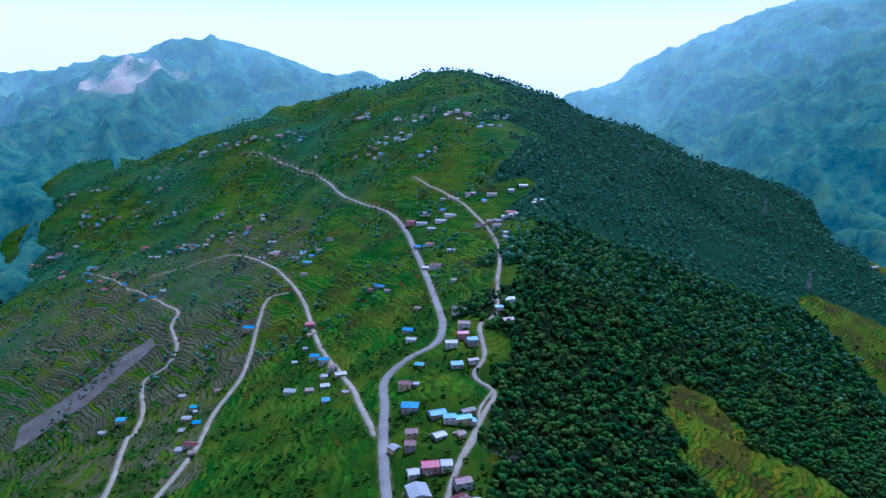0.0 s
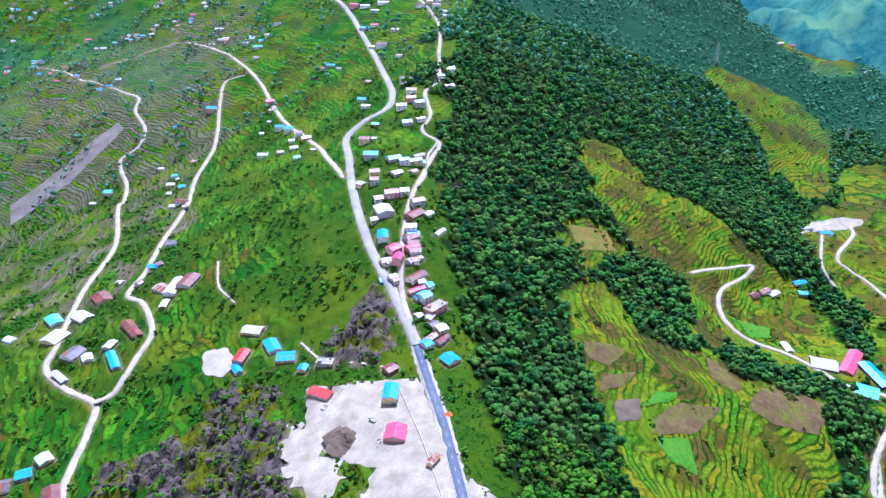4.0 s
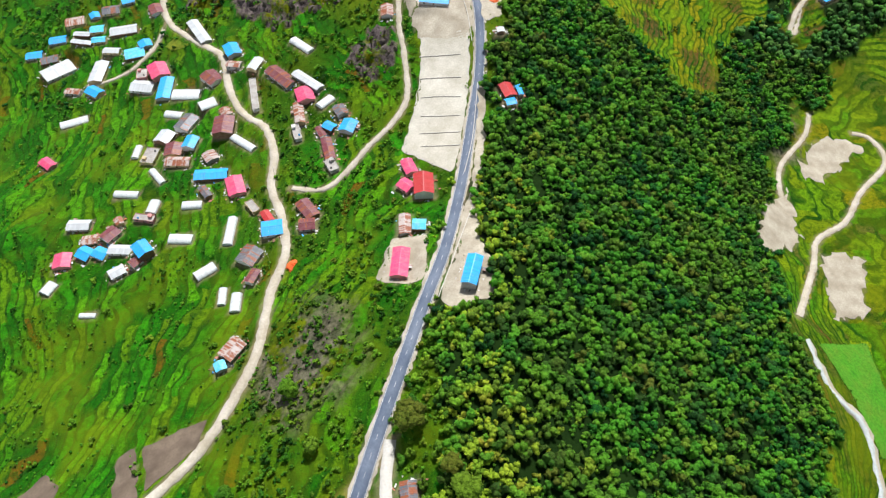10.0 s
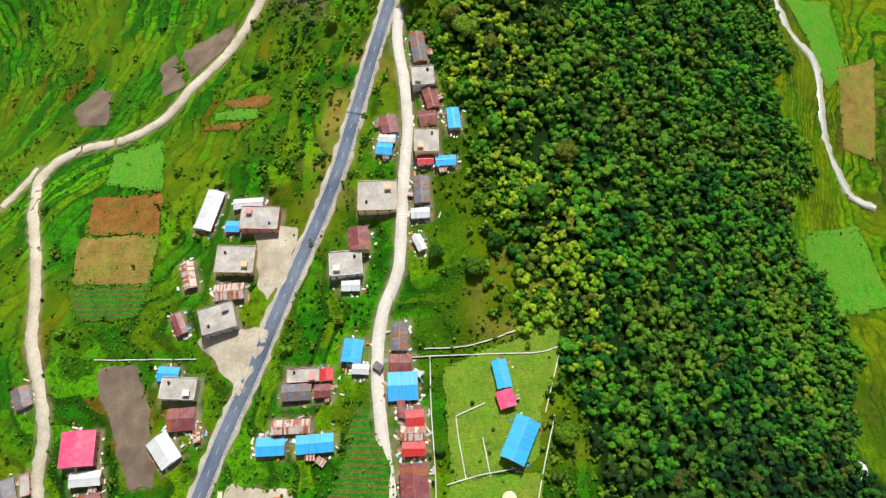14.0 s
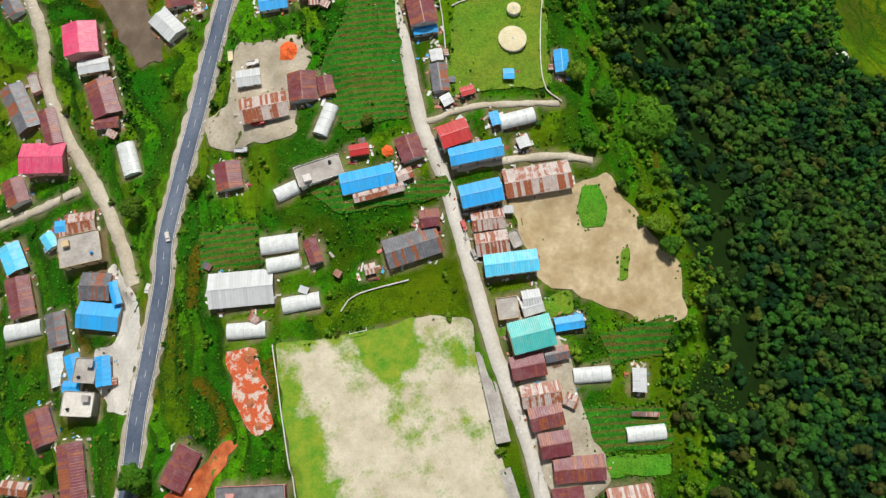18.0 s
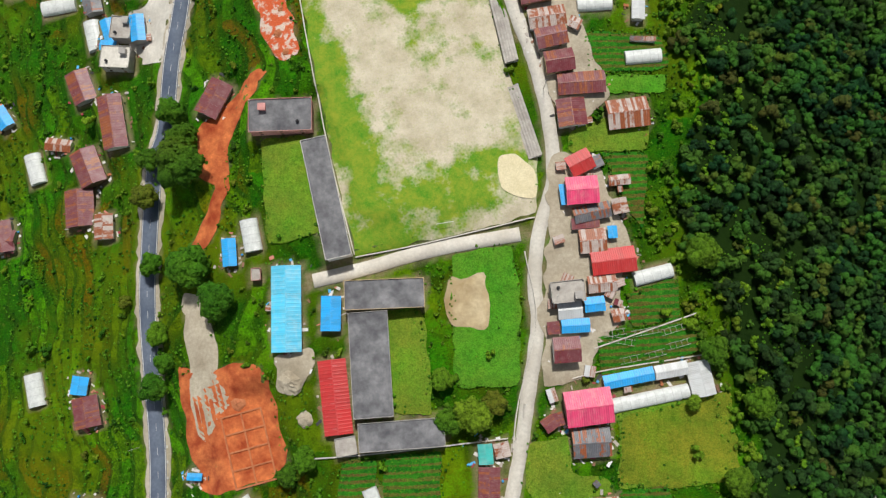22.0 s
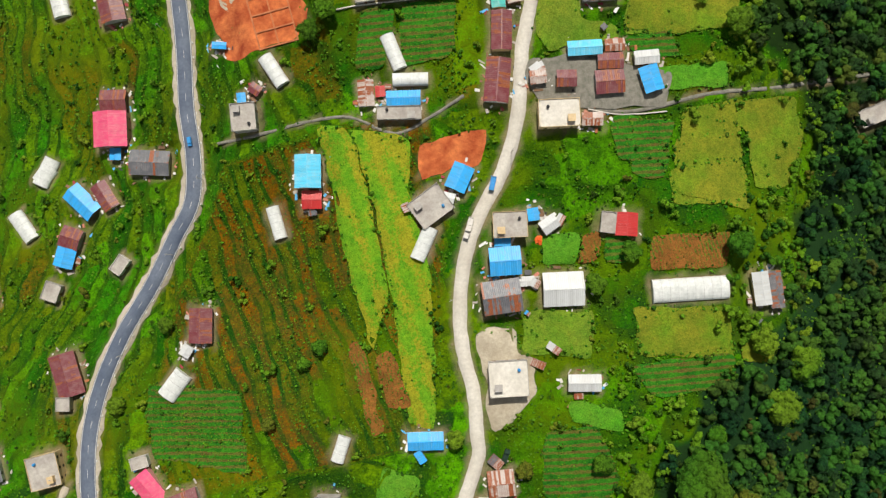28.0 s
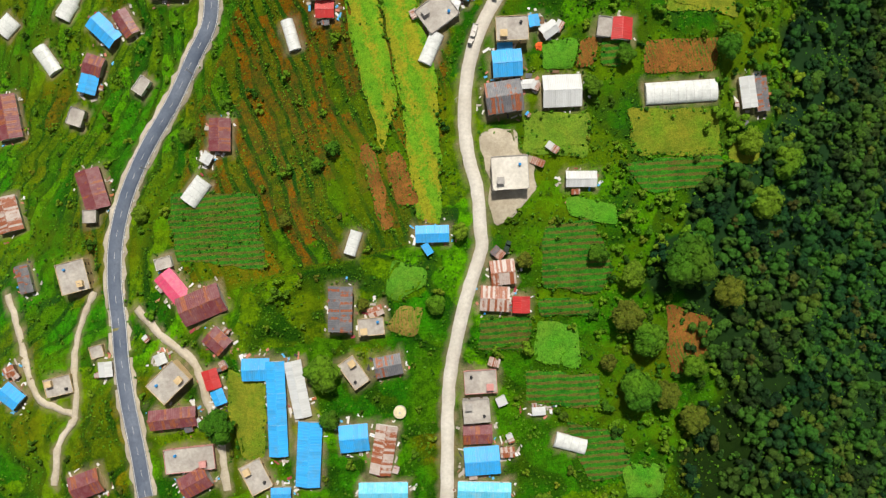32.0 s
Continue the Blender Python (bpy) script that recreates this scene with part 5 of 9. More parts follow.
patch("gully", soil_like("pale_stubble", (0.17, 0.145, 0.12), (0.31, 0.275, 0.24), 0.3, 0.05, 0.4), "long pale grey strip of bare terraces down the slope", "slope", [(-625, 957), (-549, 1009), (-470, 1076), (-452, 1047), (-523, 959), (-606, 908)])
patch("yard", DIRT, "round trampled earth yard", "yard", [(-174, 352), (-153, 348), (-136, 318), (-151, 311), (-170, 327)])
patch("riverside", GRAVEL, "pale gravel bank of the stream", "riverside", [(303, -31), (344, -37), (319, -93), (289, -98)])
patch("landslip", GRAVEL, "pale broken landslip above the stream", "landslip", [(265, 10), (301, 33), (287, -27), (234, -45)])
patch("quarry", GRAVEL, "pale broken ground below the road", "quarry", [(358, 106), (393, 103), (400, 91), (340, 48), (323, 57)])
patch("field", MEADOW, "bright green valley field", "field", [(255, -126), (308, -117), (301, -190), (268, -212), (264, -162)])
patch("field", STUBBLE, "ochre valley field", "field", [(290, -187), (336, -171), (298, -268), (269, -261)])
patch("field", MEADOW, "bright green striped valley field", "field", [(202, -335), (260, -326), (241, -390), (196, -390)])
patch("field", MEADOW, "bright green valley field", "field", [(212, -331), (261, -322), (264, -386), (199, -389)])
patch("yard", GRASS, "walled grass enclosure", "yard", [(-58, -430), (-5, -417), (-5, -432), (-19, -453), (-23, -474), (-60, -479)])
patch("garden", GRASS, "green walled garden with a round tank", "garden", [(-60, -476), (-22, -479), (-31, -524), (-74, -519)])
patch("field", CROPS, "vegetable rows behind the street", "field", [(-96, -439), (-84, -470), (-91, -524), (-117, -523), (-121, -491), (-107, -472)])
patch("field", CROPS, "dark vegetable plot", "field", [(-139, -540), (-125, -557), (-81, -559), (-81, -550), (-100, -552)])
patch("field", CROPS, "brown and green vegetable plot", "field", [(-184, -546), (-159, -548), (-160, -568), (-185, -564)])
patch("field", CROPS, "vegetable plot behind the houses", "field", [(-40, -624), (-10, -623), (-15, -637), (-39, -636)])
patch("field", CROPS, "vegetable plot behind the houses", "field", [(-54, -648), (-23, -655), (-24, -670), (-56, -665)])
patch("field", MEADOW, "bright green plot", "field", [(-50, -667), (-25, -672), (-28, -679), (-51, -675)])
patch("yard", GRASS, "grass court inside the school", "yard", [(-156, -738), (-143, -741), (-147, -776), (-160, -773)])
patch("yard", GRASS, "grass court inside the school", "yard", [(-158, -737), (-141, -740), (-146, -780), (-162, -776)])
patch("yard", GRASS, "grass beside the school", "yard", [(-189, -660), (-171, -663), (-173, -703), (-195, -702)])
patch("field", CROPS, "vegetable rows beside the school", "field", [(-168, -791), (-146, -794), (-152, -815), (-174, -815)])
patch("field", CROPS, "dark vegetable rows", "field", [(-184, -789), (-171, -791), (-173, -801), (-180, -813), (-191, -810)])
patch("yard", OLIVE, "grassy yard of the blue halls", "yard", [(-299, -994), (-283, -1005), (-290, -1035), (-300, -1034), (-302, -1015)])
patch("field", OLIVE, "olive grass field beside the street", "field", [(-107, -927), (-70, -937), (-72, -953), (-109, -947)])
patch("field", PLOUGHED, "dark tilled clearing at the wood", "field", [(-110, -1011), (-93, -1020), (-100, -1038), (-115, -1042), (-114, -1025)])
patch("scree", GRAVEL, "pale scree below the yard", "scree", [(-91, 239), (-67, 211), (-47, 168), (-61, 157), (-78, 168), (-90, 203)])
patch("heap", SAND, "spread heap of pale yellow sand", "heap", [(-99, -690), (-93, -690), (-86, -698), (-88, -708), (-95, -707), (-102, -702)])
patch("yard", GRAVEL, "pale gravel and cement spill", "yard", [(-201, -744), (-186, -745), (-186, -752), (-197, -761), (-203, -758)])
patch("yard", GRAVEL, "trodden earth and concrete between the street houses", "yard", [(-80, -694), (-73, -694), (-61, -702), (-60, -719), (-57, -728), (-57, -737), (-64, -744), (-67, -761), (-81, -772), (-87, -781), (-103, -779), (-97, -749), (-89, -729)])
patch("yard", GRAVEL, "trodden earth and concrete between the street houses", "yard", [(-73, -610), (-56, -617), (-53, -636), (-54, -647), (-50, -669), (-50, -676), (-68, -686), (-73, -680), (-73, -661), (-74, -638)])
patch("field", CROPS, "leafy green vegetable plot behind a house", "field", [(-60, -697), (-41, -701), (-51, -730), (-56, -721), (-58, -703)])
patch("field", CROPS, "leafy green vegetable plot behind a house", "field", [(-64, -753), (-43, -751), (-45, -767), (-65, -766)])
patch("garden", CROPS, "fenced garden with low crops", "garden", [(-79, -766), (-40, -768), (-40, -780), (-81, -782)])
patch("field", GRASS, "yellow-green grass plot", "field", [(-70, -686), (-36, -682), (-41, -700), (-71, -695)])
patch("yard", MEADOW, "grass court beside the street", "yard", [(-126, -723), (-102, -724), (-104, -747), (-112, -777), (-136, -772)])
patch("field", OLIVE, "olive grass field with low banks", "field", [(-78, -797), (-33, -798), (-39, -830), (-67, -827), (-84, -821)])
patch("yard", GRASS, "yellow-green grass yard behind the street", "yard", [(-114, -798), (-98, -799), (-101, -813), (-87, -818), (-87, -824), (-115, -822), (-119, -814)])
patch("field", CROPS, "leafy green vegetable plot", "field", [(-86, -824), (-67, -826), (-65, -836), (-82, -834)])
patch("field", MEADOW, "bright green plot", "field", [(-77, -838), (-48, -842), (-50, -852), (-75, -848)])
patch("field", CROPS, "leafy green vegetable plot", "field", [(-98, -852), (-73, -860), (-78, -868), (-95, -866)])
patch("field", CROPS, "leafy green vegetable plot", "field", [(-93, -867), (-79, -871), (-83, -882), (-96, -877)])
patch("field", OLIVE, "olive grass field with low banks", "field", [(-70, -857), (-48, -858), (-52, -902), (-81, -887)])
patch("yard", STONE, "trodden earth yard between houses", "yard", [(-125, -823), (-97, -827), (-87, -834), (-70, -841), (-76, -854), (-104, -848), (-123, -842), (-127, -833)])
patch("field", MEADOW, "bright green plot", "field", [(-136, -892), (-120, -894), (-125, -906), (-138, -903)])
patch("field", PLOUGHED, "brown tilled plot", "field", [(-120, -895), (-113, -896), (-116, -906), (-124, -906)])
patch("field", CROPS, "leafy green vegetable plot", "field", [(-111, -896), (-102, -898), (-105, -911), (-114, -908)])
patch("field", GRASS, "yellow-green grass plot", "field", [(-146, -923), (-123, -927), (-126, -938), (-150, -934)])
patch("field", CROPS, "brown plot with young crops", "field", [(-113, -949), (-72, -955), (-75, -969), (-109, -963)])
patch("field", OLIVE, "olive grass plot", "field", [(-68, -950), (-53, -954), (-56, -963), (-70, -959)])
patch("field", CROPS, "leafy green vegetable plot", "field", [(-99, -855), (-75, -860), (-81, -876), (-100, -869)])
patch("field", OLIVE, "olive grass field", "field", [(-70, -856), (-23, -861), (-21, -879), (-31, -896), (-48, -893), (-46, -871)])
patch("field", CROPS, "curved terraced vegetable garden", "field", [(-153, -967), (-132, -969), (-128, -992), (-137, -1000), (-159, -992)])
patch("field", CROPS, "leafy green vegetable plot", "field", [(-174, -1024), (-144, -1033), (-148, -1046), (-177, -1038)])
patch("field", CROPS, "leafy green vegetable plot", "field", [(-163, -1048), (-141, -1058), (-140, -1077), (-160, -1075)])
patch("field", CROPS, "leafy green vegetable plot", "field", [(-162, -996), (-140, -1002), (-141, -1009), (-163, -1003)])
patch("field", MEADOW, "bright green terrace", "field", [(-141, -956), (-121, -965), (-123, -974), (-141, -966)])
patch("field", MEADOW, "bright green plot", "field", [(-144, -1072), (-125, -1077), (-131, -1090), (-145, -1086)])
patch("verge", GRAVEL, "pale gravel verge of the road", "verge", [(15, 29), (19, 28), (13, -21), (5, -60), (-1, -78), (-3, -77), (6, -30)])
patch("patch", MEADOW, "tuft of bright grass on the sandy yard", "patch", [(-31, -567), (-23, -567), (-23, -577), (-27, -584), (-35, -583), (-34, -575)])
patch("verge", GRASS, "grassy bank along the sandy yard", "verge", [(-23, -595), (-19, -594), (-23, -606), (-27, -607)])
patch("yard", YARD, "worn bare earth square", "yard", [(-131, -731), (-115, -732), (-117, -753), (-133, -750)])
patch("verge", GRASS, "grass beside a teal-roofed house", "verge", [(-58, -606), (-47, -606), (-46, -614), (-58, -614)])

# ---- the buildings, from the southern end of the village northwards ----
house(-328.3, -827.0, -57, 16.0, 9.4, "blue", 1)
house(-316.3, -827.6, -71, 13.1, 7.4, "maroon", 1)
tunnel(-387, -802, 34, 10.0, 10.0)
tunnel(-365, -829, -68, 15.2, 7.5)
tunnel(-348, -808, 42, 8.7, 8.6)
house(-338.0, -841.5, -32, 9.5, 9.5, "maroon", 1)
house(-342.7, -849.6, 62, 9.2, 8.9, "blue", 1)
block(-352.2, -863.4, 58, 8.6, 7.6, "slab", 1)
house(-393.7, -850.3, 88, 22.7, 12.3, "maroon", 1)
house(-397.7, -900.4, -88, 17.4, 12.1, "rust", 1)
house(-346.8, -901.6, -86, 19.1, 11.4, "maroon", 1)
block(-350.5, -913.6, -13, 6.2, 6.0, "slab", 1)
block(-313.5, -860.2, 42, 8.2, 5.6, "slab", 1)
house(-279.3, -894.6, 76, 14.6, 9.4, "maroon", 1)
house(-287.3, -903.3, 46, 5.1, 4.5, "white", 1)
tunnel(-296, -916, 40, 12.4, 8.3)
block(-362.2, -939.2, -89, 14.3, 13.4, "slab", 2)
house(-390.6, -934.0, -89, 13.4, 6.2, "dark", 1)
block(-355.7, -974.6, 2, 6.0, 5.6, "slab", 1)
house(-352.5, -983.0, 82, 6.8, 6.0, "white", 1)
block(-377.1, -985.6, -0, 12.4, 8.4, "slab", 1)
house(-402.0, -985.3, -53, 10.4, 8.7, "blue", 1)
house(-401.3, -974.4, 15, 5.6, 4.8, "rust", 1)
house(-371.3, -1029.7, 7, 13.8, 10.7, "maroon", 1)
house(-314.4, -955.3, -63, 16.1, 8.7, "pink", 1)
block(-317.0, -943.5, 2, 7.3, 5.1, "slab", 1)
house(-303.3, -965.3, 9, 19.6, 12.8, "maroon", 1)
house(-299.2, -982.0, -56, 9.8, 8.9, "maroon", 1)
block(-323.6, -994.4, 31, 15.8, 11.4, "slab", 2)
house(-305.5, -997.5, -86, 8.7, 6.6, "red", 1)
house(-304.3, -1005.7, -81, 6.7, 5.5, "blue", 1)
house(-326.3, -984.1, -79, 4.9, 4.9, "white", 1)
house(-326.1, -1010.1, -7, 20.6, 8.6, "maroon", 1)
block(-323.1, -1028.9, -7, 21.6, 10.5, "slab", 1)
house(-323.2, -1039.0, 15, 13.3, 9.6, "maroon", 1)
block(-295.5, -1041.7, -76, 13.3, 9.9, "slab", 1)
house(-285.2, -997.6, -12, 11.9, 9.5, "blue", 1)
house(-280.1, -1015.8, 79, 40.5, 7.9, "blue", 1)
house(-269.6, -1009.8, 88, 24.6, 7.3, "white", 1)
house(-271.0, -1037.4, 74, 27.6, 10.1, "blue", 1)
house(-250.7, -1035.0, -8, 12.4, 11.4, "blue", 1)
house(-239.7, -1042.5, 68, 20.9, 9.0, "rust", 1)
house(-243.8, -1059.4, -13, 20.6, 8.1, "cyan", 1)
block(-244.7, -1008.4, -68, 13.0, 7.7, "slab", 1)
house(-229.7, -1008.8, -2, 11.6, 8.5, "dark", 1)
house(-286.4, -1050.7, -12, 8.5, 4.8, "blue", 1)
house(-243.6, -980.9, 76, 19.2, 10.0, "dark", 2)
block(-232.9, -991.1, -8, 11.0, 7.5, "slab", 1)
house(-229.6, -985.4, 8, 6.6, 4.2, "rust", 1)
tunnel(-232, -955, 59, 10.4, 5.3)
house(-198.6, -959.2, -12, 14.1, 7.0, "blue", 1)
tunnel(-181, -884, 53, 13.7, 6.1)
tunnel(-238, -861, -87, 13.5, 5.5)
block(-146.8, -884.9, -11, 13.4, 10.1, "slab", 2)
house(-136.7, -883.0, 86, 5.1, 4.3, "blue", 1)
house(-151.0, -890.6, -14, 6.5, 3.7, "blue", 1)
house(-131.6, -888.3, 22, 7.2, 5.6, "white", 1)
house(-152.0, -898.2, -9, 12.3, 11.0, "blue", 2)
house(-156.5, -911.3, -5, 15.2, 12.9, "dark", 2)
house(-145.3, -907.9, -9, 6.1, 3.7, "white", 1)
house(-132.3, -914.2, -11, 16.1, 13.3, "white", 1)
block(-109.5, -893.0, 70, 8.3, 5.9, "slab", 1)
house(-102.8, -895.4, 74, 9.2, 8.4, "red", 1)
tunnel(-84, -926, -10, 29.7, 9.3)
house(-55.7, -932.6, 84, 13.4, 6.4, "white", 1)
house(-49.8, -934.4, 83, 14.9, 5.1, "dark", 1)
house(-133.0, -951.6, -13, 12.9, 6.5, "white", 1)
block(-161.6, -942.4, -10, 15.1, 13.9, "pale_slab", 2)
house(-173.8, -981.7, -7, 10.4, 10.3, "rust", 1)
house(-179.6, -991.6, -16, 12.2, 10.3, "rust", 1)
house(-169.4, -996.7, 76, 7.1, 7.1, "red", 1)
block(-193.5, -1024.3, -10, 13.7, 9.9, "slab", 1)
block(-198.0, -1035.2, -9, 11.2, 9.8, "slab", 2)
house(-199.8, -1045.4, -11, 12.3, 8.0, "maroon", 1)
house(-200.6, -1056.5, -9, 14.9, 11.8, "blue", 1)
house(-189.4, -1055.7, -9, 6.1, 4.3, "rust", 1)
house(-202.7, -1069.0, -15, 22.4, 7.1, "cyan", 1)
house(-172.7, -1041.7, -9, 5.7, 3.3, "white", 1)
tunnel(-163, -1058, -28, 13.1, 6.5)
house(-330.8, -658.8, -14, 16.5, 11.0, "maroon", 1)
tunnel(-321, -732, -89, 14.8, 8.0)
house(-293.7, -735.7, 71, 8.0, 7.1, "blue", 1)
house(-292.3, -747.5, -90, 13.2, 11.0, "maroon", 1)
house(-301.5, -787.5, -12, 11.8, 9.3, "maroon", 1)
house(-304.7, -800.5, 79, 15.9, 14.7, "pink", 2)
house(-306.1, -811.1, 77, 5.5, 4.9, "blue", 1)
tunnel(-347, -807, 51, 13.7, 8.0)
house(-289.5, -820.3, -16, 17.5, 10.7, "dark", 1)
tunnel(-224, -801, -70, 13.9, 6.2)
block(-240.6, -816.0, 82, 11.4, 10.2, "slab", 2)
house(-240.3, -807.3, 83, 4.2, 3.6, "blue", 1)
house(-233.8, -805.5, -48, 5.0, 4.2, "maroon", 1)
house(-244.8, -783.0, -16, 6.1, 2.8, "blue", 1)
tunnel(-175, -808, -81, 14.4, 5.8)
tunnel(-171, -820, -12, 13.9, 5.3)
house(-189.3, -821.0, 80, 10.6, 6.2, "rust", 1)
house(-183.7, -821.7, 83, 4.4, 3.8, "red", 1)
house(-175.4, -826.7, -12, 13.4, 5.7, "blue", 1)
block(-178.4, -832.0, -13, 17.4, 5.2, "slab", 1)
house(-130.6, -798.3, 81, 7.5, 5.3, "teal", 1)
house(-124.2, -798.4, -90, 5.7, 5.7, "rust", 1)
house(-132.2, -810.7, 76, 15.6, 7.9, "maroon", 1)
house(-138.2, -829.0, 72, 17.6, 9.6, "maroon", 1)
house(-102.2, -824.8, -10, 13.6, 5.7, "cyan", 1)
house(-90.6, -826.4, -10, 7.9, 4.8, "rust", 1)
house(-93.6, -832.0, -11, 10.1, 6.1, "maroon", 1)
house(-95.7, -839.8, -9, 11.4, 9.2, "maroon", 1)
house(-79.3, -833.8, -8, 9.8, 5.3, "white", 1)
house(-79.7, -842.5, -86, 10.5, 7.5, "blue", 1)
house(-112.0, -834.8, -13, 7.9, 6.5, "maroon", 1)
house(-122.6, -831.6, -6, 6.6, 5.3, "rust", 1)
block(-118.4, -847.6, -11, 16.0, 10.8, "pale_slab", 2)
house(-105.8, -852.4, -13, 8.3, 5.2, "rust", 1)
block(23.1, -874.2, 8, 17.6, 7.8, "slab", 1)
house(-219.1, -845.2, 77, 13.4, 10.3, "cyan", 2)
house(-220.5, -856.3, -13, 8.0, 7.1, "red", 1)
block(-175.1, -870.5, 23, 14.8, 12.1, "slab", 1)
house(-161.4, -862.1, 53, 10.7, 8.3, "blue", 1)
house(-167.4, -868.9, -27, 4.7, 3.9, "white", 1)
house(-192.2, -728.1, 79, 33.4, 11.4, "cyan", 1)
house(-175.7, -734.0, 77, 13.5, 7.5, "blue", 1)
house(-180.8, -765.0, 84, 28.1, 10.5, "red", 1)
block(-180.7, -783.7, -4, 7.9, 6.8, "slab", 1)
block(-154.0, -731.7, -11, 30.4, 11.3, "dark_slab", 2)
block(-164.8, -756.2, 81, 39.4, 15.0, "dark_slab", 2)
block(-159.3, -784.1, -9, 32.0, 10.5, "dark_slab", 2)
block(-178.3, -653.9, -11, 24.9, 13.4, "dark_slab", 2)
block(-167.5, -690.7, 90, 48.0, 10.1, "dark_slab", 2)
tunnel(-201, -696, 89, 13.0, 7.2)
house(-211.1, -700.3, 83, 11.3, 5.5, "blue", 1)
block(-201.5, -712.0, 80, 4.9, 3.8, "slab", 1)
house(-67.3, -679.6, 83, 11.3, 11.2, "maroon", 1)
house(-45.8, -684.7, -6, 16.4, 11.8, "rust", 1)
house(-68.9, -699.5, 14, 10.0, 8.4, "red", 1)
house(-71.6, -710.8, -9, 12.5, 10.6, "pink", 2)
house(-78.4, -710.3, 83, 8.3, 2.4, "blue", 1)
house(-69.5, -719.6, -1, 14.5, 6.2, "dark", 1)
house(-58.3, -719.6, 88, 6.2, 5.9, "rust", 1)
house(-71.9, -730.3, -8, 10.4, 9.2, "rust", 1)
house(-63.6, -728.7, 81, 4.9, 3.5, "blue", 1)
house(-66.3, -739.5, -6, 17.1, 9.6, "red", 1)
house(-72.6, -746.9, -7, 11.0, 6.5, "rust", 1)
tunnel(-52, -748, 1, 15.3, 5.7)
block(-86.5, -747.0, -7, 12.8, 8.2, "slab", 2)
house(-86.9, -753.8, -8, 9.4, 6.5, "white", 1)
house(-77.3, -753.8, -7, 7.9, 5.6, "blue", 1)
house(-86.3, -760.0, -10, 10.9, 5.2, "blue", 1)
house(-94.6, -758.9, 82, 4.8, 4.6, "maroon", 1)
house(-92.1, -767.9, -9, 10.3, 9.4, "maroon", 2)
house(-69.3, -759.9, 1, 5.2, 4.8, "rust", 1)
house(-89.4, -790.2, -6, 17.6, 13.0, "pink", 2)
house(-101.0, -792.2, -87, 5.1, 3.8, "maroon", 1)
house(-71.5, -783.6, -2, 19.5, 5.1, "blue", 1)
house(-55.1, -784.5, -3, 12.6, 5.1, "white", 1)
tunnel(-65, -793, -2, 29.6, 5.6)
house(-44.9, -790.1, 88, 13.4, 9.0, "white", 1)
house(-91.2, -803.3, -9, 14.4, 10.6, "dark", 1)
house(-55.8, -709.7, -8, 8.5, 4.0, "rust", 1)
house(-316.3, -602.1, -68, 11.1, 7.2, "blue", 1)
house(-269.0, -605.1, -80, 15.4, 10.3, "maroon", 1)
house(-255.6, -627.1, 89, 24.8, 10.6, "maroon", 1)
house(-286.4, -626.7, -20, 12.0, 5.7, "rust", 1)
house(-272.9, -641.7, -79, 17.1, 11.6, "maroon", 1)
house(-280.4, -658.8, 84, 17.0, 12.7, "maroon", 1)
house(-269.3, -670.9, 82, 11.4, 8.0, "rust", 1)
tunnel(-303, -632, -85, 14.6, 7.8)
house(-328.3, -657.4, -89, 15.4, 10.5, "maroon", 1)
house(-205.7, -635.2, 52, 15.9, 9.7, "maroon", 1)
house(-233.9, -554.2, -15, 12.8, 11.7, "dark", 1)
house(-225.8, -559.3, -83, 10.3, 3.8, "blue", 1)
house(-234.5, -566.9, -19, 17.9, 11.3, "blue", 1)
house(-256.4, -566.4, -88, 14.9, 8.2, "dark", 1)
tunnel(-275, -561, -2, 15.6, 7.5)
tunnel(-295, -544, -5, 14.0, 6.9)
tunnel(-295, -532, -10, 10.6, 6.7)
house(-273.7, -546.7, -86, 18.4, 10.8, "maroon", 1)
house(-274.8, -528.5, -76, 13.6, 9.7, "cyan", 1)
tunnel(-259, -583, -88, 14.5, 7.7)
house(-250.2, -584.3, -84, 11.4, 6.3, "blue", 1)
house(-235.5, -589.9, 86, 12.5, 6.3, "blue", 1)
block(-242.5, -588.0, 73, 10.2, 9.2, "slab", 2)
block(-247.4, -600.6, -16, 12.9, 10.1, "pale_slab", 2)
house(-250.9, -592.6, -15, 7.6, 4.6, "blue", 1)
house(-65.7, -618.9, 1, 16.2, 11.8, "teal", 2)
house(-50.4, -617.8, -4, 11.0, 5.1, "blue", 1)
house(-62.4, -608.8, 4, 8.3, 6.0, "white", 1)
house(-69.7, -629.7, -2, 12.9, 8.6, "maroon", 1)
house(-67.6, -640.6, -4, 14.8, 8.1, "rust", 1)
house(-67.8, -648.4, -0, 12.5, 8.9, "maroon", 1)
house(-67.0, -658.7, -4, 11.6, 8.9, "maroon", 1)
house(-60.7, -669.0, -9, 18.8, 8.9, "maroon", 1)
tunnel(-47, -638, -9, 13.9, 6.0)
house(-30.2, -644.0, 74, 8.9, 5.1, "white", 1)
tunnel(-33, -663, -8, 14.5, 5.9)
house(-57.4, -645.2, -39, 5.1, 4.6, "rust", 1)
house(-58.1, -627.8, -1, 9.2, 5.0, "dark", 1)
house(-169.1, -574.8, -8, 25.4, 13.8, "white", 1)
tunnel(-151, -561, -5, 14.8, 7.3)
tunnel(-151, -569, -3, 13.0, 6.3)
tunnel(-147, -586, -3, 14.4, 6.4)
tunnel(-170, -591, -9, 14.9, 6.5)
house(-138.5, -567.9, -82, 10.2, 5.3, "maroon", 1)
house(-100.7, -575.3, 5, 21.8, 11.4, "dark", 1)
house(-91.8, -566.2, -5, 7.8, 6.9, "maroon", 1)
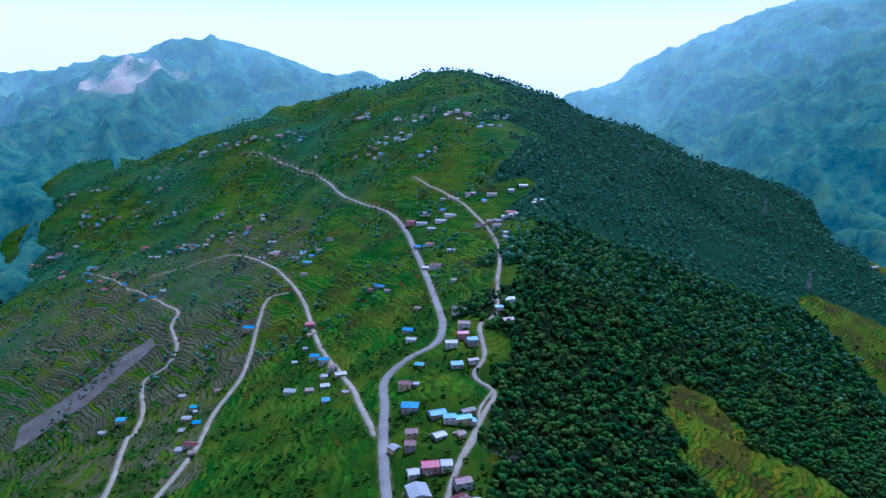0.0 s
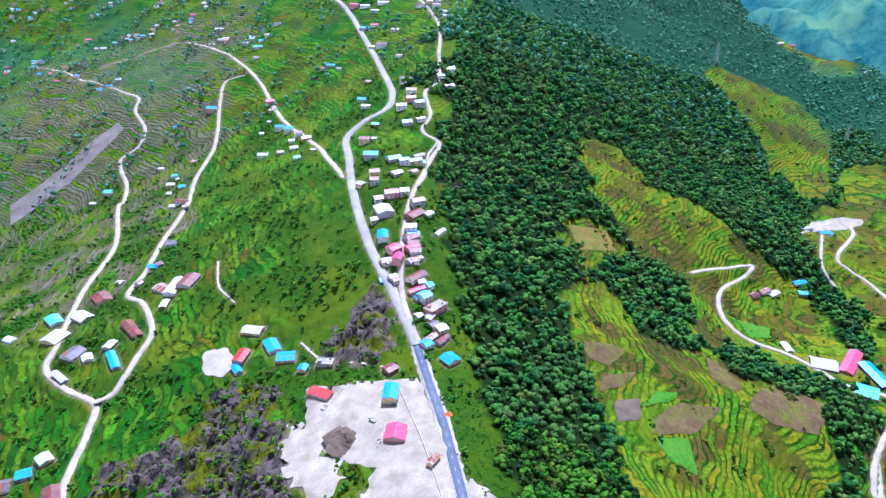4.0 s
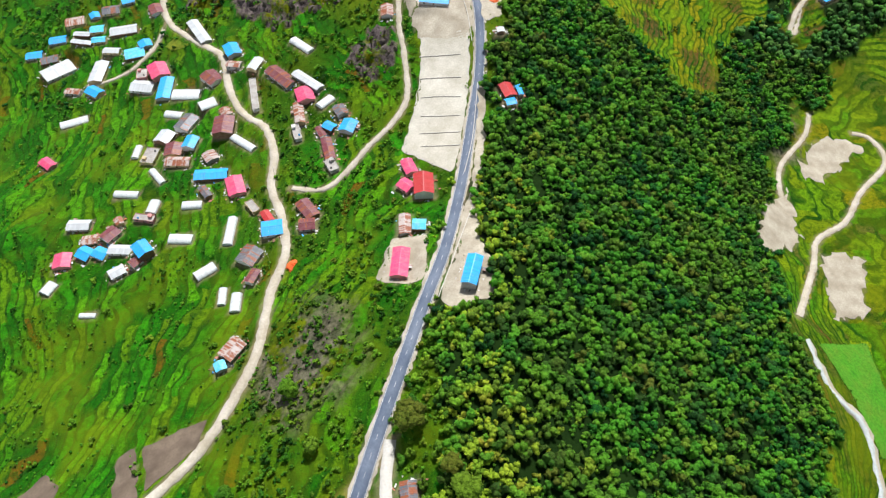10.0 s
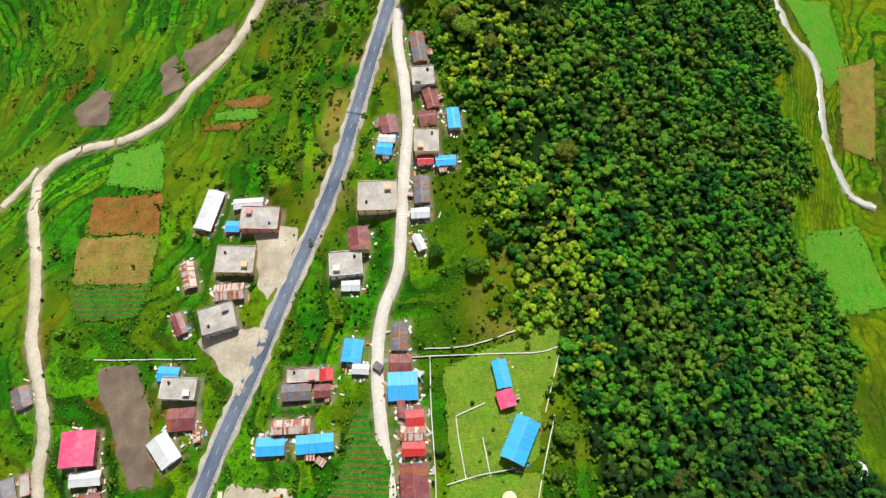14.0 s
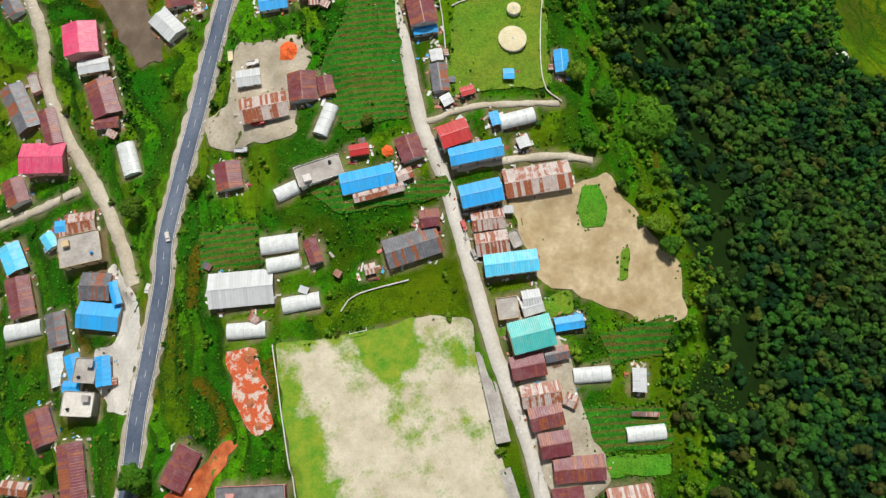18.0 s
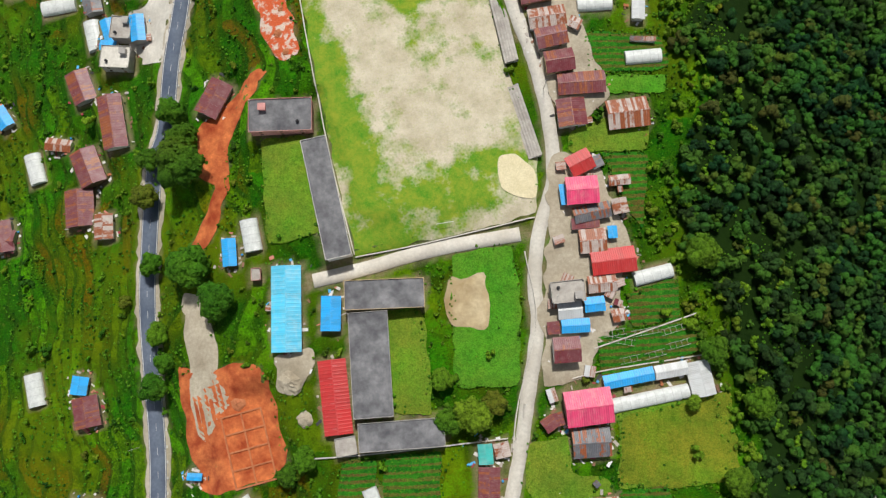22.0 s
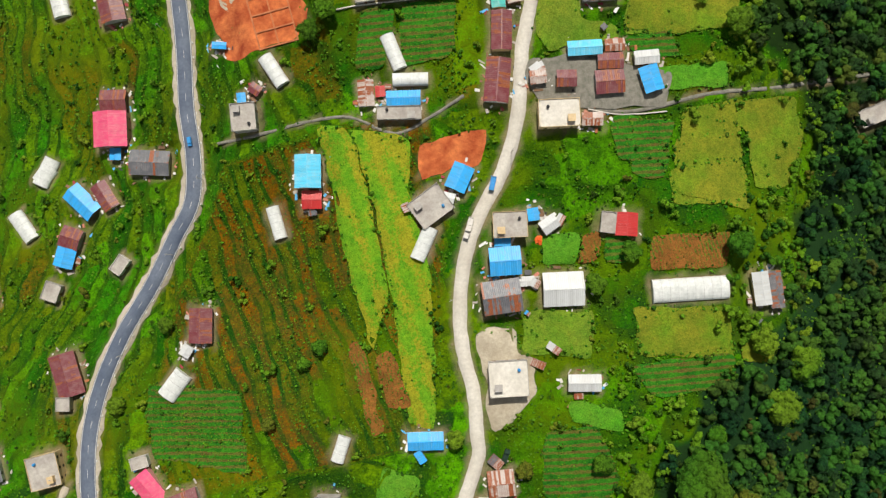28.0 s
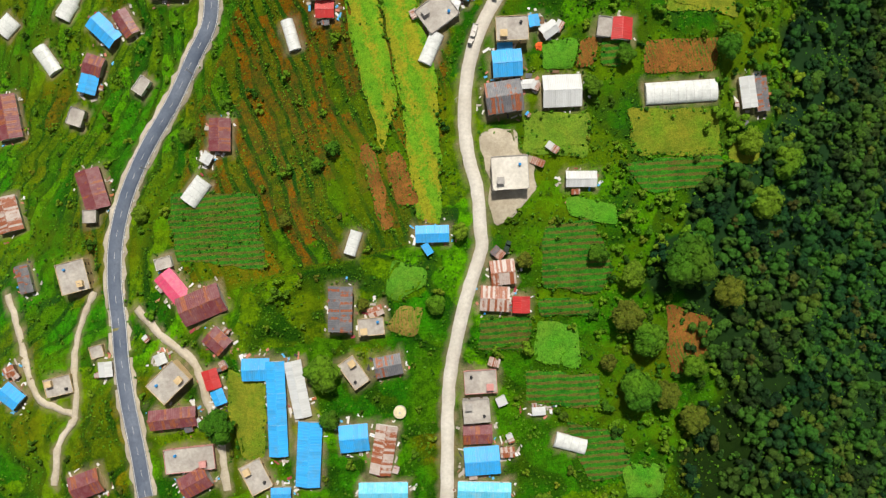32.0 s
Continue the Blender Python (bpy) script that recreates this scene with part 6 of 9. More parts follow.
house(-118.5, -579.7, 1, 4.5, 4.1, "rust", 1)
house(-62.0, -605.9, -4, 7.1, 6.6, "white", 1)
block(-71.4, -607.2, 85, 8.3, 8.1, "slab", 1)
house(-251.1, -490.2, -12, 19.6, 14.0, "pink", 2)
house(-268.4, -499.6, -78, 12.6, 10.0, "maroon", 1)
house(-259.6, -462.3, -74, 24.3, 10.7, "dark", 1)
block(-250.4, -453.7, -81, 10.0, 4.4, "slab", 1)
house(-246.2, -476.1, -83, 17.9, 7.7, "maroon", 1)
house(-254.7, -414.4, -71, 10.2, 7.9, "dark", 1)
house(-223.8, -442.4, 88, 15.8, 15.3, "pink", 2)
house(-220.6, -455.3, -2, 14.0, 6.5, "white", 1)
house(-219.0, -471.1, -82, 18.1, 12.2, "maroon", 1)
house(-219.0, -483.2, -7, 10.6, 5.1, "maroon", 1)
tunnel(-212, -502, -84, 15.3, 7.9)
house(-248.1, -522.2, -6, 6.1, 5.4, "blue", 1)
house(-238.0, -523.7, -4, 12.5, 8.9, "rust", 1)
block(-238.1, -536.7, 0, 17.9, 13.7, "slab", 2)
house(-254.0, -527.4, -68, 7.5, 5.8, "cyan", 1)
house(-182.9, -414.4, -10, 9.9, 6.8, "blue", 1)
block(-176.8, -422.5, -9, 16.2, 10.0, "slab", 2)
house(-175.8, -436.1, -2, 12.2, 10.1, "maroon", 1)
house(-183.3, -448.7, -58, 14.0, 9.8, "white", 1)
house(-168.9, -444.4, -87, 5.6, 3.0, "rust", 1)
house(-167.3, -526.3, 89, 12.0, 10.6, "maroon", 1)
house(-151.4, -486.5, -4, 10.2, 7.3, "white", 1)
house(-146.9, -502.9, -1, 19.6, 11.1, "rust", 1)
house(-129.6, -498.7, 84, 13.0, 11.7, "maroon", 1)
house(-120.1, -501.3, -90, 8.5, 6.5, "maroon", 1)
tunnel(-123, -516, 58, 13.6, 6.3)
house(-135.0, -453.9, -4, 12.4, 7.7, "blue", 1)
house(-115.3, -455.7, -2, 16.0, 7.7, "blue", 1)
house(-125.6, -447.0, -4, 16.7, 6.1, "rust", 1)
block(-119.3, -425.4, -3, 14.4, 6.3, "slab", 1)
house(-109.0, -426.5, 89, 5.7, 5.5, "red", 1)
house(-122.5, -432.5, -3, 13.0, 7.4, "dark", 1)
house(-111.2, -433.5, -3, 7.2, 5.7, "maroon", 1)
house(-96.6, -418.0, 77, 10.8, 8.7, "blue", 1)
house(-93.6, -426.8, -10, 7.6, 4.5, "white", 1)
house(-75.3, -414.3, 82, 13.0, 7.0, "dark", 1)
house(-76.1, -426.5, -7, 10.0, 7.9, "maroon", 1)
house(-76.0, -436.7, -4, 13.0, 12.3, "blue", 1)
house(-77.5, -446.4, 88, 7.7, 3.2, "maroon", 1)
house(-72.3, -450.9, -2, 8.1, 7.0, "red", 1)
house(-73.8, -457.0, -6, 10.2, 5.9, "rust", 1)
house(-74.0, -463.5, -5, 9.6, 5.8, "red", 1)
house(-75.1, -478.5, 88, 17.6, 11.2, "maroon", 2)
house(-75.3, -488.3, -3, 10.2, 3.5, "blue", 1)
house(-73.5, -500.3, 87, 5.3, 5.1, "white", 1)
house(-74.7, -510.9, 84, 12.4, 6.8, "dark", 1)
house(-74.2, -520.9, 17, 4.7, 4.6, "white", 1)
house(-65.5, -519.9, 4, 5.9, 3.7, "red", 1)
house(-33.3, -437.0, -85, 12.5, 6.3, "blue", 1)
house(-33.1, -447.9, -80, 7.6, 7.2, "pink", 1)
house(-30.0, -465.4, 59, 18.8, 10.4, "blue", 2)
house(-24.3, -513.9, 79, 10.2, 5.8, "blue", 1)
house(-47.7, -516.5, -12, 4.6, 4.3, "blue", 1)
house(-75.0, -536.8, 7, 12.1, 9.5, "red", 2)
house(-68.6, -546.0, -1, 21.2, 7.4, "blue", 2)
house(-57.8, -533.9, -87, 5.9, 3.6, "blue", 1)
tunnel(-49, -535, 1, 14.3, 6.3)
house(-48.8, -544.9, -83, 4.8, 4.8, "white", 1)
house(-93.0, -537.5, -83, 10.3, 9.4, "maroon", 1)
block(-129.6, -537.7, 6, 18.3, 8.7, "slab", 1)
house(-112.5, -533.6, -3, 7.7, 4.5, "red", 1)
house(-111.7, -546.1, -0, 21.4, 8.7, "blue", 1)
house(-108.6, -552.5, 2, 20.2, 3.5, "rust", 1)
tunnel(-144, -541, 13, 9.4, 6.1)
house(-97.2, -547.5, 10, 6.6, 4.4, "rust", 1)
house(-70.6, -562.4, 0, 16.5, 9.2, "blue", 2)
house(-47.2, -560.7, -3, 26.6, 11.6, "rust", 1)
house(-70.2, -572.4, -6, 13.0, 8.3, "rust", 1)
house(-71.0, -581.7, -4, 12.9, 9.0, "rust", 1)
block(-62.0, -582.2, -80, 6.7, 4.3, "slab", 1)
house(-66.2, -591.3, -6, 20.5, 8.4, "cyan", 2)
house(-165.2, -331.9, 71, 22.5, 8.8, "white", 1)
house(-144.3, -333.1, -2, 14.9, 5.6, "white", 1)
block(-137.9, -344.1, -8, 18.9, 12.3, "slab", 2)
house(-152.4, -344.6, -8, 7.4, 5.9, "blue", 1)
block(-149.9, -364.6, -8, 18.5, 14.0, "slab", 2)
house(-174.1, -367.4, -80, 14.1, 6.1, "rust", 1)
house(-153.2, -380.1, -1, 13.9, 7.8, "rust", 1)
block(-158.0, -393.3, 11, 16.2, 13.0, "slab", 2)
house(-177.8, -391.8, -68, 11.1, 5.2, "maroon", 1)
house(-70.3, -305.7, -84, 10.6, 8.3, "maroon", 1)
house(-71.8, -313.5, -10, 8.6, 4.5, "white", 1)
house(-73.6, -318.8, -12, 8.0, 7.0, "blue", 1)
block(-79.2, -345.1, -5, 18.6, 15.9, "slab", 2)
house(-89.8, -364.9, 90, 11.9, 9.2, "maroon", 2)
block(-96.8, -376.3, -1, 15.3, 12.2, "slab", 2)
house(-95.5, -386.8, -5, 8.8, 5.1, "white", 1)
block(-50.5, -283.0, 88, 11.7, 11.5, "slab", 2)
house(-47.9, -294.7, -82, 14.2, 6.6, "maroon", 1)
house(-50.6, -305.9, 1, 9.1, 7.8, "maroon", 1)
block(-52.8, -320.2, 84, 13.1, 12.1, "slab", 2)
house(-38.1, -309.1, 89, 12.1, 6.2, "blue", 1)
house(-44.7, -331.1, -3, 9.9, 5.5, "blue", 1)
house(-54.4, -329.2, -3, 8.3, 5.0, "red", 1)
house(-57.9, -344.7, 87, 14.5, 7.5, "dark", 1)
house(-59.8, -356.8, -3, 9.1, 5.3, "white", 1)
house(-61.9, -371.6, -72, 8.5, 4.2, "white", 1)
house(-50.7, -262.5, -88, 19.5, 7.5, "dark", 1)
house(-30.7, -58.3, 88, 17.7, 12.6, "red", 2)
house(-41.8, -54.1, -45, 10.1, 9.3, "pink", 1)
house(-38.9, -37.3, -74, 13.3, 8.3, "pink", 1)
house(-44.3, -89.8, 88, 15.6, 7.2, "rust", 1)
house(-35.7, -92.6, -7, 8.4, 8.1, "cyan", 1)
house(-48.5, -121.8, 82, 20.7, 10.2, "pink", 1)
house(-10.2, -144.3, 72, 19.7, 8.6, "blue", 2)
house(33.3, 16.9, -77, 14.5, 8.9, "red", 1)
house(33.7, 5.1, 12, 7.6, 6.8, "blue", 1)
house(41.3, 16.2, -83, 11.2, 3.7, "blue", 1)
house(-13.5, 128.8, -10, 24.6, 10.7, "pink", 1)
house(-9.9, 112.7, -13, 23.0, 9.8, "blue", 1)
house(-28.7, 132.5, -86, 14.4, 5.9, "red", 1)
house(-46.5, 118.3, 88, 15.2, 9.6, "rust", 1)
house(35.4, 72.5, -87, 5.8, 5.7, "white", 1)
house(-213.7, 185.8, -62, 36.7, 10.0, "white", 1)
house(-178.2, 142.0, -68, 16.2, 12.4, "blue", 1)
house(-175.3, 123.6, -12, 12.2, 7.7, "rust", 1)
tunnel(-116, 116, -48, 23.0, 7.9)
house(-132.7, 89.3, -49, 29.1, 11.8, "maroon", 1)
house(-111.1, 77.6, -46, 29.5, 7.6, "white", 1)
house(-113.1, 63.3, -76, 15.7, 13.2, "pink", 1)
tunnel(-97, 51, 46, 13.7, 7.8)
house(-117.1, 45.6, -83, 22.7, 7.4, "rust", 1)
block(-118.2, 25.7, -78, 16.3, 5.5, "slab", 1)
house(-85.3, 36.3, -67, 11.3, 8.8, "dark", 1)
house(-93.6, 23.0, -37, 9.3, 7.8, "blue", 1)
house(-79.6, 18.2, 68, 12.8, 11.1, "blue", 1)
house(-100.0, 19.2, -67, 11.2, 5.2, "maroon", 1)
house(-94.3, 1.0, -80, 22.1, 7.5, "maroon", 1)
block(-91.7, -16.2, -66, 11.9, 7.0, "slab", 1)
house(-155.6, 113.4, 69, 15.4, 8.5, "white", 1)
block(-154.9, 81.3, -81, 37.4, 5.2, "slab", 1)
house(-177.1, 53.2, 89, 19.8, 15.5, "maroon", 2)
house(-177.9, 70.4, -66, 9.7, 7.6, "rust", 1)
tunnel(-160, 32, -42, 22.9, 6.7)
tunnel(-195, 88, 26, 13.3, 11.8)
house(-194.1, 117.1, -50, 16.9, 13.8, "maroon", 1)
house(-248.4, 152.9, -67, 20.0, 16.1, "pink", 1)
house(-238.3, 126.9, -90, 28.2, 11.6, "blue", 1)
house(-261.2, 139.6, -12, 20.5, 14.3, "white", 1)
tunnel(-217, 111, -5, 22.8, 12.5)
tunnel(-225, 90, -14, 14.7, 7.5)
block(-264.0, 154.6, -84, 12.0, 9.0, "slab", 1)
house(-211.0, 72.6, 65, 17.8, 13.1, "dark", 1)
house(-204.6, 48.9, 76, 13.0, 10.3, "blue", 1)
house(-228.6, 64.0, 68, 13.4, 13.1, "white", 1)
house(-218.0, 45.8, 88, 14.1, 13.6, "maroon", 1)
block(-237.8, 46.7, 78, 16.7, 10.8, "slab", 1)
house(-212.5, 31.3, -6, 19.0, 9.5, "rust", 1)
house(-185.6, 26.6, -59, 10.5, 10.1, "rust", 1)
tunnel(-252, 58, 84, 13.5, 5.9)
tunnel(-228, 22, -54, 18.1, 5.3)
house(-182.6, 6.9, -0, 24.2, 10.2, "blue", 1)
house(-162.1, -11.1, -74, 18.3, 12.1, "pink", 1)
block(-147.3, -35.7, -57, 12.0, 5.5, "slab", 1)
tunnel(-194, -18, -1, 13.9, 7.3)
house(-185.2, -9.6, -57, 12.7, 5.8, "dark", 1)
house(-107.8, -51.0, -58, 17.4, 9.6, "maroon", 1)
house(-107.5, -64.9, 3, 10.8, 9.7, "maroon", 1)
house(-130.9, -62.3, 6, 13.9, 12.7, "blue", 1)
house(-135.3, -50.4, -61, 10.5, 6.1, "red", 1)
house(-145.1, -80.3, 61, 14.0, 13.1, "dark", 1)
house(-141.4, -98.5, 67, 10.9, 6.2, "maroon", 1)
tunnel(-162, -52, 86, 23.8, 6.7)
tunnel(-198, -48, -7, 16.2, 8.3)
tunnel(-176, -82, 35, 14.2, 8.2)
tunnel(-161, -107, -90, 12.5, 5.3)
tunnel(-151, -115, 89, 13.4, 6.7)
house(-147.9, -152.0, 53, 14.0, 10.2, "rust", 1)
house(-153.6, -162.5, -66, 6.5, 6.5, "cyan", 1)
house(-289.6, -40.7, -85, 13.1, 12.3, "pink", 1)
house(-272.1, -39.0, -31, 11.4, 11.0, "blue", 1)
house(-259.8, -41.7, -28, 11.1, 9.5, "blue", 1)
house(-243.6, -43.4, -7, 18.2, 8.2, "white", 1)
house(-225.5, -50.4, -53, 13.3, 11.1, "blue", 2)
house(-229.8, -58.4, 46, 8.3, 7.7, "maroon", 1)
house(-242.9, -62.8, 32, 11.0, 8.7, "white", 1)
house(-284.3, -9.5, -3, 16.7, 9.7, "white", 1)
house(-270.7, -27.1, 6, 12.4, 8.5, "rust", 1)
house(-255.5, -26.7, 51, 12.6, 10.7, "maroon", 1)
house(-250.9, -16.0, -61, 7.4, 5.9, "rust", 1)
tunnel(-226, -9, 80, 12.0, 8.1)
block(-229.9, -19.9, -13, 15.2, 5.7, "slab", 1)
tunnel(-250, 10, -8, 18.3, 6.7)
house(-340.5, 82.5, -42, 14.1, 9.2, "pink", 1)
tunnel(-296, -61, 62, 10.1, 8.9)
tunnel(-259, -92, -5, 11.0, 4.1)
tunnel(-328, 130, 19, 23.2, 9.7)
house(-315.6, 187.4, 87, 29.6, 12.8, "white", 1)
house(-365.0, 213.2, 37, 29.2, 20.0, "white", 1)
house(-314.3, 160.7, -36, 15.1, 11.4, "blue", 1)
house(-339.7, 174.2, -11, 15.0, 7.6, "rust", 1)
house(-305.8, 209.4, -7, 15.7, 8.2, "white", 1)
house(-278.6, 192.2, 14, 17.7, 15.0, "cyan", 1)
house(-270.5, 202.5, -65, 11.8, 11.5, "blue", 1)
house(-265.1, 244.8, -67, 16.3, 11.7, "maroon", 1)
house(-296.9, 232.3, 10, 24.8, 13.4, "white", 1)
house(-329.3, 251.1, 6, 13.1, 11.3, "cyan", 1)
house(-324.2, 233.8, 5, 13.0, 9.3, "cyan", 1)
house(-317.2, 271.1, 7, 16.8, 13.8, "dark", 1)
house(-300.0, 276.5, 19, 12.0, 10.5, "blue", 1)
house(-287.2, 285.5, -49, 12.6, 11.0, "white", 1)
house(-336.4, 273.8, -66, 10.5, 9.2, "blue", 1)
house(-359.2, 276.8, 13, 18.3, 14.3, "rust", 1)
house(-374.1, 257.0, 11, 16.4, 11.7, "blue", 1)
house(-399.2, 248.8, 9, 15.9, 11.3, "blue", 1)
house(-344.8, 249.9, -9, 16.7, 6.6, "white", 1)
house(-378.7, 233.6, 16, 16.2, 11.7, "dark", 1)
house(-343.0, 238.3, -15, 22.1, 6.1, "white", 1)
house(428.8, 401.2, -24, 26.1, 20.0, "white", 1)
house(462.5, 405.3, 45, 48.0, 13.7, "pink", 1)
house(471.9, 379.9, 89, 41.3, 14.5, "blue", 1)
house(441.5, 350.4, -37, 20.2, 20.0, "cyan", 1)
house(439.5, 283.3, 26, 38.6, 10.1, "blue", 1)
house(-17.9, 230.7, 82, 16.6, 10.5, "blue", 2)
house(-15.9, 191.9, 79, 14.0, 13.4, "pink", 1)
house(-68.0, 254.2, -29, 17.4, 9.8, "red", 1)
house(26.6, 271.1, -57, 12.2, 12.1, "blue", 1)
house(5.6, 163.7, 52, 10.1, 4.8, "rust", 1)
house(-17.6, 262.1, 39, 9.7, 9.1, "maroon", 1)
house(-111.8, 329.3, -67, 18.3, 11.0, "blue", 1)
house(-98.6, 310.4, 1, 14.7, 12.2, "blue", 1)
house(-131.5, 356.8, -15, 17.2, 11.5, "white", 1)
house(-83.3, 290.3, 73, 7.9, 7.3, "blue", 1)
block(-66.1, 287.9, -12, 13.0, 8.3, "slab", 1)
house(-136.9, 327.8, 74, 17.2, 9.5, "red", 1)
house(-138.5, 313.0, -61, 11.0, 6.7, "blue", 1)
house(-224.7, 466.2, 82, 31.2, 12.2, "white", 1)
house(-211.4, 468.8, 75, 24.1, 15.4, "maroon", 1)
house(-237.8, 469.0, -37, 15.7, 13.3, "rust", 1)
house(-228.2, 438.8, 88, 14.0, 7.4, "white", 1)
house(-253.6, 415.8, -54, 33.0, 9.8, "maroon", 1)
house(-271.2, 404.4, 76, 12.7, 8.7, "white", 1)
house(-260.5, 379.5, -62, 28.3, 7.9, "blue", 1)
house(-307.1, 408.1, 64, 17.9, 16.6, "dark", 1)
house(-290.3, 396.8, -63, 11.4, 9.5, "white", 1)
house(-311.1, 382.0, -45, 21.8, 6.5, "white", 1)
house(-339.3, 446.3, 66, 20.2, 19.5, "white", 1)
house(-321.9, 471.7, -38, 20.0, 15.4, "white", 1)
house(-355.2, 483.2, -50, 20.0, 13.6, "cyan", 1)
house(-309.3, 496.2, -54, 20.0, 16.4, "maroon", 1)
tunnel(-400, 477, -29, 13.0, 9.8)
house(-17.5, 475.0, -75, 20.0, 16.5, "white", 2)
house(11.7, 461.3, 45, 19.5, 13.3, "maroon", 1)
house(-19.3, 431.8, 89, 16.3, 10.1, "blue", 2)
house(-9.8, 408.0, 41, 12.1, 11.1, "pink", 2)
house(6.5, 425.4, 33, 13.9, 11.6, "maroon", 1)
house(6.6, 409.6, 32, 13.6, 9.3, "pink", 1)
house(7.6, 392.2, 37, 15.5, 8.6, "rust", 1)
house(8.0, 371.3, 42, 18.9, 9.2, "maroon", 1)
house(7.4, 355.7, 28, 16.4, 5.8, "pink", 1)
house(12.0, 347.3, 25, 15.9, 5.8, "blue", 1)
block(21.1, 331.5, 43, 19.5, 9.9, "slab", 2)
house(14.8, 295.6, 46, 11.4, 6.3, "rust", 1)
house(23.1, 293.4, 49, 13.3, 6.0, "maroon", 1)
tunnel(34, 439, 52, 14.6, 6.4)
house(-9.3, 503.8, 31, 12.3, 11.7, "rust", 1)
house(-13.8, 394.2, 24, 9.7, 8.5, "rust", 1)
house(-12.1, 374.4, 26, 8.4, 6.4, "white", 1)

for laid_at, laid in enumerate(PATCHES):
    drape(*laid, 0.26 + 0.003 * laid_at)
ground_sheet()


# ---- the far mountains, a plain hazy backdrop ----
def mountain(name, label, x0, x1, y0, y1, side):
    k = Mat(name + "_glowing_haze", 1.0, 0.0, 0.0)
    c = k.mix(k.ramp(k.noise(0.02, 8, 0.75), [(0.38, 0.0), (0.62, 1.0)]), (0.008, 0.05, 0.035), (0.10, 0.22, 0.10))
    c = k.mix(k.ramp(k.noise(0.006, 5, 0.65), [(0.52, 0.0), (0.62, 0.8)]), c, (0.13, 0.22, 0.07))
    c = k.mix(k.math("MULTIPLY", k.attr("scar"), k.ramp(k.noise(0.012, 6, 0.7), [(0.32, 0.0), (0.46, 1.0)])), c, (0.62, 0.44, 0.33))
    # haze is put into the emission, paler and stronger with distance
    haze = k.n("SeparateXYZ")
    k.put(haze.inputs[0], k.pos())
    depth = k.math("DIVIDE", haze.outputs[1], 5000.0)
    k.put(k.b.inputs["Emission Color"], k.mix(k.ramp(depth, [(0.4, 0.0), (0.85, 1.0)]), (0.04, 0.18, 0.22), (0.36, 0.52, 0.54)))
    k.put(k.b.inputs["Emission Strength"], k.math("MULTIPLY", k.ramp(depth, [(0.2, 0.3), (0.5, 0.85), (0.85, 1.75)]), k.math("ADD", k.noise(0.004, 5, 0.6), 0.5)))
    k.colour(c)
    xs, ys = np.meshgrid(np.linspace(x0, x1, 190), np.linspace(y0, y1, 170))
    spur = np.abs(wave(xs + 0.25 * ys, 0.35 * ys, 330, 5)) - 0.35
    fold = np.abs(wave(xs, ys, 210, 6)) - 0.35
    if side > 0:
        crest = np.interp(xs, [300, 598, 723, 973, 1060, 1397, 1698, 2002, 2400, 3300], [250, 330, 380, 450, 540, 690, 812, 877, 980, 1200])
        z = crest - (0.24 + 0.00004 * (xs - 600)) * soft(4000 - ys, 150) - 0.6 * soft(ys - 4000, 200) + 110
    else:
        crest = np.interp(xs, [-3500, -2223, -1853, -1563, -1276, -1107, -941, -663, -579, -380, -211, 300], [470, 497, 515, 590, 655, 672, 626, 530, 492, 508, 450, 250])
        z = crest - 0.38 * soft(3600 - ys, 150) - 0.5 * soft(ys - 3600, 150) + 65
    below = np.clip((4000 if side > 0 else 3600) / 300 - ys / 300, 0, 1)
    z = z + 8 * wave(xs, ys, 190, 4) + 5 * wave(xs, ys, 70, 14) - below * (85 * spur + 45 * fold)
    scar = np.zeros_like(xs)
    if side < 0:
        scar = np.maximum(np.maximum(blob(xs, ys, -1350, 3080, 45, 230, 8, 0.5), blob(xs, ys, -1290, 2830, 75, 110, 10, 0.6)), np.maximum(blob(xs, ys, -1210, 2960, 40, 130, -35, 0.6), blob(xs, ys, -1420, 2870, 45, 90, 35, 0.6)))
    me = bpy.data.meshes.new(name)
    idx = np.arange(xs.size).reshape(xs.shape)
    quads = np.stack([idx[:-1, :-1], idx[:-1, 1:], idx[1:, 1:], idx[1:, :-1]], -1).reshape(-1, 4)
    me.from_pydata(np.stack([xs, ys, z], -1).reshape(-1, 3).tolist(), [], quads.tolist())
    me.polygons.foreach_set("use_smooth", [True] * len(me.polygons))
    me.attributes.new("scar", "FLOAT", "POINT").data.foreach_set("value", scar.astype(np.float32).ravel())
    me.materials.append(k.m)
    me.update()
    return tagged(new(name, me), label, "mountain", kind="structure")


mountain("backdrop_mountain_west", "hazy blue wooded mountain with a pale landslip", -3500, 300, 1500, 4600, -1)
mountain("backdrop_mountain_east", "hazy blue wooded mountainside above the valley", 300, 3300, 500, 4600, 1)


# ---- trees and shrubs ----
PHI = (1 + 5**0.5) / 2
ICO = np.array([(-1, PHI, 0), (1, PHI, 0), (-1, -PHI, 0), (1, -PHI, 0), (0, -1, PHI), (0, 1, PHI), (0, -1, -PHI), (0, 1, -PHI), (PHI, 0, -1), (PHI, 0, 1), (-PHI, 0, -1), (-PHI, 0, 1)]) / math.hypot(1, PHI)
ICO_FACES = [(a, b, c) for a in range(12) for b in range(a + 1, 12) for c in range(b + 1, 12)
             if all(np.linalg.norm(ICO[p] - ICO[q]) < 1.2 for p, q in ((a, b), (b, c), (a, c)))]
ICO_FACES = [f if np.dot(np.cross(ICO[f[1]] - ICO[f[0]], ICO[f[2]] - ICO[f[0]]), ICO[f[0]]) > 0 else f[::-1] for f in ICO_FACES]


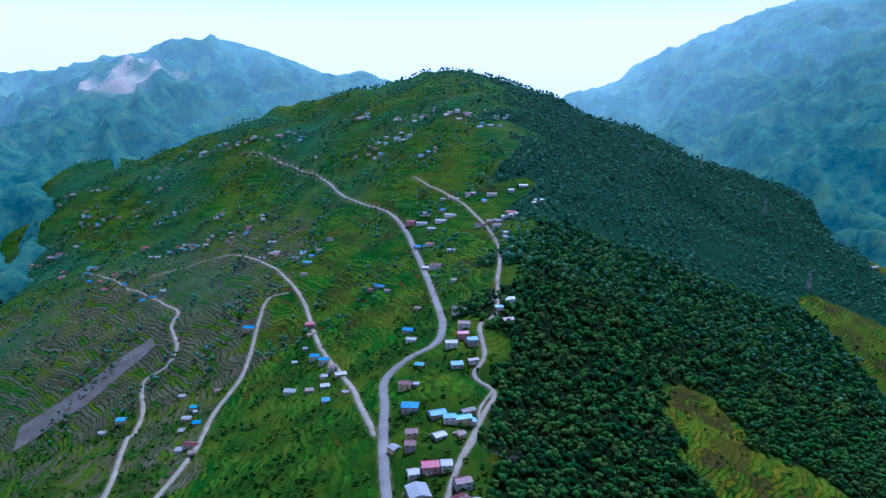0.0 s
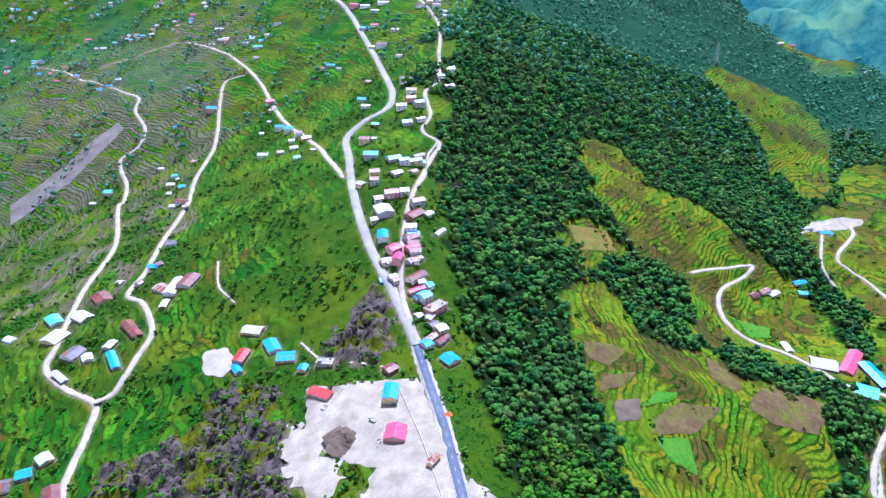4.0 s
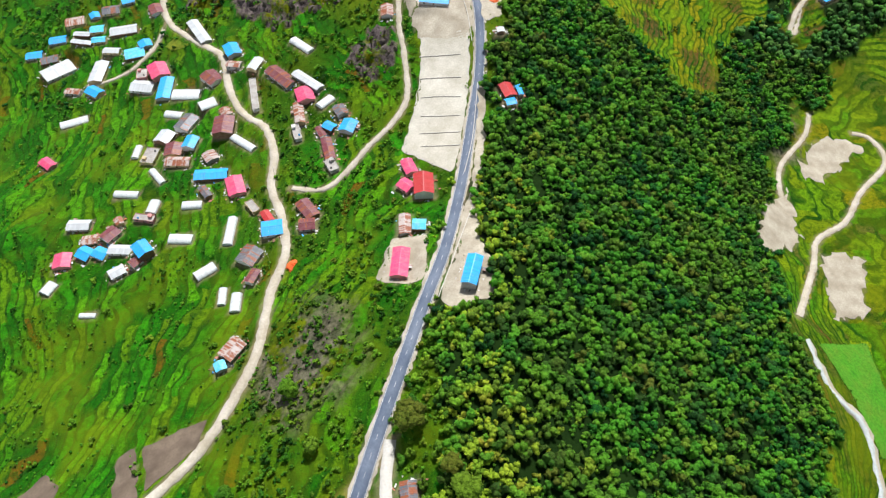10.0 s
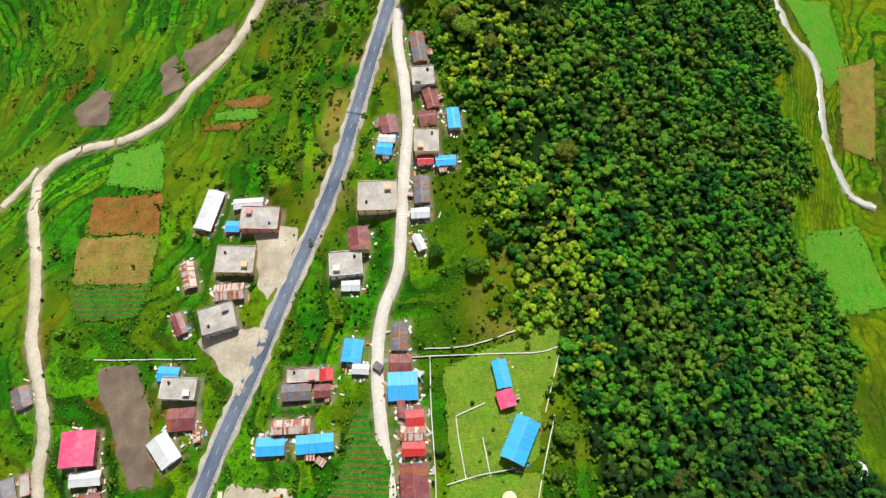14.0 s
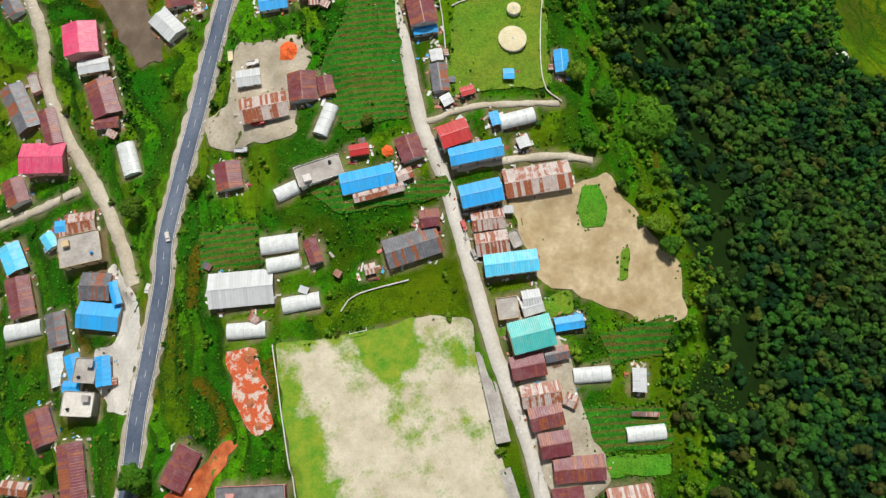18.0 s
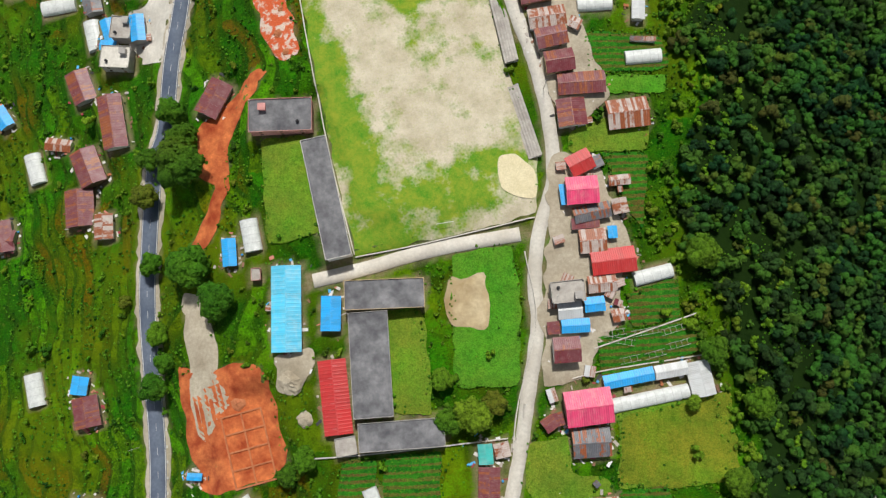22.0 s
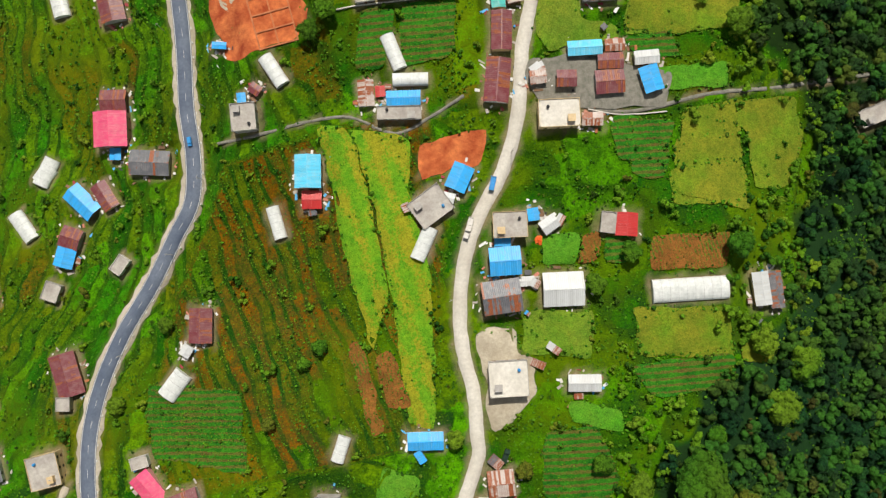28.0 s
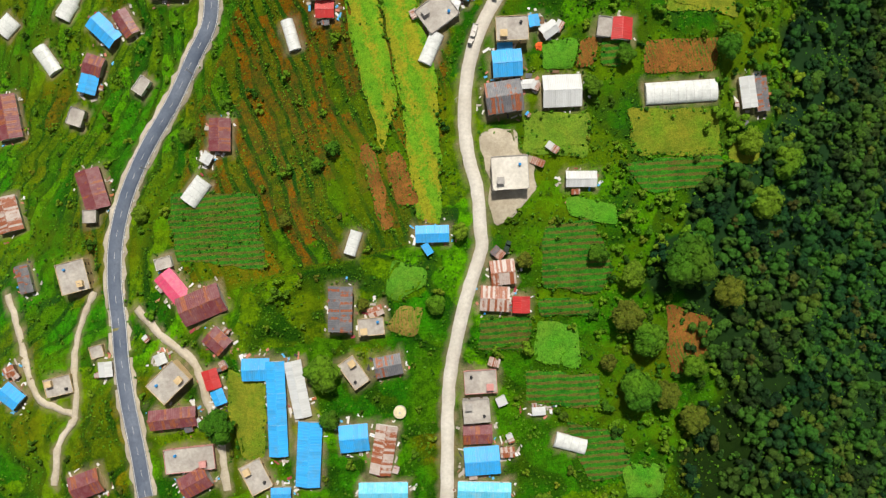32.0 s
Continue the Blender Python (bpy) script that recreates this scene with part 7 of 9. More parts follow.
def crown_points(rng, lumps, leaves, size, flatness=0.8):
    """A crown about 2 across with its foot at 0: uneven lumps with loose leaf clumps standing off them."""
    centres = []
    for k in range(lumps):
        a, r = 2.4 * k + rng.uniform(-0.5, 0.5), math.sqrt((k + 0.3) / lumps) * 0.66
        centres.append((r * math.cos(a), r * math.sin(a), 1.0 - 0.55 * r + rng.uniform(-0.22, 0.22), rng.uniform(0.3, 0.46)))
    verts, faces = [], []
    for cx, cy, cz, cr in centres:
        o = len(verts)
        for p in ICO:
            q = cr * rng.uniform(0.78, 1.2)
            verts.append((cx + p[0] * q, cy + p[1] * q, (cz + p[2] * q) * flatness))
        faces += [(o + a, o + b, o + c) for a, b, c in ICO_FACES]
    for k in range(leaves):
        cx, cy, cz, cr = centres[k % lumps]
        u, a = rng.uniform(-0.2, 1.0), rng.uniform(0, 6.28)
        s = math.sqrt(max(0, 1 - u * u))
        d = Vector((s * math.cos(a), s * math.sin(a), u))
        p = Vector((cx, cy, cz)) + d * cr * rng.uniform(0.95, 1.2)
        n = (d + Vector((rng.uniform(-0.5, 0.5), rng.uniform(-0.5, 0.5), rng.uniform(0.0, 0.6)))).normalized()
        t = n.orthogonal().normalized()
        t.rotate(Matrix.Rotation(rng.uniform(0, 6.28), 3, n))
        b = n.cross(t)
        q = size * rng.uniform(0.7, 1.35)
        o = len(verts)
        for f, g, h in ((1, 0, -0.25), (0.25, 0.8, 0.0), (-0.95, 0.25, -0.25), (-0.1, -0.9, -0.05)):
            w = p + t * q * f * rng.uniform(0.75, 1.2) + b * q * g * rng.uniform(0.75, 1.2) + n * q * h
            verts.append((w.x, w.y, w.z * flatness))
        faces += [(o, o + 1, o + 2), (o, o + 2, o + 3)]
    return np.array(verts), np.array(faces)


def scatter(name, label, category, material, places, templates, seed):
    """One object of many crowns or shrubs: places of (x, y, z, radius, height)."""
    rng = np.random.RandomState(seed)
    vs, fs, tone, o = [], [], [], 0
    for k, (x, y, z, r, h) in enumerate(places):
        v, f = templates[k % len(templates)]
        a = rng.uniform(0, 6.28)
        c, s = math.cos(a), math.sin(a)
        vs.append(np.stack([x + r * (v[:, 0] * c - v[:, 1] * s), y + r * (v[:, 0] * s + v[:, 1] * c), z + h * v[:, 2]], -1))
        fs.append(f + o)
        tone.append(np.full(len(v), rng.random()))
        o += len(v)
    co, quads = np.concatenate(vs), np.concatenate(fs)
    me = bpy.data.meshes.new(name)
    me.vertices.add(len(co))
    me.vertices.foreach_set("co", co.astype(np.float32).ravel())
    me.loops.add(quads.size)
    me.loops.foreach_set("vertex_index", quads.astype(np.int32).ravel())
    me.polygons.add(len(quads))
    me.polygons.foreach_set("loop_start", np.arange(0, quads.size, 3, dtype=np.int32))
    me.attributes.new("tone", "FLOAT", "POINT").data.foreach_set("value", np.concatenate(tone).astype(np.float32))
    me.materials.append(material)
    me.polygons.foreach_set("use_smooth", [True] * len(quads))
    me.update(calc_edges=True)
    me.validate()
    return tagged(new(name, me), label, category, kind="stuff")


def free(x, y):
    """Whether nothing is paved or built at a place."""
    i, j = min(int(np.searchsorted(GX, x)), len(GX) - 1), min(int(np.searchsorted(GY, y)), len(GY) - 1)
    return PAVED[j, i] < 0.05


trng = random.Random(21)
DENSE = [crown_points(trng, 3, 11, 0.24) for _ in range(12)]
MEDIUM = [crown_points(trng, 3, 4, 0.24) for _ in range(8)]
LIGHT = [crown_points(trng, 1, 0, 0.3) for _ in range(6)]
SHRUB = [crown_points(trng, 1, 2, 0.3, 0.75) for _ in range(8)]
LEAFLETS = []
for _ in range(8):
    lv, lf = crown_points(trng, 1, 5, 0.45, 0.6)
    LEAFLETS.append((lv[12:], lf[20:] - 12))


def plant(x0, x1, y0, y1, gap, keep, size, low=0.75, high=1.35):
    """Jittered places where keep(x, y) is above chance."""
    out = []
    xs, ys = np.meshgrid(np.arange(x0, x1, gap), np.arange(y0, y1, gap))
    r = np.random.RandomState(int(abs(x0) + abs(y0)) % 9999)
    xs, ys = (xs + r.uniform(-0.5, 0.5, xs.shape) * gap).ravel(), (ys + r.uniform(-0.5, 0.5, ys.shape) * gap).ravel()
    k = keep(xs, ys) > r.random_sample(xs.shape)
    for x, y in zip(xs[k], ys[k]):
        if free(x, y):
            q = size * trng.uniform(low, high)
            out.append((x, y, ground_z(x, y) - 0.3, q, q * trng.uniform(0.9, 1.5)))
    return out


def uncropped(x, y):
    i, j = np.clip(np.searchsorted(GX, x), 0, len(GX) - 1), np.clip(np.searchsorted(GY, y), 0, len(GY) - 1)
    return 1 - 0.93 * FIELDS[j, i]


def bright_wood(x, y):
    return wood(x, y) * np.clip((y + 490 + 25 * wave(x, y, 80, 91)) / 40, 0, 1) * (1 - 0.8 * sunny(x, y))


def sunny(x, y):
    """The open upper rim of the wood beside the road, with lighter trees."""
    d = x - np.interp(y, WOOD_Y, WOOD_X)
    return np.clip(1.15 - np.abs(d - 16) / (26 + 14 * wave(x, y, 60, 92)), 0, 1) * np.clip((y + 450) / 30, 0, 1) * np.clip((-40 - y) / 60, 0, 1)


def dark_wood(x, y):
    return wood(x, y) * np.clip((-450 - y - 25 * wave(x, y, 80, 91)) / 40, 0, 1) * np.where(x < np.interp(y, WOOD_Y, WOOD_X) + 35, 0.6, 0.97)


scatter("woodland_trees", "dense green broadleaved woodland on the steep slope", "trees", WOODLEAF, plant(-70, 470, -520, 200, 5.1, bright_wood, 4.0, 0.5, 1.55), DENSE, 1)
scatter("sunny_rim_trees", "yellow-green young trees along the upper rim of the wood", "trees", LIMELEAF, plant(-60, 90, -470, -20, 4.0, lambda x, y: 0.9 * sunny(x, y) * uncropped(x, y), 3.2, 0.45, 1.5), DENSE, 17)
scatter("dark_woodland_trees", "dense dark woodland below the village", "trees", DARKLEAF, plant(-150, 270, -1150, -420, 5.1, dark_wood, 4.0, 0.5, 1.55), DENSE, 7)
ROCKS = []
for _ in range(8):
    stone = ICO * np.array([[trng.uniform(0.7, 1.25)] for _ in ICO]) * np.array([1.0, 0.75, 0.9])
    ROCKS.append((stone, np.array(ICO_FACES)))


def craggy(x, y):
    inside = np.zeros(np.shape(x))
    for crag in CRAGS:
        inside = np.maximum(inside, in_outline(x + 4 * wave(x, y, 20, 44), y + 4 * wave(x, y, 22, 45), crag))
    return inside * np.clip(0.3 + 1.1 * wave(x, y, 38, 46), 0.03, 0.85)


outcrops = scatter("rock_outcrops", "dark grey-brown weathered rock standing out of the slope", "rocks", ROCKFACE, plant(-240, 110, 50, 630, 4.6, craggy, 2.0, 0.4, 1.9), ROCKS, 15)
outcrops.data.polygons.foreach_set("use_smooth", [False] * len(outcrops.data.polygons))
scatter("upper_woodland_trees", "dense dark green woodland along the ridge", "trees", HAZED_UPPER_LEAF, plant(20, 930, 200, 1100, 8.6, wood, 5.6, 0.5, 1.55), MEDIUM, 2)


def distant(x, y):
    return np.clip(wood(x, y) * (0.85 + 0.4 * wave(x, y, 200, 62)), 0, 1) + (x < 250) * np.clip(0.16 + 0.8 * wave(x, y, 160, 61) + 0.3 * np.clip((y - 1300) / 300, 0, 1), 0.02, 1)


scatter("hillside_trees", "scattered dark trees and copses on the far hillside", "trees", HAZED_HILL_LEAF, plant(-1100, 1300, 900, 2150, 10.8, distant, 7.6, 0.5, 1.4), LIGHT, 3)


def hedges(x, y):
    z, k, f, s = land(x, y)
    return (np.clip((f - 0.62) / 0.1, 0, 1) * (0.3 + 0.4 * np.clip(wave(x, y, 60, 71), 0, 1)) * (1 - wood(x, y)) + 0.05) * np.where((x < -150) & (y > -330), 0.45, 1)


def weeds(x, y):
    return np.clip(0.30 + 0.5 * wave(x, y, 40, 72), 0.05, 1)


shrubs = plant(-420, 20, -1150, -480, 2.3, lambda x, y: hedges(x, y) * uncropped(x, y), 0.95, 0.5, 1.8)
shrubs += plant(-420, 60, -480, 300, 2.9, lambda x, y: np.clip(hedges(x, y) + 0.45 * np.clip(wave(x, y, 75, 31) + 0.15, 0, 1), 0, 1) * uncropped(x, y), 1.25, 0.5, 1.8)
scatter("hillside_shrubs", "bright green shrubs and weeds along terrace edges", "shrubs", BUSHLEAF, shrubs, SHRUB, 4)
scatter("ground_plants", "low leafy crops and weeds covering the terraces", "plants", BUSHLEAF,
        plant(-420, 10, -1150, -380, 1.7, lambda x, y: weeds(x, y) * uncropped(x, y), 0.8, 0.45, 1.6), LEAFLETS, 8)
west_trees = plant(-420, 10, -1150, -440, 5.5, lambda x, y: np.clip(0.15 + 0.6 * wave(x, y, 42, 84), 0.04, 0.7) * (1 - wood(x, y)) * (1 - 0.9 * strips(x, y)) * uncropped(x, y), 1.45, 0.5, 1.7)
west_trees += plant(-140, -20, -330, 260, 4.3, lambda x, y: np.clip(0.42 + 0.7 * wave(x, y, 48, 85), 0.05, 0.9) * (1 - wood(x, y)) * uncropped(x, y), 1.9, 0.45, 1.6)
west_trees += plant(-560, 10, -1150, 700, 13, lambda x, y: np.clip(0.12 + 0.4 * np.clip(wave(x, y, 90, 81), 0, 1) + np.where((x > -125) & (y < -430), 0.15 + 0.4 * np.clip(wave(x, y, 50, 82), 0, 1), 0), 0, 1) * (1 - wood(x, y)) * uncropped(x, y), 2.3, 0.55, 1.7)
scatter("slope_trees", "small green trees scattered over the terraces", "trees", LEAF, west_trees, DENSE, 5)
def clearing_bushes(x, y):
    inside = np.zeros(np.shape(x))
    for pts in CLEARINGS[:4]:
        inside = np.maximum(inside, in_outline(x, y, pts))
    return inside * (0.05 + 0.7 * np.clip(wave(x, y, 60, 83) - 0.25, 0, 1))


scatter("clearing_bushes", "dark green bushes between the eastern terraces", "shrubs", LEAF, plant(120, 830, 80, 1150, 8, clearing_bushes, 2.6, 0.5, 1.5), MEDIUM, 13)
bushes = plant(-620, 60, 150, 900, 6.8, lambda x, y: np.clip(0.12 + 0.9 * np.clip(wave(x, y, 110, 31), 0, 1), 0, 1) * (1 - wood(x, y)) * uncropped(x, y), 2.6, 0.5, 1.5)
scatter("upper_slope_bushes", "dark green bushes and small trees between the terraces", "shrubs", WOODLEAF, bushes, MEDIUM, 9)
edge_trees = plant(-170, 40, -1100, -150, 5.5, lambda x, y: np.clip(1 - np.abs(x + np.where(y < -840, 14, 0) - np.interp(y, WOOD_Y, WOOD_X)) / np.where(y < -840, 46, 32), 0, 1) * 0.8 * uncropped(x, y), 2.7, 0.55, 1.45)
scatter("wood_edge_trees", "lighter green young trees along the wood's edge", "trees", LEAF, edge_trees, DENSE, 6)


def field_rims():
    """Weeds and low shrubs along the edges of every planted plot."""
    out = []
    for _, material, _, _, rim in PATCHES:
        if material in (MEADOW, GRASS, OLIVE, PLOUGHED, STUBBLE, CROPS, LONG_STRIPS):
            for (a, b), (c, d) in zip(rim, np.roll(rim, -1, 0)):
                for _ in range(max(1, int(math.hypot(c - a, d - b) / 1.1))):
                    t = trng.random()
                    x, y = a + (c - a) * t + trng.gauss(0, 0.7), b + (d - b) * t + trng.gauss(0, 0.7)
                    q = trng.uniform(0.45, 1.25) * (1.8 if trng.random() < 0.1 else 1)
                    out.append((x, y, ground_z(x, y) - 0.1, q, q * trng.uniform(0.8, 1.3)))
    return out


scatter("field_edge_weeds", "green weeds and low shrubs along the field banks", "shrubs", BUSHLEAF, field_rims(), SHRUB, 11)

def crop_rows():
    """Leafy plants in rows on the vegetable plots."""
    out = []
    for at, (_, material, _, _, rim) in enumerate(PATCHES):
        if material in (CROPS, PLOUGHED, STUBBLE):
            a = radians(-8 + 90 * (at % 2))
            lo, hi = rim.min(0), rim.max(0)
            mid, r = (lo + hi) / 2, np.hypot(*(hi - lo)) / 2
            u, v = (g.ravel() for g in np.meshgrid(np.arange(-r, r, 1.35), np.arange(-r, r, 0.95)))
            x, y = mid[0] + u * math.cos(a) - v * math.sin(a), mid[1] + u * math.sin(a) + v * math.cos(a)
            dense = np.clip((0.85 if material is CROPS else 0.25) + 0.5 * wave(x, y, 14, 301), 0.03, 1)
            keep = in_outline(x, y, [tuple(p) for p in rim]) & (dense > np.random.RandomState(at).random_sample(x.shape))
            for p, q in zip(x[keep], y[keep]):
                s = trng.uniform(0.38, 0.66)
                p, q = p + trng.gauss(0, 0.12), q + trng.gauss(0, 0.12)
                out.append((p, q, ground_z(p, q) + 0.15, s, s * trng.uniform(0.8, 1.2)))
    x, y = (g.ravel() for g in np.meshgrid(np.arange(-315, -160, 1.5), np.arange(-960, -830, 1.1)))
    x = x - 0.16 * (y + 900)
    dense = np.clip(0.3 + 0.9 * wave(x + 0.16 * y, 0.25 * y, 16, 305), 0.04, 0.85) * (strips(x, y) > 0.5) * uncropped(x, y)
    keep = dense > np.random.RandomState(5).random_sample(x.shape)
    for p, q in zip(x[keep], y[keep]):
        if free(p, q):
            s = trng.uniform(0.4, 0.75)
            out.append((p + trng.gauss(0, 0.15), q, ground_z(p, q), s, s * trng.uniform(0.8, 1.2)))
    return out


scatter("crop_plants", "leafy green vegetables planted in rows", "crops", LEAF, crop_rows(), LEAFLETS, 12)

TREE_KINDS = []


def tree_kind(seed):
    """A spreading tree, 2 across: a tapered trunk, limbs and a lumpy crown with loose leaf clumps."""
    rng = random.Random(seed)
    root = new("tree")
    tagged(root, "spreading green broadleaved tree with a rounded crown", "tree", "village trees")
    def taper(a, b, r0, r1):
        bm = bmesh.new()
        a, b = Vector(a), Vector(b)
        q = (b - a).to_track_quat("Z", "Y")
        rings = []
        for p, r in ((a, r0), ((a + b) / 2 + Vector((rng.uniform(-0.04, 0.04), rng.uniform(-0.04, 0.04), 0)), (r0 + r1) / 2), (b, r1)):
            rings.append([bm.verts.new(p + q @ Vector((r * math.cos(k * math.pi / 3), r * math.sin(k * math.pi / 3), 0))) for k in range(6)])
        for u, v in zip(rings, rings[1:]):
            for k in range(6):
                bm.faces.new((u[k], u[(k + 1) % 6], v[(k + 1) % 6], v[k]))
        bm.faces.new(rings[-1])
        return bm
    part("trunk", taper((0, 0, -0.2), (0, 0, 0.55), 0.09, 0.06), BARK, root)
    for k in range(3):
        a = 2.1 * k + rng.uniform(-0.4, 0.4)
        part("limb", taper((0, 0, 0.5), (0.5 * math.cos(a), 0.5 * math.sin(a), 1.0), 0.05, 0.025), BARK, root)
    v, f = crown_points(rng, 22, 420, 0.085, 1.0)
    v = v * np.array([1, 1, 0.95]) + np.array([0, 0, 0.35])
    me = mesh_of("crown", v.tolist(), f.tolist(), LEAF, True)
    me.attributes.new("tone", "FLOAT", "POINT").data.foreach_set("value", np.repeat(rng.uniform(0.15, 0.7), len(v)).astype(np.float32))
    crown = new("crown", me)
    crown.parent = root
    return root


def tree(x, y, r):
    m = pose(x, y, ground_z(x, y), 0, 0, trng.uniform(0, 360)) @ Matrix.Scale(r * 1.05, 4)
    k = trng.randrange(5)
    if k < len(TREE_KINDS) or len(TREE_KINDS) >= 5:
        ob = copy_thing(TREE_KINDS[k], m)
        ob.matrix_basis = m
    else:
        ob = tree_kind(40 + len(TREE_KINDS))
        TREE_KINDS.append(ob)
        ob.matrix_basis = m


def small_house(x, y, turn, length, depth, colour, storeys):
    """A plain house on the upper slopes: walls with openings, an eaved gable roof and a lean-to at its back."""
    rng = random.Random(int(x * 17 + y * 5))
    w, d, h, e = length, depth, 2.8 * storeys + rng.uniform(-0.2, 0.4), 0.45
    pick = 2 if colour == "pink" else rng.choice((0, 0, 0, 1, 4))
    root = part("hillside_house", boxes([(-w / 2, w / 2, -d / 2, d / 2, -3.0, h), (-w / 2 + 0.4, w / 2 - 0.4, d / 2, d / 2 + 2.0, -3.0, 2.0)]), WALLS[pick])
    root.matrix_world = pose(x, y, ground_z(x, y) + 0.3, 0, 0, turn)
    tagged(root, f"{'two-storey ' if storeys > 1 else ''}{WALL_SAYS[pick]} house with a {TINT[colour]} metal roof", "house", "hillside houses")
    for level_z in range(storeys if y < 800 else 1):
        for k in range(2):
            at = (-0.25 + 0.5 * k) * w
            if k == 0 and level_z == 0:
                shared("door", "door", TIMBER, root, pose(at, -d / 2 - 0.03, 0.05), door_mesh)
            else:
                shared("window", "window", (TIMBER, GLASS), root, pose(at, -d / 2 - 0.03, 2.8 * level_z + 1.5), window_mesh)
    bm = bmesh.new()
    up = (d / 2 + e) * rng.uniform(0.28, 0.4)
    for x0, x1, lift in ((-w / 2 - e, rng.uniform(-0.1, 0.25) * w, 0.0), (None, w / 2 + e, 0.05)):
        x0 = last if x0 is None else x0
        last = x1
        for s in (-1, 1):
            v = [bm.verts.new(p) for p in ((x0, s * (d / 2 + e), h - 0.12 + lift), (x1, s * (d / 2 + e), h - 0.12 + lift), (x1, 0, h + up + lift), (x0, 0, h + up + lift))]
            u = [bm.verts.new(q.co - Vector((0, 0, 0.14))) for q in v]
            for f in (v, u[::-1], (u[0], u[1], v[1], v[0]), (u[1], u[2], v[2], v[1]), (u[3], u[0], v[0], v[3])):
                bm.faces.new(f if s < 0 else f[::-1])
    for s in (-1, 1):
        bm.faces.new([bm.verts.new(p) for p in ((s * w / 2, -d / 2, h), (s * w / 2, d / 2, h), (s * w / 2, 0, h + up))])
    part("roof", bm, ROOFS[colour], root)
    tin = boxes([(-w / 2, w / 2, d / 2 + 0.1, d / 2 + 2.4, 2.02, 2.12)])
    part("lean_to_roof", tin, ROOFS[rng.choice((colour, "rust", "rust", "maroon"))], root)
    return root


HAMLETS = bmesh.new()
FAR_FINISH = [WALLS[0], WALLS[1], WALLS[4]] + [ROOFS[k] for k in ("white", "dark", "rust", "maroon", "blue", "cyan", "pink")]


def cluster(cx, cy, count, sx, sy):
    """A hamlet on a far slope: walls and eaved gable roofs, many together."""
    for _ in range(count):
        x, y = cx + trng.gauss(0, sx), cy + trng.gauss(0, sy)
        m = pose(x, y, ground_z(x, y), 0, 0, trng.uniform(-25, 25))
        w, d, h = trng.uniform(6, 13) / 2, trng.uniform(5.5, 8) / 2, trng.choice((2.8, 2.8, 5.4))
        up, wall, tin = h + d * 0.4, trng.choice((0, 0, 1, 2)), trng.choice((3, 3, 3, 4, 5, 6, 7, 8, 9))
        ends = [[HAMLETS.verts.new(m @ Vector(p)) for p in ((e * w, -d, -3), (e * w, d, -3), (e * w, d, h), (e * w, 0, up), (e * w, -d, h))] for e in (-1, 1)]
        for f in [ends[0][::-1], ends[1]] + [(ends[0][a], ends[0][(a + 1) % 5], ends[1][(a + 1) % 5], ends[1][a]) for a in (1, 4)]:
            HAMLETS.faces.new(f).material_index = wall
        for e in (-1, 1):
            q = [HAMLETS.verts.new(m @ Vector(p)) for p in ((-w - 0.5, e * (d + 0.5), h - 0.1), (w + 0.5, e * (d + 0.5), h - 0.1), (w + 0.5, 0, up + 0.12), (-w - 0.5, 0, up + 0.12))]
            u = [HAMLETS.verts.new(v.co - Vector((0, 0, 0.2))) for v in q]
            for f in (q, (u[0], u[1], q[1], q[0]), (u[1], u[2], q[2], q[1]), (u[3], u[0], q[0], q[3])):
                HAMLETS.faces.new(f if e < 0 else f[::-1]).material_index = tin


# single trees about the village
tree(-223, -661, 10.4)
tree(-228, -702, 9.0)
tree(-219, -718, 7.5)
tree(-225, -635, 6.3)
tree(-222, -649, 6.7)
tree(-239, -652, 5.2)
tree(-244, -667, 5.8)
tree(-247, -695, 5.1)
tree(-250, -724, 5.0)
tree(-255, -745, 6.1)
tree(-249, -736, 4.4)
tree(-197, -785, 4.8)
tree(-206, -790, 4.5)
tree(-262, -707, 3.0)
tree(-132, -783, 7.3)
tree(-123, -781, 5.1)
tree(-141, -783, 5.5)
tree(-140, -768, 4.3)
tree(-33, -744, 6.9)
tree(-38, -781, 5.9)
tree(-50, -798, 3.1)
tree(-42, -829, 5.5)
tree(-25, -804, 6.5)
tree(-257, -1005, 7.6)
tree(-306, -1017, 7.4)
tree(-259, -1025, 4.3)
tree(-100, -994, 11.1)
tree(-85, -1011, 6.7)
tree(-128, -1011, 7.0)
tree(-122, -1022, 7.1)
tree(-131, -1042, 8.0)
tree(-106, -1038, 5.3)
tree(-122, -995, 5.6)
tree(-120, -915, 4.2)
tree(-104, -906, 4.2)
tree(-62, -913, 5.5)
tree(-60, -979, 7.0)
tree(-46, -965, 6.9)
tree(-140, -1028, 3.7)
tree(-88, -983, 3.9)
tree(-164, -979, 3.7)
tree(-231, -914, 3.4)
tree(-258, -939, 3.0)
tree(-324, -919, 4.0)
tree(-295, -891, 3.4)
tree(-204, -988, 4.2)
tree(-187, -961, 3.7)
tree(-234, -981, 2.8)
tree(-239, -919, 2.9)
tree(-134, -983, 4.2)
tree(-120, -1047, 6.2)
tree(-60, -953, 5.5)
tree(-111, -1059, 6.3)
tree(-48, -225, 8.2)
tree(-26, -261, 6.9)
tree(-31, -250, 5.3)
tree(-14, -271, 4.5)
tree(-139, -242, 4.4)
tree(15, -332, 6.4)
tree(-38, -387, 4.5)
tree(-27, -375, 4.1)
tree(-5, -356, 5.5)
tree(-55, -378, 4.0)
tree(-96, -227, 4.2)
tree(-110, -192, 5.5)
tree(-211, -527, 5.5)
tree(4, -547, 9.9)
tree(-11, -533, 5.3)
tree(-20, -520, 4.5)
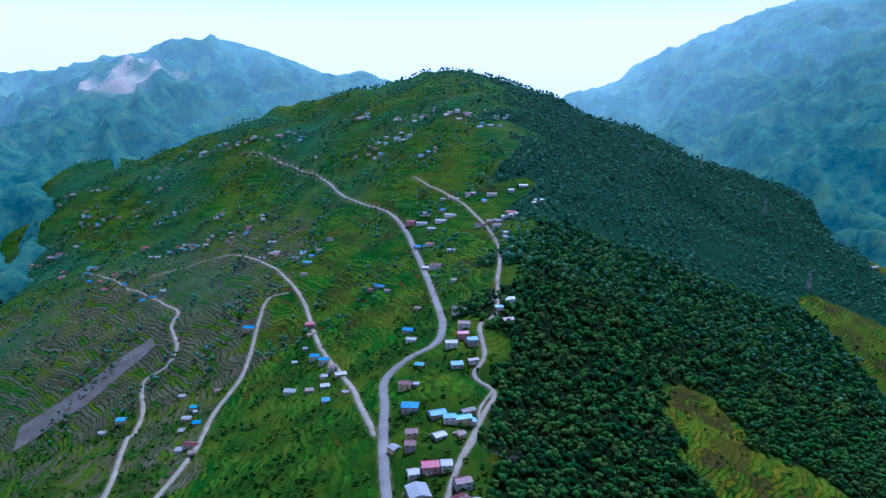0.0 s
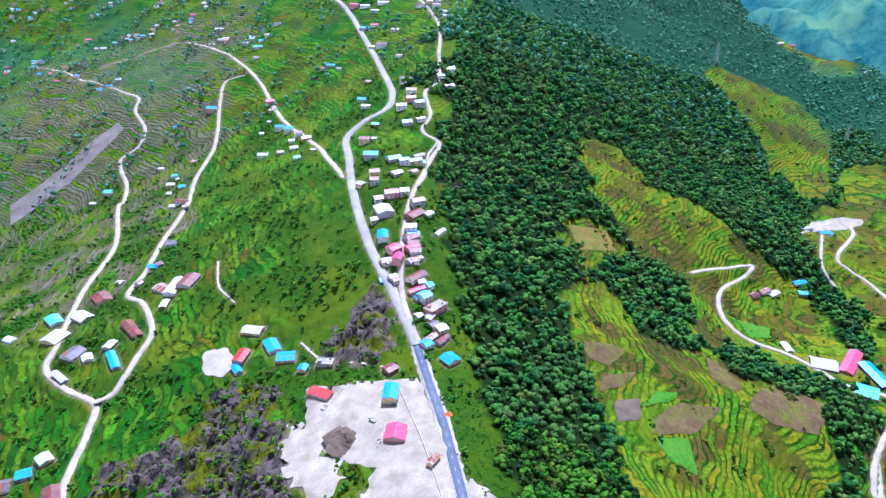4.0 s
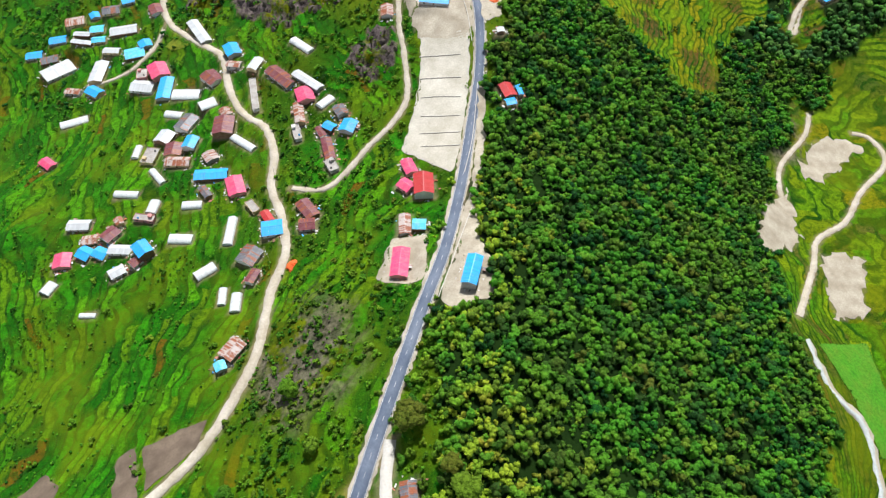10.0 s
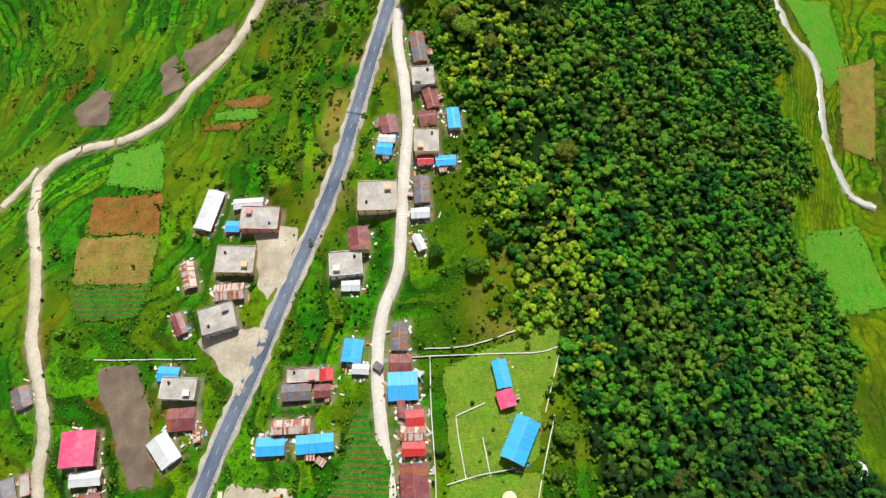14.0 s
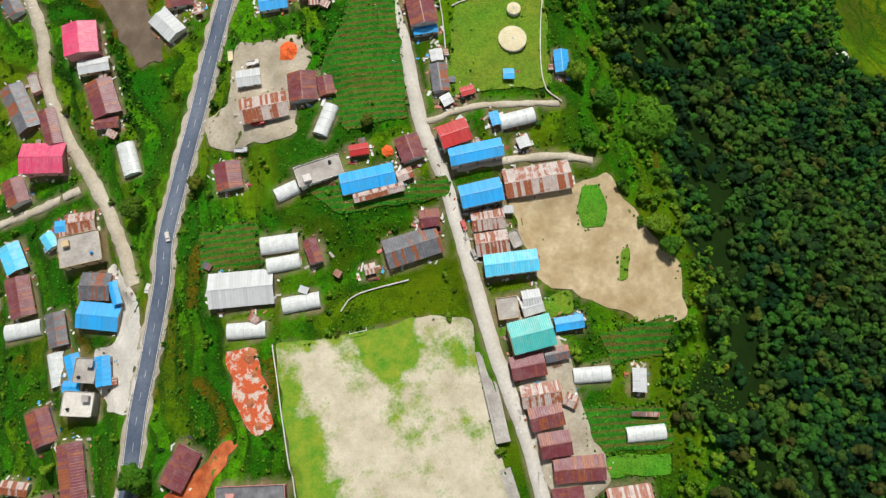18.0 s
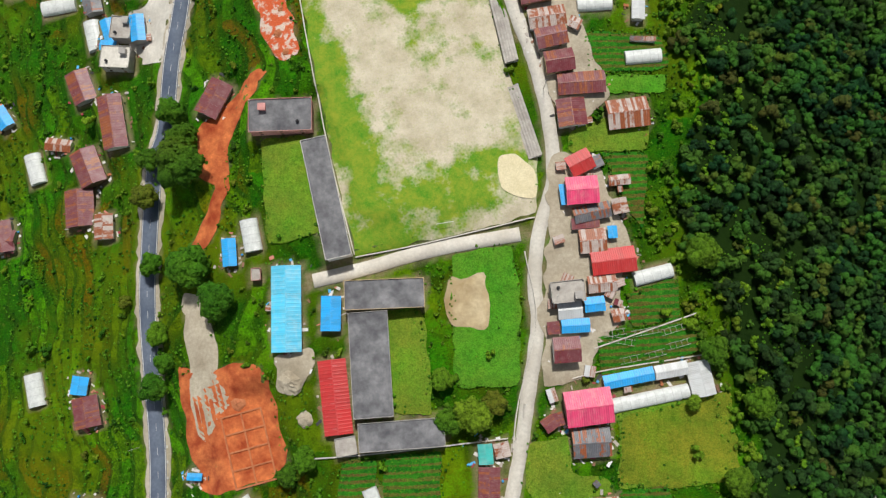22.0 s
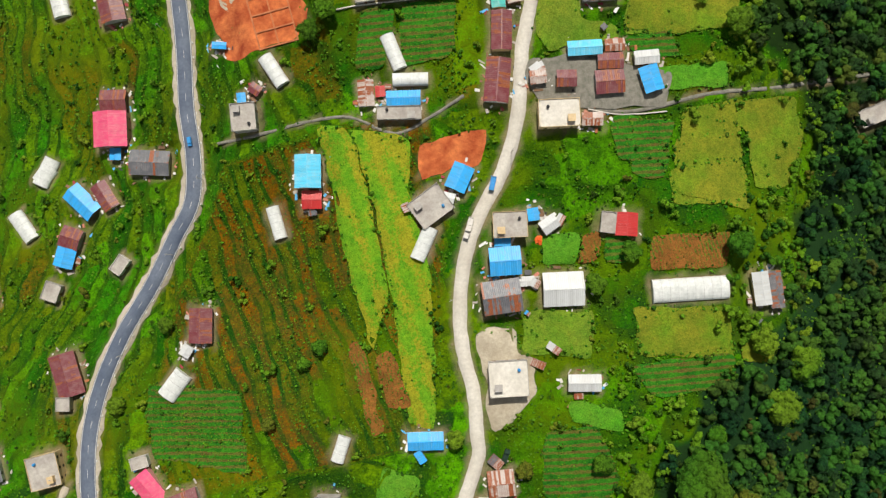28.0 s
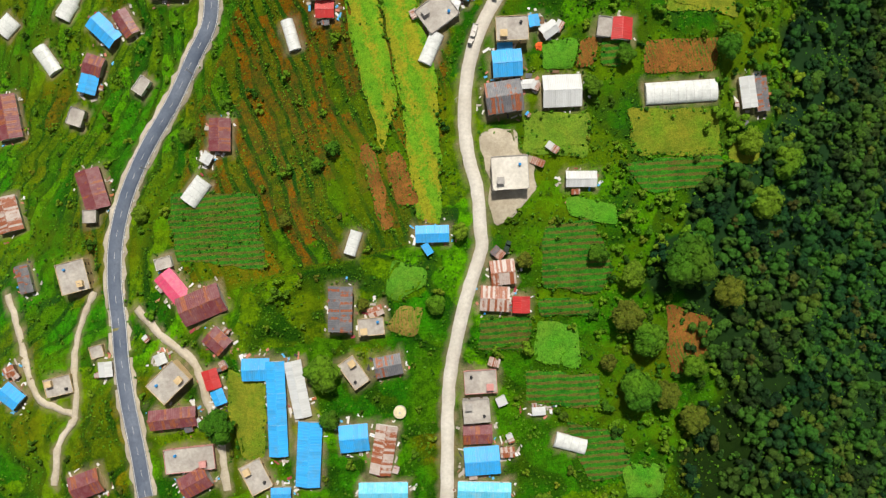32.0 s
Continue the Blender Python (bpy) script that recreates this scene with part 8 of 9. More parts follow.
tree(-63, -465, 2.4)
tree(-107, -522, 2.7)
tree(-182, -524, 3.6)
tree(-7, -589, 4.6)
tree(-5, -598, 4.1)
tree(-10, -465, 4.8)
tree(-22, -550, 3.4)

# hamlets on the far slopes: centre, number of houses, spread
for hamlet in ((-1130, 1904, 5, 33, 22), (-1017, 1875, 4, 13, 13), (-919, 1881, 4, 31, 5), (-910, 1760, 5, 20, 11), (-821, 1720, 10, 57, 14), (-730, 1788, 2, 11, 4), (-655, 1618, 3, 13, 19), (-616, 1628, 4, 13, 10), (-486, 1506, 3, 8, 6), (-949, 1627, 10, 42, 13), (-1009, 1632, 4, 19, 3), (-835, 1485, 3, 13, 12), (-751, 1456, 7, 16, 19), (-690, 1365, 6, 31, 11), (-630, 1319, 5, 18, 5), (-516, 1226, 4, 15, 6), (-666, 1491, 3, 10, 9), (-565, 1422, 9, 25, 11), (-504, 1403, 7, 21, 9), (-414, 1377, 8, 20, 14), (-380, 1430, 4, 18, 9), (-305, 1248, 5, 14, 10), (-232, 1190, 4, 13, 8), (-672, 1936, 6, 28, 17), (-735, 1978, 3, 21, 22), (-600, 1907, 4, 15, 10), (-513, 1874, 8, 27, 6), (-431, 1845, 6, 26, 12), (-372, 1768, 3, 18, 11), (-297, 1657, 2, 12, 7), (-770, 1899, 4, 25, 19), (-187, 1782, 6, 22, 7), (-132, 1607, 6, 24, 15), (-112, 1709, 5, 17, 10), (-181, 1578, 3, 16, 5), (-141, 1553, 3, 12, 3), (-79, 1576, 5, 23, 11), (-29, 1672, 5, 23, 12), (49, 1597, 9, 30, 11), (82, 1497, 5, 21, 6), (111, 1573, 4, 14, 11), (-38, 1450, 4, 14, 7), (18, 1234, 3, 11, 8), (48, 1230, 3, 11, 5), (119, 1123, 4, 9, 5), (151, 1154, 2, 6, 4)):
    cluster(*hamlet)
tagged(part("far_hamlets", HAMLETS, FAR_FINISH), "many small plastered houses with metal roofs on the far hillside", "houses", kind="stuff")

# houses along the upper ridge road and on the slopes beside it
small_house(-29, 1213, -24, 20.2, 9.0, "white", 1)
small_house(-55, 1199, -18, 16.2, 9.0, "pink", 2)
small_house(-35, 1185, -13, 18.1, 9.0, "white", 1)
small_house(14, 1180, -28, 20.2, 9.0, "white", 1)
small_house(-18, 1154, -12, 14.2, 8.0, "white", 1)
small_house(-1, 1210, -13, 11.4, 7.0, "blue", 1)
small_house(-2, 1172, -18, 19.9, 9.0, "white", 1)
small_house(-37, 1103, -16, 17.0, 9.0, "blue", 1)
small_house(-19, 1098, -13, 15.1, 9.0, "red", 1)
small_house(61, 1109, -34, 17.1, 8.0, "maroon", 1)
small_house(78, 1115, -15, 13.0, 8.0, "rust", 1)
small_house(86, 1085, -10, 13.8, 9.0, "maroon", 2)
small_house(96, 1053, -14, 12.1, 8.0, "white", 1)
small_house(97, 1033, -8, 9.3, 8.0, "dark", 1)
small_house(90, 1110, -35, 13.7, 7.0, "white", 1)
small_house(100, 986, -6, 16.2, 10.0, "cyan", 1)
small_house(89, 966, -17, 11.9, 8.0, "cyan", 1)
small_house(163, 1166, 12, 17.6, 8.0, "white", 1)
small_house(113, 1131, -26, 17.4, 9.0, "pink", 1)
small_house(86, 1207, -12, 16.7, 8.0, "rust", 1)
small_house(72, 1193, -12, 8.7, 7.0, "blue", 1)
small_house(141, 1217, 1, 14.7, 8.0, "white", 1)
small_house(119, 1206, -11, 10.7, 8.0, "white", 1)
small_house(14, 1047, -22, 12.8, 7.0, "white", 1)
small_house(-9, 1005, -20, 17.6, 10.0, "maroon", 2)
small_house(-26, 1016, 7, 9.3, 8.0, "white", 1)
small_house(16, 922, -18, 8.2, 7.0, "rust", 1)
small_house(21, 803, -24, 16.7, 10.0, "dark", 2)
small_house(-31, 871, -16, 9.8, 7.0, "rust", 1)
small_house(-93, 1000, -16, 15.7, 9.0, "blue", 1)
small_house(-106, 999, -18, 11.8, 6.0, "rust", 1)
small_house(-79, 977, -12, 8.0, 6.0, "rust", 1)
small_house(25, 757, -6, 13.4, 11.0, "maroon", 2)
small_house(23, 732, 6, 11.7, 10.0, "pink", 2)
small_house(32, 716, 19, 11.3, 10.0, "blue", 2)
small_house(10, 714, 3, 12.7, 10.0, "white", 2)
small_house(80, 807, 14, 12.9, 11.0, "white", 2)
small_house(67, 792, 8, 9.6, 8.0, "cyan", 1)
small_house(76, 771, 14, 12.6, 9.0, "rust", 1)
small_house(58, 810, 18, 8.2, 7.0, "maroon", 1)
small_house(-40, 805, -18, 13.5, 10.0, "blue", 1)
small_house(-35, 766, -12, 11.6, 9.0, "white", 1)
small_house(-23, 688, -14, 9.4, 8.0, "cyan", 1)
small_house(15, 675, 12, 11.9, 11.0, "blue", 1)
small_house(32, 684, 22, 11.3, 7.0, "rust", 1)
small_house(-36, 649, -10, 12.8, 10.0, "maroon", 2)
small_house(-25, 646, -9, 5.5, 6.0, "white", 1)
small_house(-29, 603, -6, 15.4, 13.0, "blue", 2)
small_house(-4, 586, 22, 14.8, 11.0, "blue", 1)
small_house(7, 575, 4, 11.0, 9.0, "cyan", 2)
small_house(19, 577, 16, 14.9, 9.0, "cyan", 2)
small_house(25, 580, 15, 10.6, 9.0, "blue", 1)
small_house(24, 595, 26, 13.4, 7.0, "dark", 1)
small_house(-2, 550, 31, 11.1, 9.0, "white", 1)
small_house(16, 555, 43, 8.4, 7.0, "rust", 1)
small_house(-26, 556, 5, 10.7, 10.0, "maroon", 2)
small_house(-26, 537, -1, 9.2, 10.0, "maroon", 2)
small_house(-40, 544, -47, 9.0, 8.0, "white", 1)
small_house(-9, 504, 8, 13.5, 11.0, "pink", 2)
small_house(4, 504, 4, 8.9, 9.8, "white", 2)
small_house(-22, 501, 14, 9.1, 9.0, "white", 1)
small_house(-27, 463, 14, 6.6, 7.3, "white", 1)
small_house(7, 438, 1, 10.2, 9.0, "white", 2)
small_house(9, 430, -1, 11.0, 8.0, "blue", 1)
small_house(8, 416, 2, 9.9, 9.0, "maroon", 1)
small_house(-17, 396, 22, 9.3, 8.0, "white", 1)
small_house(-7, 394, 73, 11.1, 8.0, "pink", 2)
small_house(18, 361, 37, 6.1, 6.7, "cyan", 1)
small_house(-10, 369, 24, 5.0, 5.5, "rust", 1)
small_house(13, 344, 35, 9.0, 10.0, "cyan", 2)
small_house(7, 321, 31, 5.0, 5.5, "white", 1)
small_house(15, 320, 59, 7.6, 6.0, "white", 1)
small_house(18, 310, 31, 7.2, 8.0, "dark", 1)
small_house(11, 287, 34, 6.7, 7.3, "blue", 1)
small_house(23, 304, 27, 7.9, 8.7, "white", 2)
small_house(12, 365, 9, 6.1, 6.7, "white", 1)
small_house(9, 401, 2, 9.7, 9.0, "maroon", 2)
small_house(8, 390, 1, 6.7, 7.3, "rust", 1)
small_house(25, 461, 41, 8.9, 7.0, "white", 1)
small_house(16, 480, 18, 12.7, 10.0, "maroon", 2)
small_house(-290, 1003, -4, 16.6, 11.0, "blue", 2)
small_house(-350, 882, 2, 8.5, 8.0, "white", 1)
small_house(-316, 831, -2, 8.5, 8.0, "cyan", 1)
small_house(-315, 803, -3, 11.7, 9.0, "white", 1)
small_house(-293, 776, 10, 9.3, 9.0, "blue", 1)
small_house(-308, 767, -8, 7.2, 8.0, "white", 1)
small_house(-288, 707, -8, 8.5, 8.0, "white", 1)
small_house(-275, 706, -16, 15.9, 9.0, "maroon", 1)
small_house(-308, 813, 19, 5.2, 5.7, "white", 1)
small_house(-265, 681, 22, 7.6, 7.0, "rust", 1)
small_house(-432, 875, 2, 11.9, 11.0, "cyan", 2)
small_house(-454, 865, -5, 9.4, 7.0, "white", 1)
small_house(-294, 861, 9, 8.4, 8.0, "rust", 1)
small_house(-174, 753, -6, 13.7, 10.0, "white", 1)
small_house(-160, 834, -6, 12.1, 10.0, "blue", 2)
small_house(-144, 808, -5, 11.6, 10.0, "blue", 2)
small_house(-189, 848, 8, 6.6, 7.3, "white", 1)
small_house(-187, 946, 16, 13.4, 11.0, "pink", 2)
small_house(-182, 917, 1, 7.1, 7.0, "rust", 1)
small_house(-130, 729, 17, 9.8, 9.0, "white", 1)
small_house(-148, 732, 8, 8.9, 8.0, "rust", 1)
small_house(-122, 686, 16, 7.7, 8.5, "blue", 1)
small_house(-135, 757, 0, 7.5, 8.0, "white", 1)
small_house(-115, 745, 20, 12.4, 9.0, "white", 1)
small_house(-100, 684, -18, 7.5, 5.0, "white", 1)
small_house(-127, 767, 16, 10.0, 9.0, "maroon", 2)
small_house(-181, 880, -8, 5.6, 6.0, "white", 1)
small_house(-254, 568, 12, 11.0, 10.0, "dark", 2)
small_house(-263, 529, -5, 11.4, 8.0, "blue", 1)
small_house(-257, 530, 31, 5.9, 6.5, "maroon", 1)
small_house(-322, 1295, -10, 15.5, 9.0, "white", 1)
small_house(-302, 1246, 2, 10.8, 8.0, "white", 1)
small_house(-231, 1163, -4, 16.2, 9.0, "cyan", 1)
small_house(-248, 1214, -7, 11.3, 8.0, "white", 1)
small_house(-230, 1127, -8, 10.8, 7.0, "rust", 1)
small_house(-200, 1227, -19, 14.9, 7.0, "dark", 1)
small_house(-351, 994, -4, 5.9, 5.0, "blue", 1)
small_house(-298, 520, -22, 6.1, 6.0, "white", 1)
small_house(-270, 499, 61, 5.9, 6.0, "maroon", 1)
small_house(504, 576, 9, 17.8, 9.0, "blue", 1)
small_house(499, 558, -9, 11.3, 9.0, "cyan", 1)
small_house(441, 547, 25, 17.2, 8.0, "rust", 1)
small_house(453, 546, 28, 17.0, 8.0, "white", 1)
small_house(422, 535, 27, 12.1, 7.0, "maroon", 1)
small_house(407, 434, -95, 17.0, 7.0, "white", 1)
small_house(620, 710, -10, 18.6, 9.0, "blue", 1)
small_house(590, 712, 4, 18.0, 8.0, "white", 1)
small_house(1094, 1358, 10, 17.3, 9.0, "white", 1)
small_house(954, 1501, 18, 20.2, 9.0, "white", 1)
small_house(1002, 1523, 18, 20.2, 9.0, "pink", 1)
small_house(1048, 1536, 0, 20.2, 9.0, "white", 1)
small_house(1078, 1616, -8, 16.8, 8.0, "white", 1)


# ---- kinds of small things ----
LEAF_PAINT = soil_like("dark_green_paint", (0.01, 0.03, 0.015), (0.02, 0.05, 0.03), 1.5, 0.4, 0.02, 0.5)


def low_wall(pts, height, label):
    """A low garden or roadside wall with a coping, following the ground."""
    c = curve_points(pts, 2.5)
    z = np.array([ground_z(x, y) for x, y in c])
    v, f = ribbon(c, z + height, 0.35, 0.0, height + 0.6, 0.04, len(pts))
    ob = tagged(new("low_wall", mesh_of("low_wall", v, f, STONE)), label, "wall", kind="structure")
    v, f = ribbon(c, z + height, 0.45, 0.06, 0.08, 0.02, len(pts))
    cap = new("coping", mesh_of("coping", v, f, CONCRETE))
    cap.parent = ob


def round_tank(x, y, r, material):
    z = ground_z(x, y)
    root = rooted("reservoir", x, y, z, 0, "round concrete water reservoir with a pale domed cover", "reservoir")
    part("wall", drum(r, r, -1.0, 2.2, 32, 0.0), CONCRETE, root)
    part("cover", drum(r * 1.03, r * 1.0, 2.2, 2.35, 32, 0.35), material, root)
    part("hatch", boxes([(-0.4, 0.4, -0.4, 0.4, 2.68, 2.95)]), STEEL, root)


def stand(x, y, turn, length):
    z = base_at(x, y, length / 2, 2.5, turn)
    root = rooted("spectator_stand", x, y, z, turn, "long stepped grey concrete stand beside the playing field", "stand")
    for k in range(5):
        part("step", boxes([(-length / 2, length / 2, -2.6 + k * 1.05, -2.6 + k * 1.05 + 1.04, -0.8, 0.35 + 0.38 * k)]), SLABS["slab"], root)


def goal(x, y, turn):
    root = rooted("goal", x, y, ground_z(x, y) + 0.2, turn, "white painted steel football goal frame", "goal", "playing field goals")
    for sx in (-3.2, 3.2):
        part("post", boxes([(sx - 0.08, sx + 0.08, -0.08, 0.08, -0.3, 2.3)]), PAINT, root)
        part("back_stay", boxes([(sx - 0.06, sx + 0.06, 0.08, 1.5, -0.1, 0.08)]), PAINT, root)
    part("crossbar", boxes([(-3.28, 3.28, -0.08, 0.08, 2.3, 2.46)]), PAINT, root)


def wheel_mesh():
    bm = drum(0.42, 0.42, -0.12, 0.12, 12, 0.0)
    return bm


def vehicle(x, y, turn, kind, paint):
    """A car, small truck or bus with body, cabin, windows and wheels."""
    length, width, tall = {"car": (4.0, 1.7, 0.75), "truck": (5.6, 2.1, 1.0), "bus": (9.5, 2.5, 2.6)}[kind]
    root = rooted(kind, x, y, ground_z(x, y) + 0.3, turn, {"car": "small parked car on the road", "truck": "small open-backed goods truck", "bus": "painted passenger bus on the road"}[kind], kind, "vehicles")
    hl, hw = length / 2, width / 2
    if kind == "car":
        part("body", boxes([(-hl, hl, -hw, hw, 0.35, 0.95)]), paint, root)
        part("cabin", boxes([(-hl * 0.55, hl * 0.45, -hw * 0.86, hw * 0.86, 1.0, 1.42)]), paint, root)
        part("window", boxes([(-hl * 0.58, hl * 0.52, -hw * 0.84, hw * 0.84, 0.95, 1.3)]), GLASS, root)
    elif kind == "truck":
        part("chassis", boxes([(-hl, hl, -hw * 0.8, hw * 0.8, 0.45, 0.7)]), BLACK, root)
        part("cab", boxes([(hl - 1.6, hl, -hw * 0.92, hw * 0.92, 0.7, 2.05)]), paint, root)
        part("windscreen", boxes([(hl - 0.25, hl + 0.03, -hw * 0.8, hw * 0.8, 1.35, 1.9)]), GLASS, root)
        part("load_bed", boxes([(-hl, hl - 1.7, -hw, hw, 0.7, 0.9), (-hl, hl - 1.7, -hw, -hw + 0.08, 0.9, 1.4), (-hl, hl - 1.7, hw - 0.08, hw, 0.9, 1.4), (-hl, -hl + 0.08, -hw + 0.08, hw - 0.08, 0.9, 1.4)]), paint, root)
    else:
        part("body", boxes([(-hl, hl, -hw, hw, 0.45, 3.0)]), paint, root)
        part("window_band", boxes([(-hl + 0.5, hl + 0.02, -hw - 0.02, hw + 0.02, 1.6, 2.4)]), GLASS, root)
        part("roof_rack", boxes([(-hl + 1, hl - 2, -hw * 0.7, hw * 0.7, 3.02, 3.15)]), STEEL, root)
    for sx in (-0.62, 0.62):
        for sy in (-1, 1):
            shared("wheel", "wheel", BLACK, root, pose(sx * hl, sy * (hw - 0.12), 0.42, 90, 0, 0), wheel_mesh)


def heap(x, y, r, material, label):
    """An uneven heap of loose stuff."""
    rng = random.Random(int(x * 3 + y * 5))
    bm = bmesh.new()
    n, rows = 18, 5
    top = bm.verts.new((0, 0, 0.42 * r))
    last = None
    for q in range(1, rows + 1):
        f = q / rows
        ring = [bm.verts.new((r * f * math.cos(6.2832 * k / n) * rng.uniform(0.82, 1.18), r * f * math.sin(6.2832 * k / n) * rng.uniform(0.82, 1.18), max(-0.6 if q == rows else 0.1, 0.42 * r * (1 - f) * rng.uniform(0.7, 1.2)) - (0.6 if q == rows else 0))) for k in range(n)]
        for k in range(n):
            if last is None:
                bm.faces.new((top, ring[k], ring[(k + 1) % n]))
            else:
                bm.faces.new((last[k], ring[k], ring[(k + 1) % n], last[(k + 1) % n]))
        last = ring
    ob = part("mound", bm, material)
    ob.matrix_world = pose(x, y, ground_z(x, y) + 0.2)
    tagged(ob, label, "mound")


def foundation(x, y, turn):
    """Brick footings of rooms on the building site."""
    z = ground_z(x, y)
    root = rooted("foundation", x, y, z, turn, "brick footings of small rooms in the red earth", "building site")
    for k in range(5):
        part("footing", boxes([(-14 + 7 * k - 0.3, -14 + 7 * k + 0.3, -8, 8, -1.2, 0.75)]), BRICK, root)
    for k in range(3):
        part("footing", boxes([(-14.3, 14.3, -8 + 8 * k - 0.3, -8 + 8 * k + 0.3, -1.2, 0.72)]), BRICK, root)


def pylon(x, y):
    """A steel lattice mast with three pairs of arms."""
    z = ground_z(x, y)
    root = rooted("pylon", x, y, z, 20, "grey steel lattice power pylon on the wooded slope", "pylon", "pylons")
    h, w = 38.0, 4.2
    def bar(bm, a, b, t=0.14):
        a, b = Vector(a), Vector(b)
        q = (b - a).to_track_quat("Z", "Y")
        ends = [[bm.verts.new(p + q @ Vector((t * sx, t * sy, 0))) for sx, sy in ((-1, -1), (1, -1), (1, 1), (-1, 1))] for p in (a, b)]
        for k in range(4):
            bm.faces.new((ends[0][k], ends[0][(k + 1) % 4], ends[1][(k + 1) % 4], ends[1][k]))
    for sx in (-1, 1):
        for sy in (-1, 1):
            bm = bmesh.new()
            bar(bm, (sx * w, sy * w, -2), (sx * 0.6, sy * 0.6, h), 0.22)
            part("leg", bm, STEEL, root)
    bm = bmesh.new()
    for k in range(7):
        f, g = k / 7, (k + 1) / 7
        a, b = w + (0.6 - w) * f, w + (0.6 - w) * g
        for s in (-1, 1):
            bar(bm, (-a, s * a, h * f), (b, s * b, h * g)), bar(bm, (a, s * a, h * f), (-b, s * b, h * g))
            bar(bm, (s * a, -a, h * f), (s * b, b, h * g)), bar(bm, (s * a, a, h * f), (s * b, -b, h * g))
    part("bracing", bm, STEEL, root)
    for k in range(3):
        bm = bmesh.new()
        bar(bm, (-6 + k, 0, h - 3 - 5 * k), (6 - k, 0, h - 3 - 5 * k), 0.25)
        part("cross_arm", bm, STEEL, root)


def power_pole(x, y, turn):
    root = rooted("power_pole", x, y, ground_z(x, y), turn, "slim grey electricity pole with a cross-arm", "pole", "electricity poles")
    part("pole", drum(0.16, 0.1, -0.8, 8.5, 8, 0.05), SLABS["slab"], root)
    part("cross_arm", boxes([(-0.9, 0.9, -0.06, 0.06, 7.9, 8.05)]), STEEL, root)
    part("insulator", drum(0.07, 0.05, 8.5, 8.75, 6, 0.02), WALLS[0], root)


def marking(name, offset, width, dash, gap):
    """White paint along the main road."""
    verts, faces = [], []
    for key in ("main_road_south", "main_road_north"):
        c, z, w = ROUTES[key]
        t = np.gradient(c, axis=0)
        t /= np.maximum(np.hypot(t[:, 0], t[:, 1]), 1e-6)[:, None]
        side = np.stack([t[:, 1], -t[:, 0]], -1)
        for k in range(len(c) - 1):
            if dash and k % (dash + gap) >= dash:
                continue
            o = len(verts)
            for q in (k, k + 1):
                for s in (offset - width / 2, offset + width / 2):
                    p = c[q] + side[q] * s
                    verts.append((p[0], p[1], z[q] + 0.3 + 0.04 * (1 - abs(s) / 3.5)))
            faces.append((o, o + 2, o + 3, o + 1))
    tagged(new(name, mesh_of(name, verts, [f[::-1] for f in faces], PAINT)), "worn white line painted along the asphalt", "road marking", kind="structure")


marking("edge_line", -3.15, 0.22, 0, 0)
marking("edge_line", 3.15, 0.22, 0, 0)
marking("centre_line", 0.0, 0.12, 1, 2)


def guard_posts():
    c, z, w = ROUTES["main_road_south"]
    t = np.gradient(c, axis=0)
    t /= np.maximum(np.hypot(t[:, 0], t[:, 1]), 1e-6)[:, None]
    for k in range(2, len(c), 2):
        if -640 < c[k][1] < -60 or -960 < c[k][1] < -740:
            p = c[k] + np.array([t[k][1], -t[k][0]]) * 4.1
            ob = shared("guard", "guard_post", PAINT, None, pose(p[0], p[1], z[k], 0, 0, math.degrees(math.atan2(t[k][1], t[k][0]))), lambda: boxes([(-0.5, 0.5, -0.18, 0.18, -0.3, 0.75), (-0.4, 0.4, -0.12, 0.12, 0.75, 0.82)]))
            tagged(ob, "white concrete guard block at the road's edge", "guard post", "roadside guard blocks")


guard_posts()


def stack_of(length, tops, width):
    """A stack with an uneven stepped top, in one piece."""
    bm = bmesh.new()
    prof = [(0.0, -0.2)]
    for k, h in enumerate(tops):
        prof += [(k * width, h), ((k + 1) * width, h)]
    prof.append((len(tops) * width, -0.2))
    a, b = ([bm.verts.new((sx * length / 2, y - len(tops) * width / 2, z)) for y, z in prof] for sx in (-1, 1))
    for k in range(len(prof)):
        n = (k + 1) % len(prof)
        bm.faces.new((a[k], a[n], b[n], b[k]))
    bm.faces.new(a[::-1]), bm.faces.new(b)
    return bm


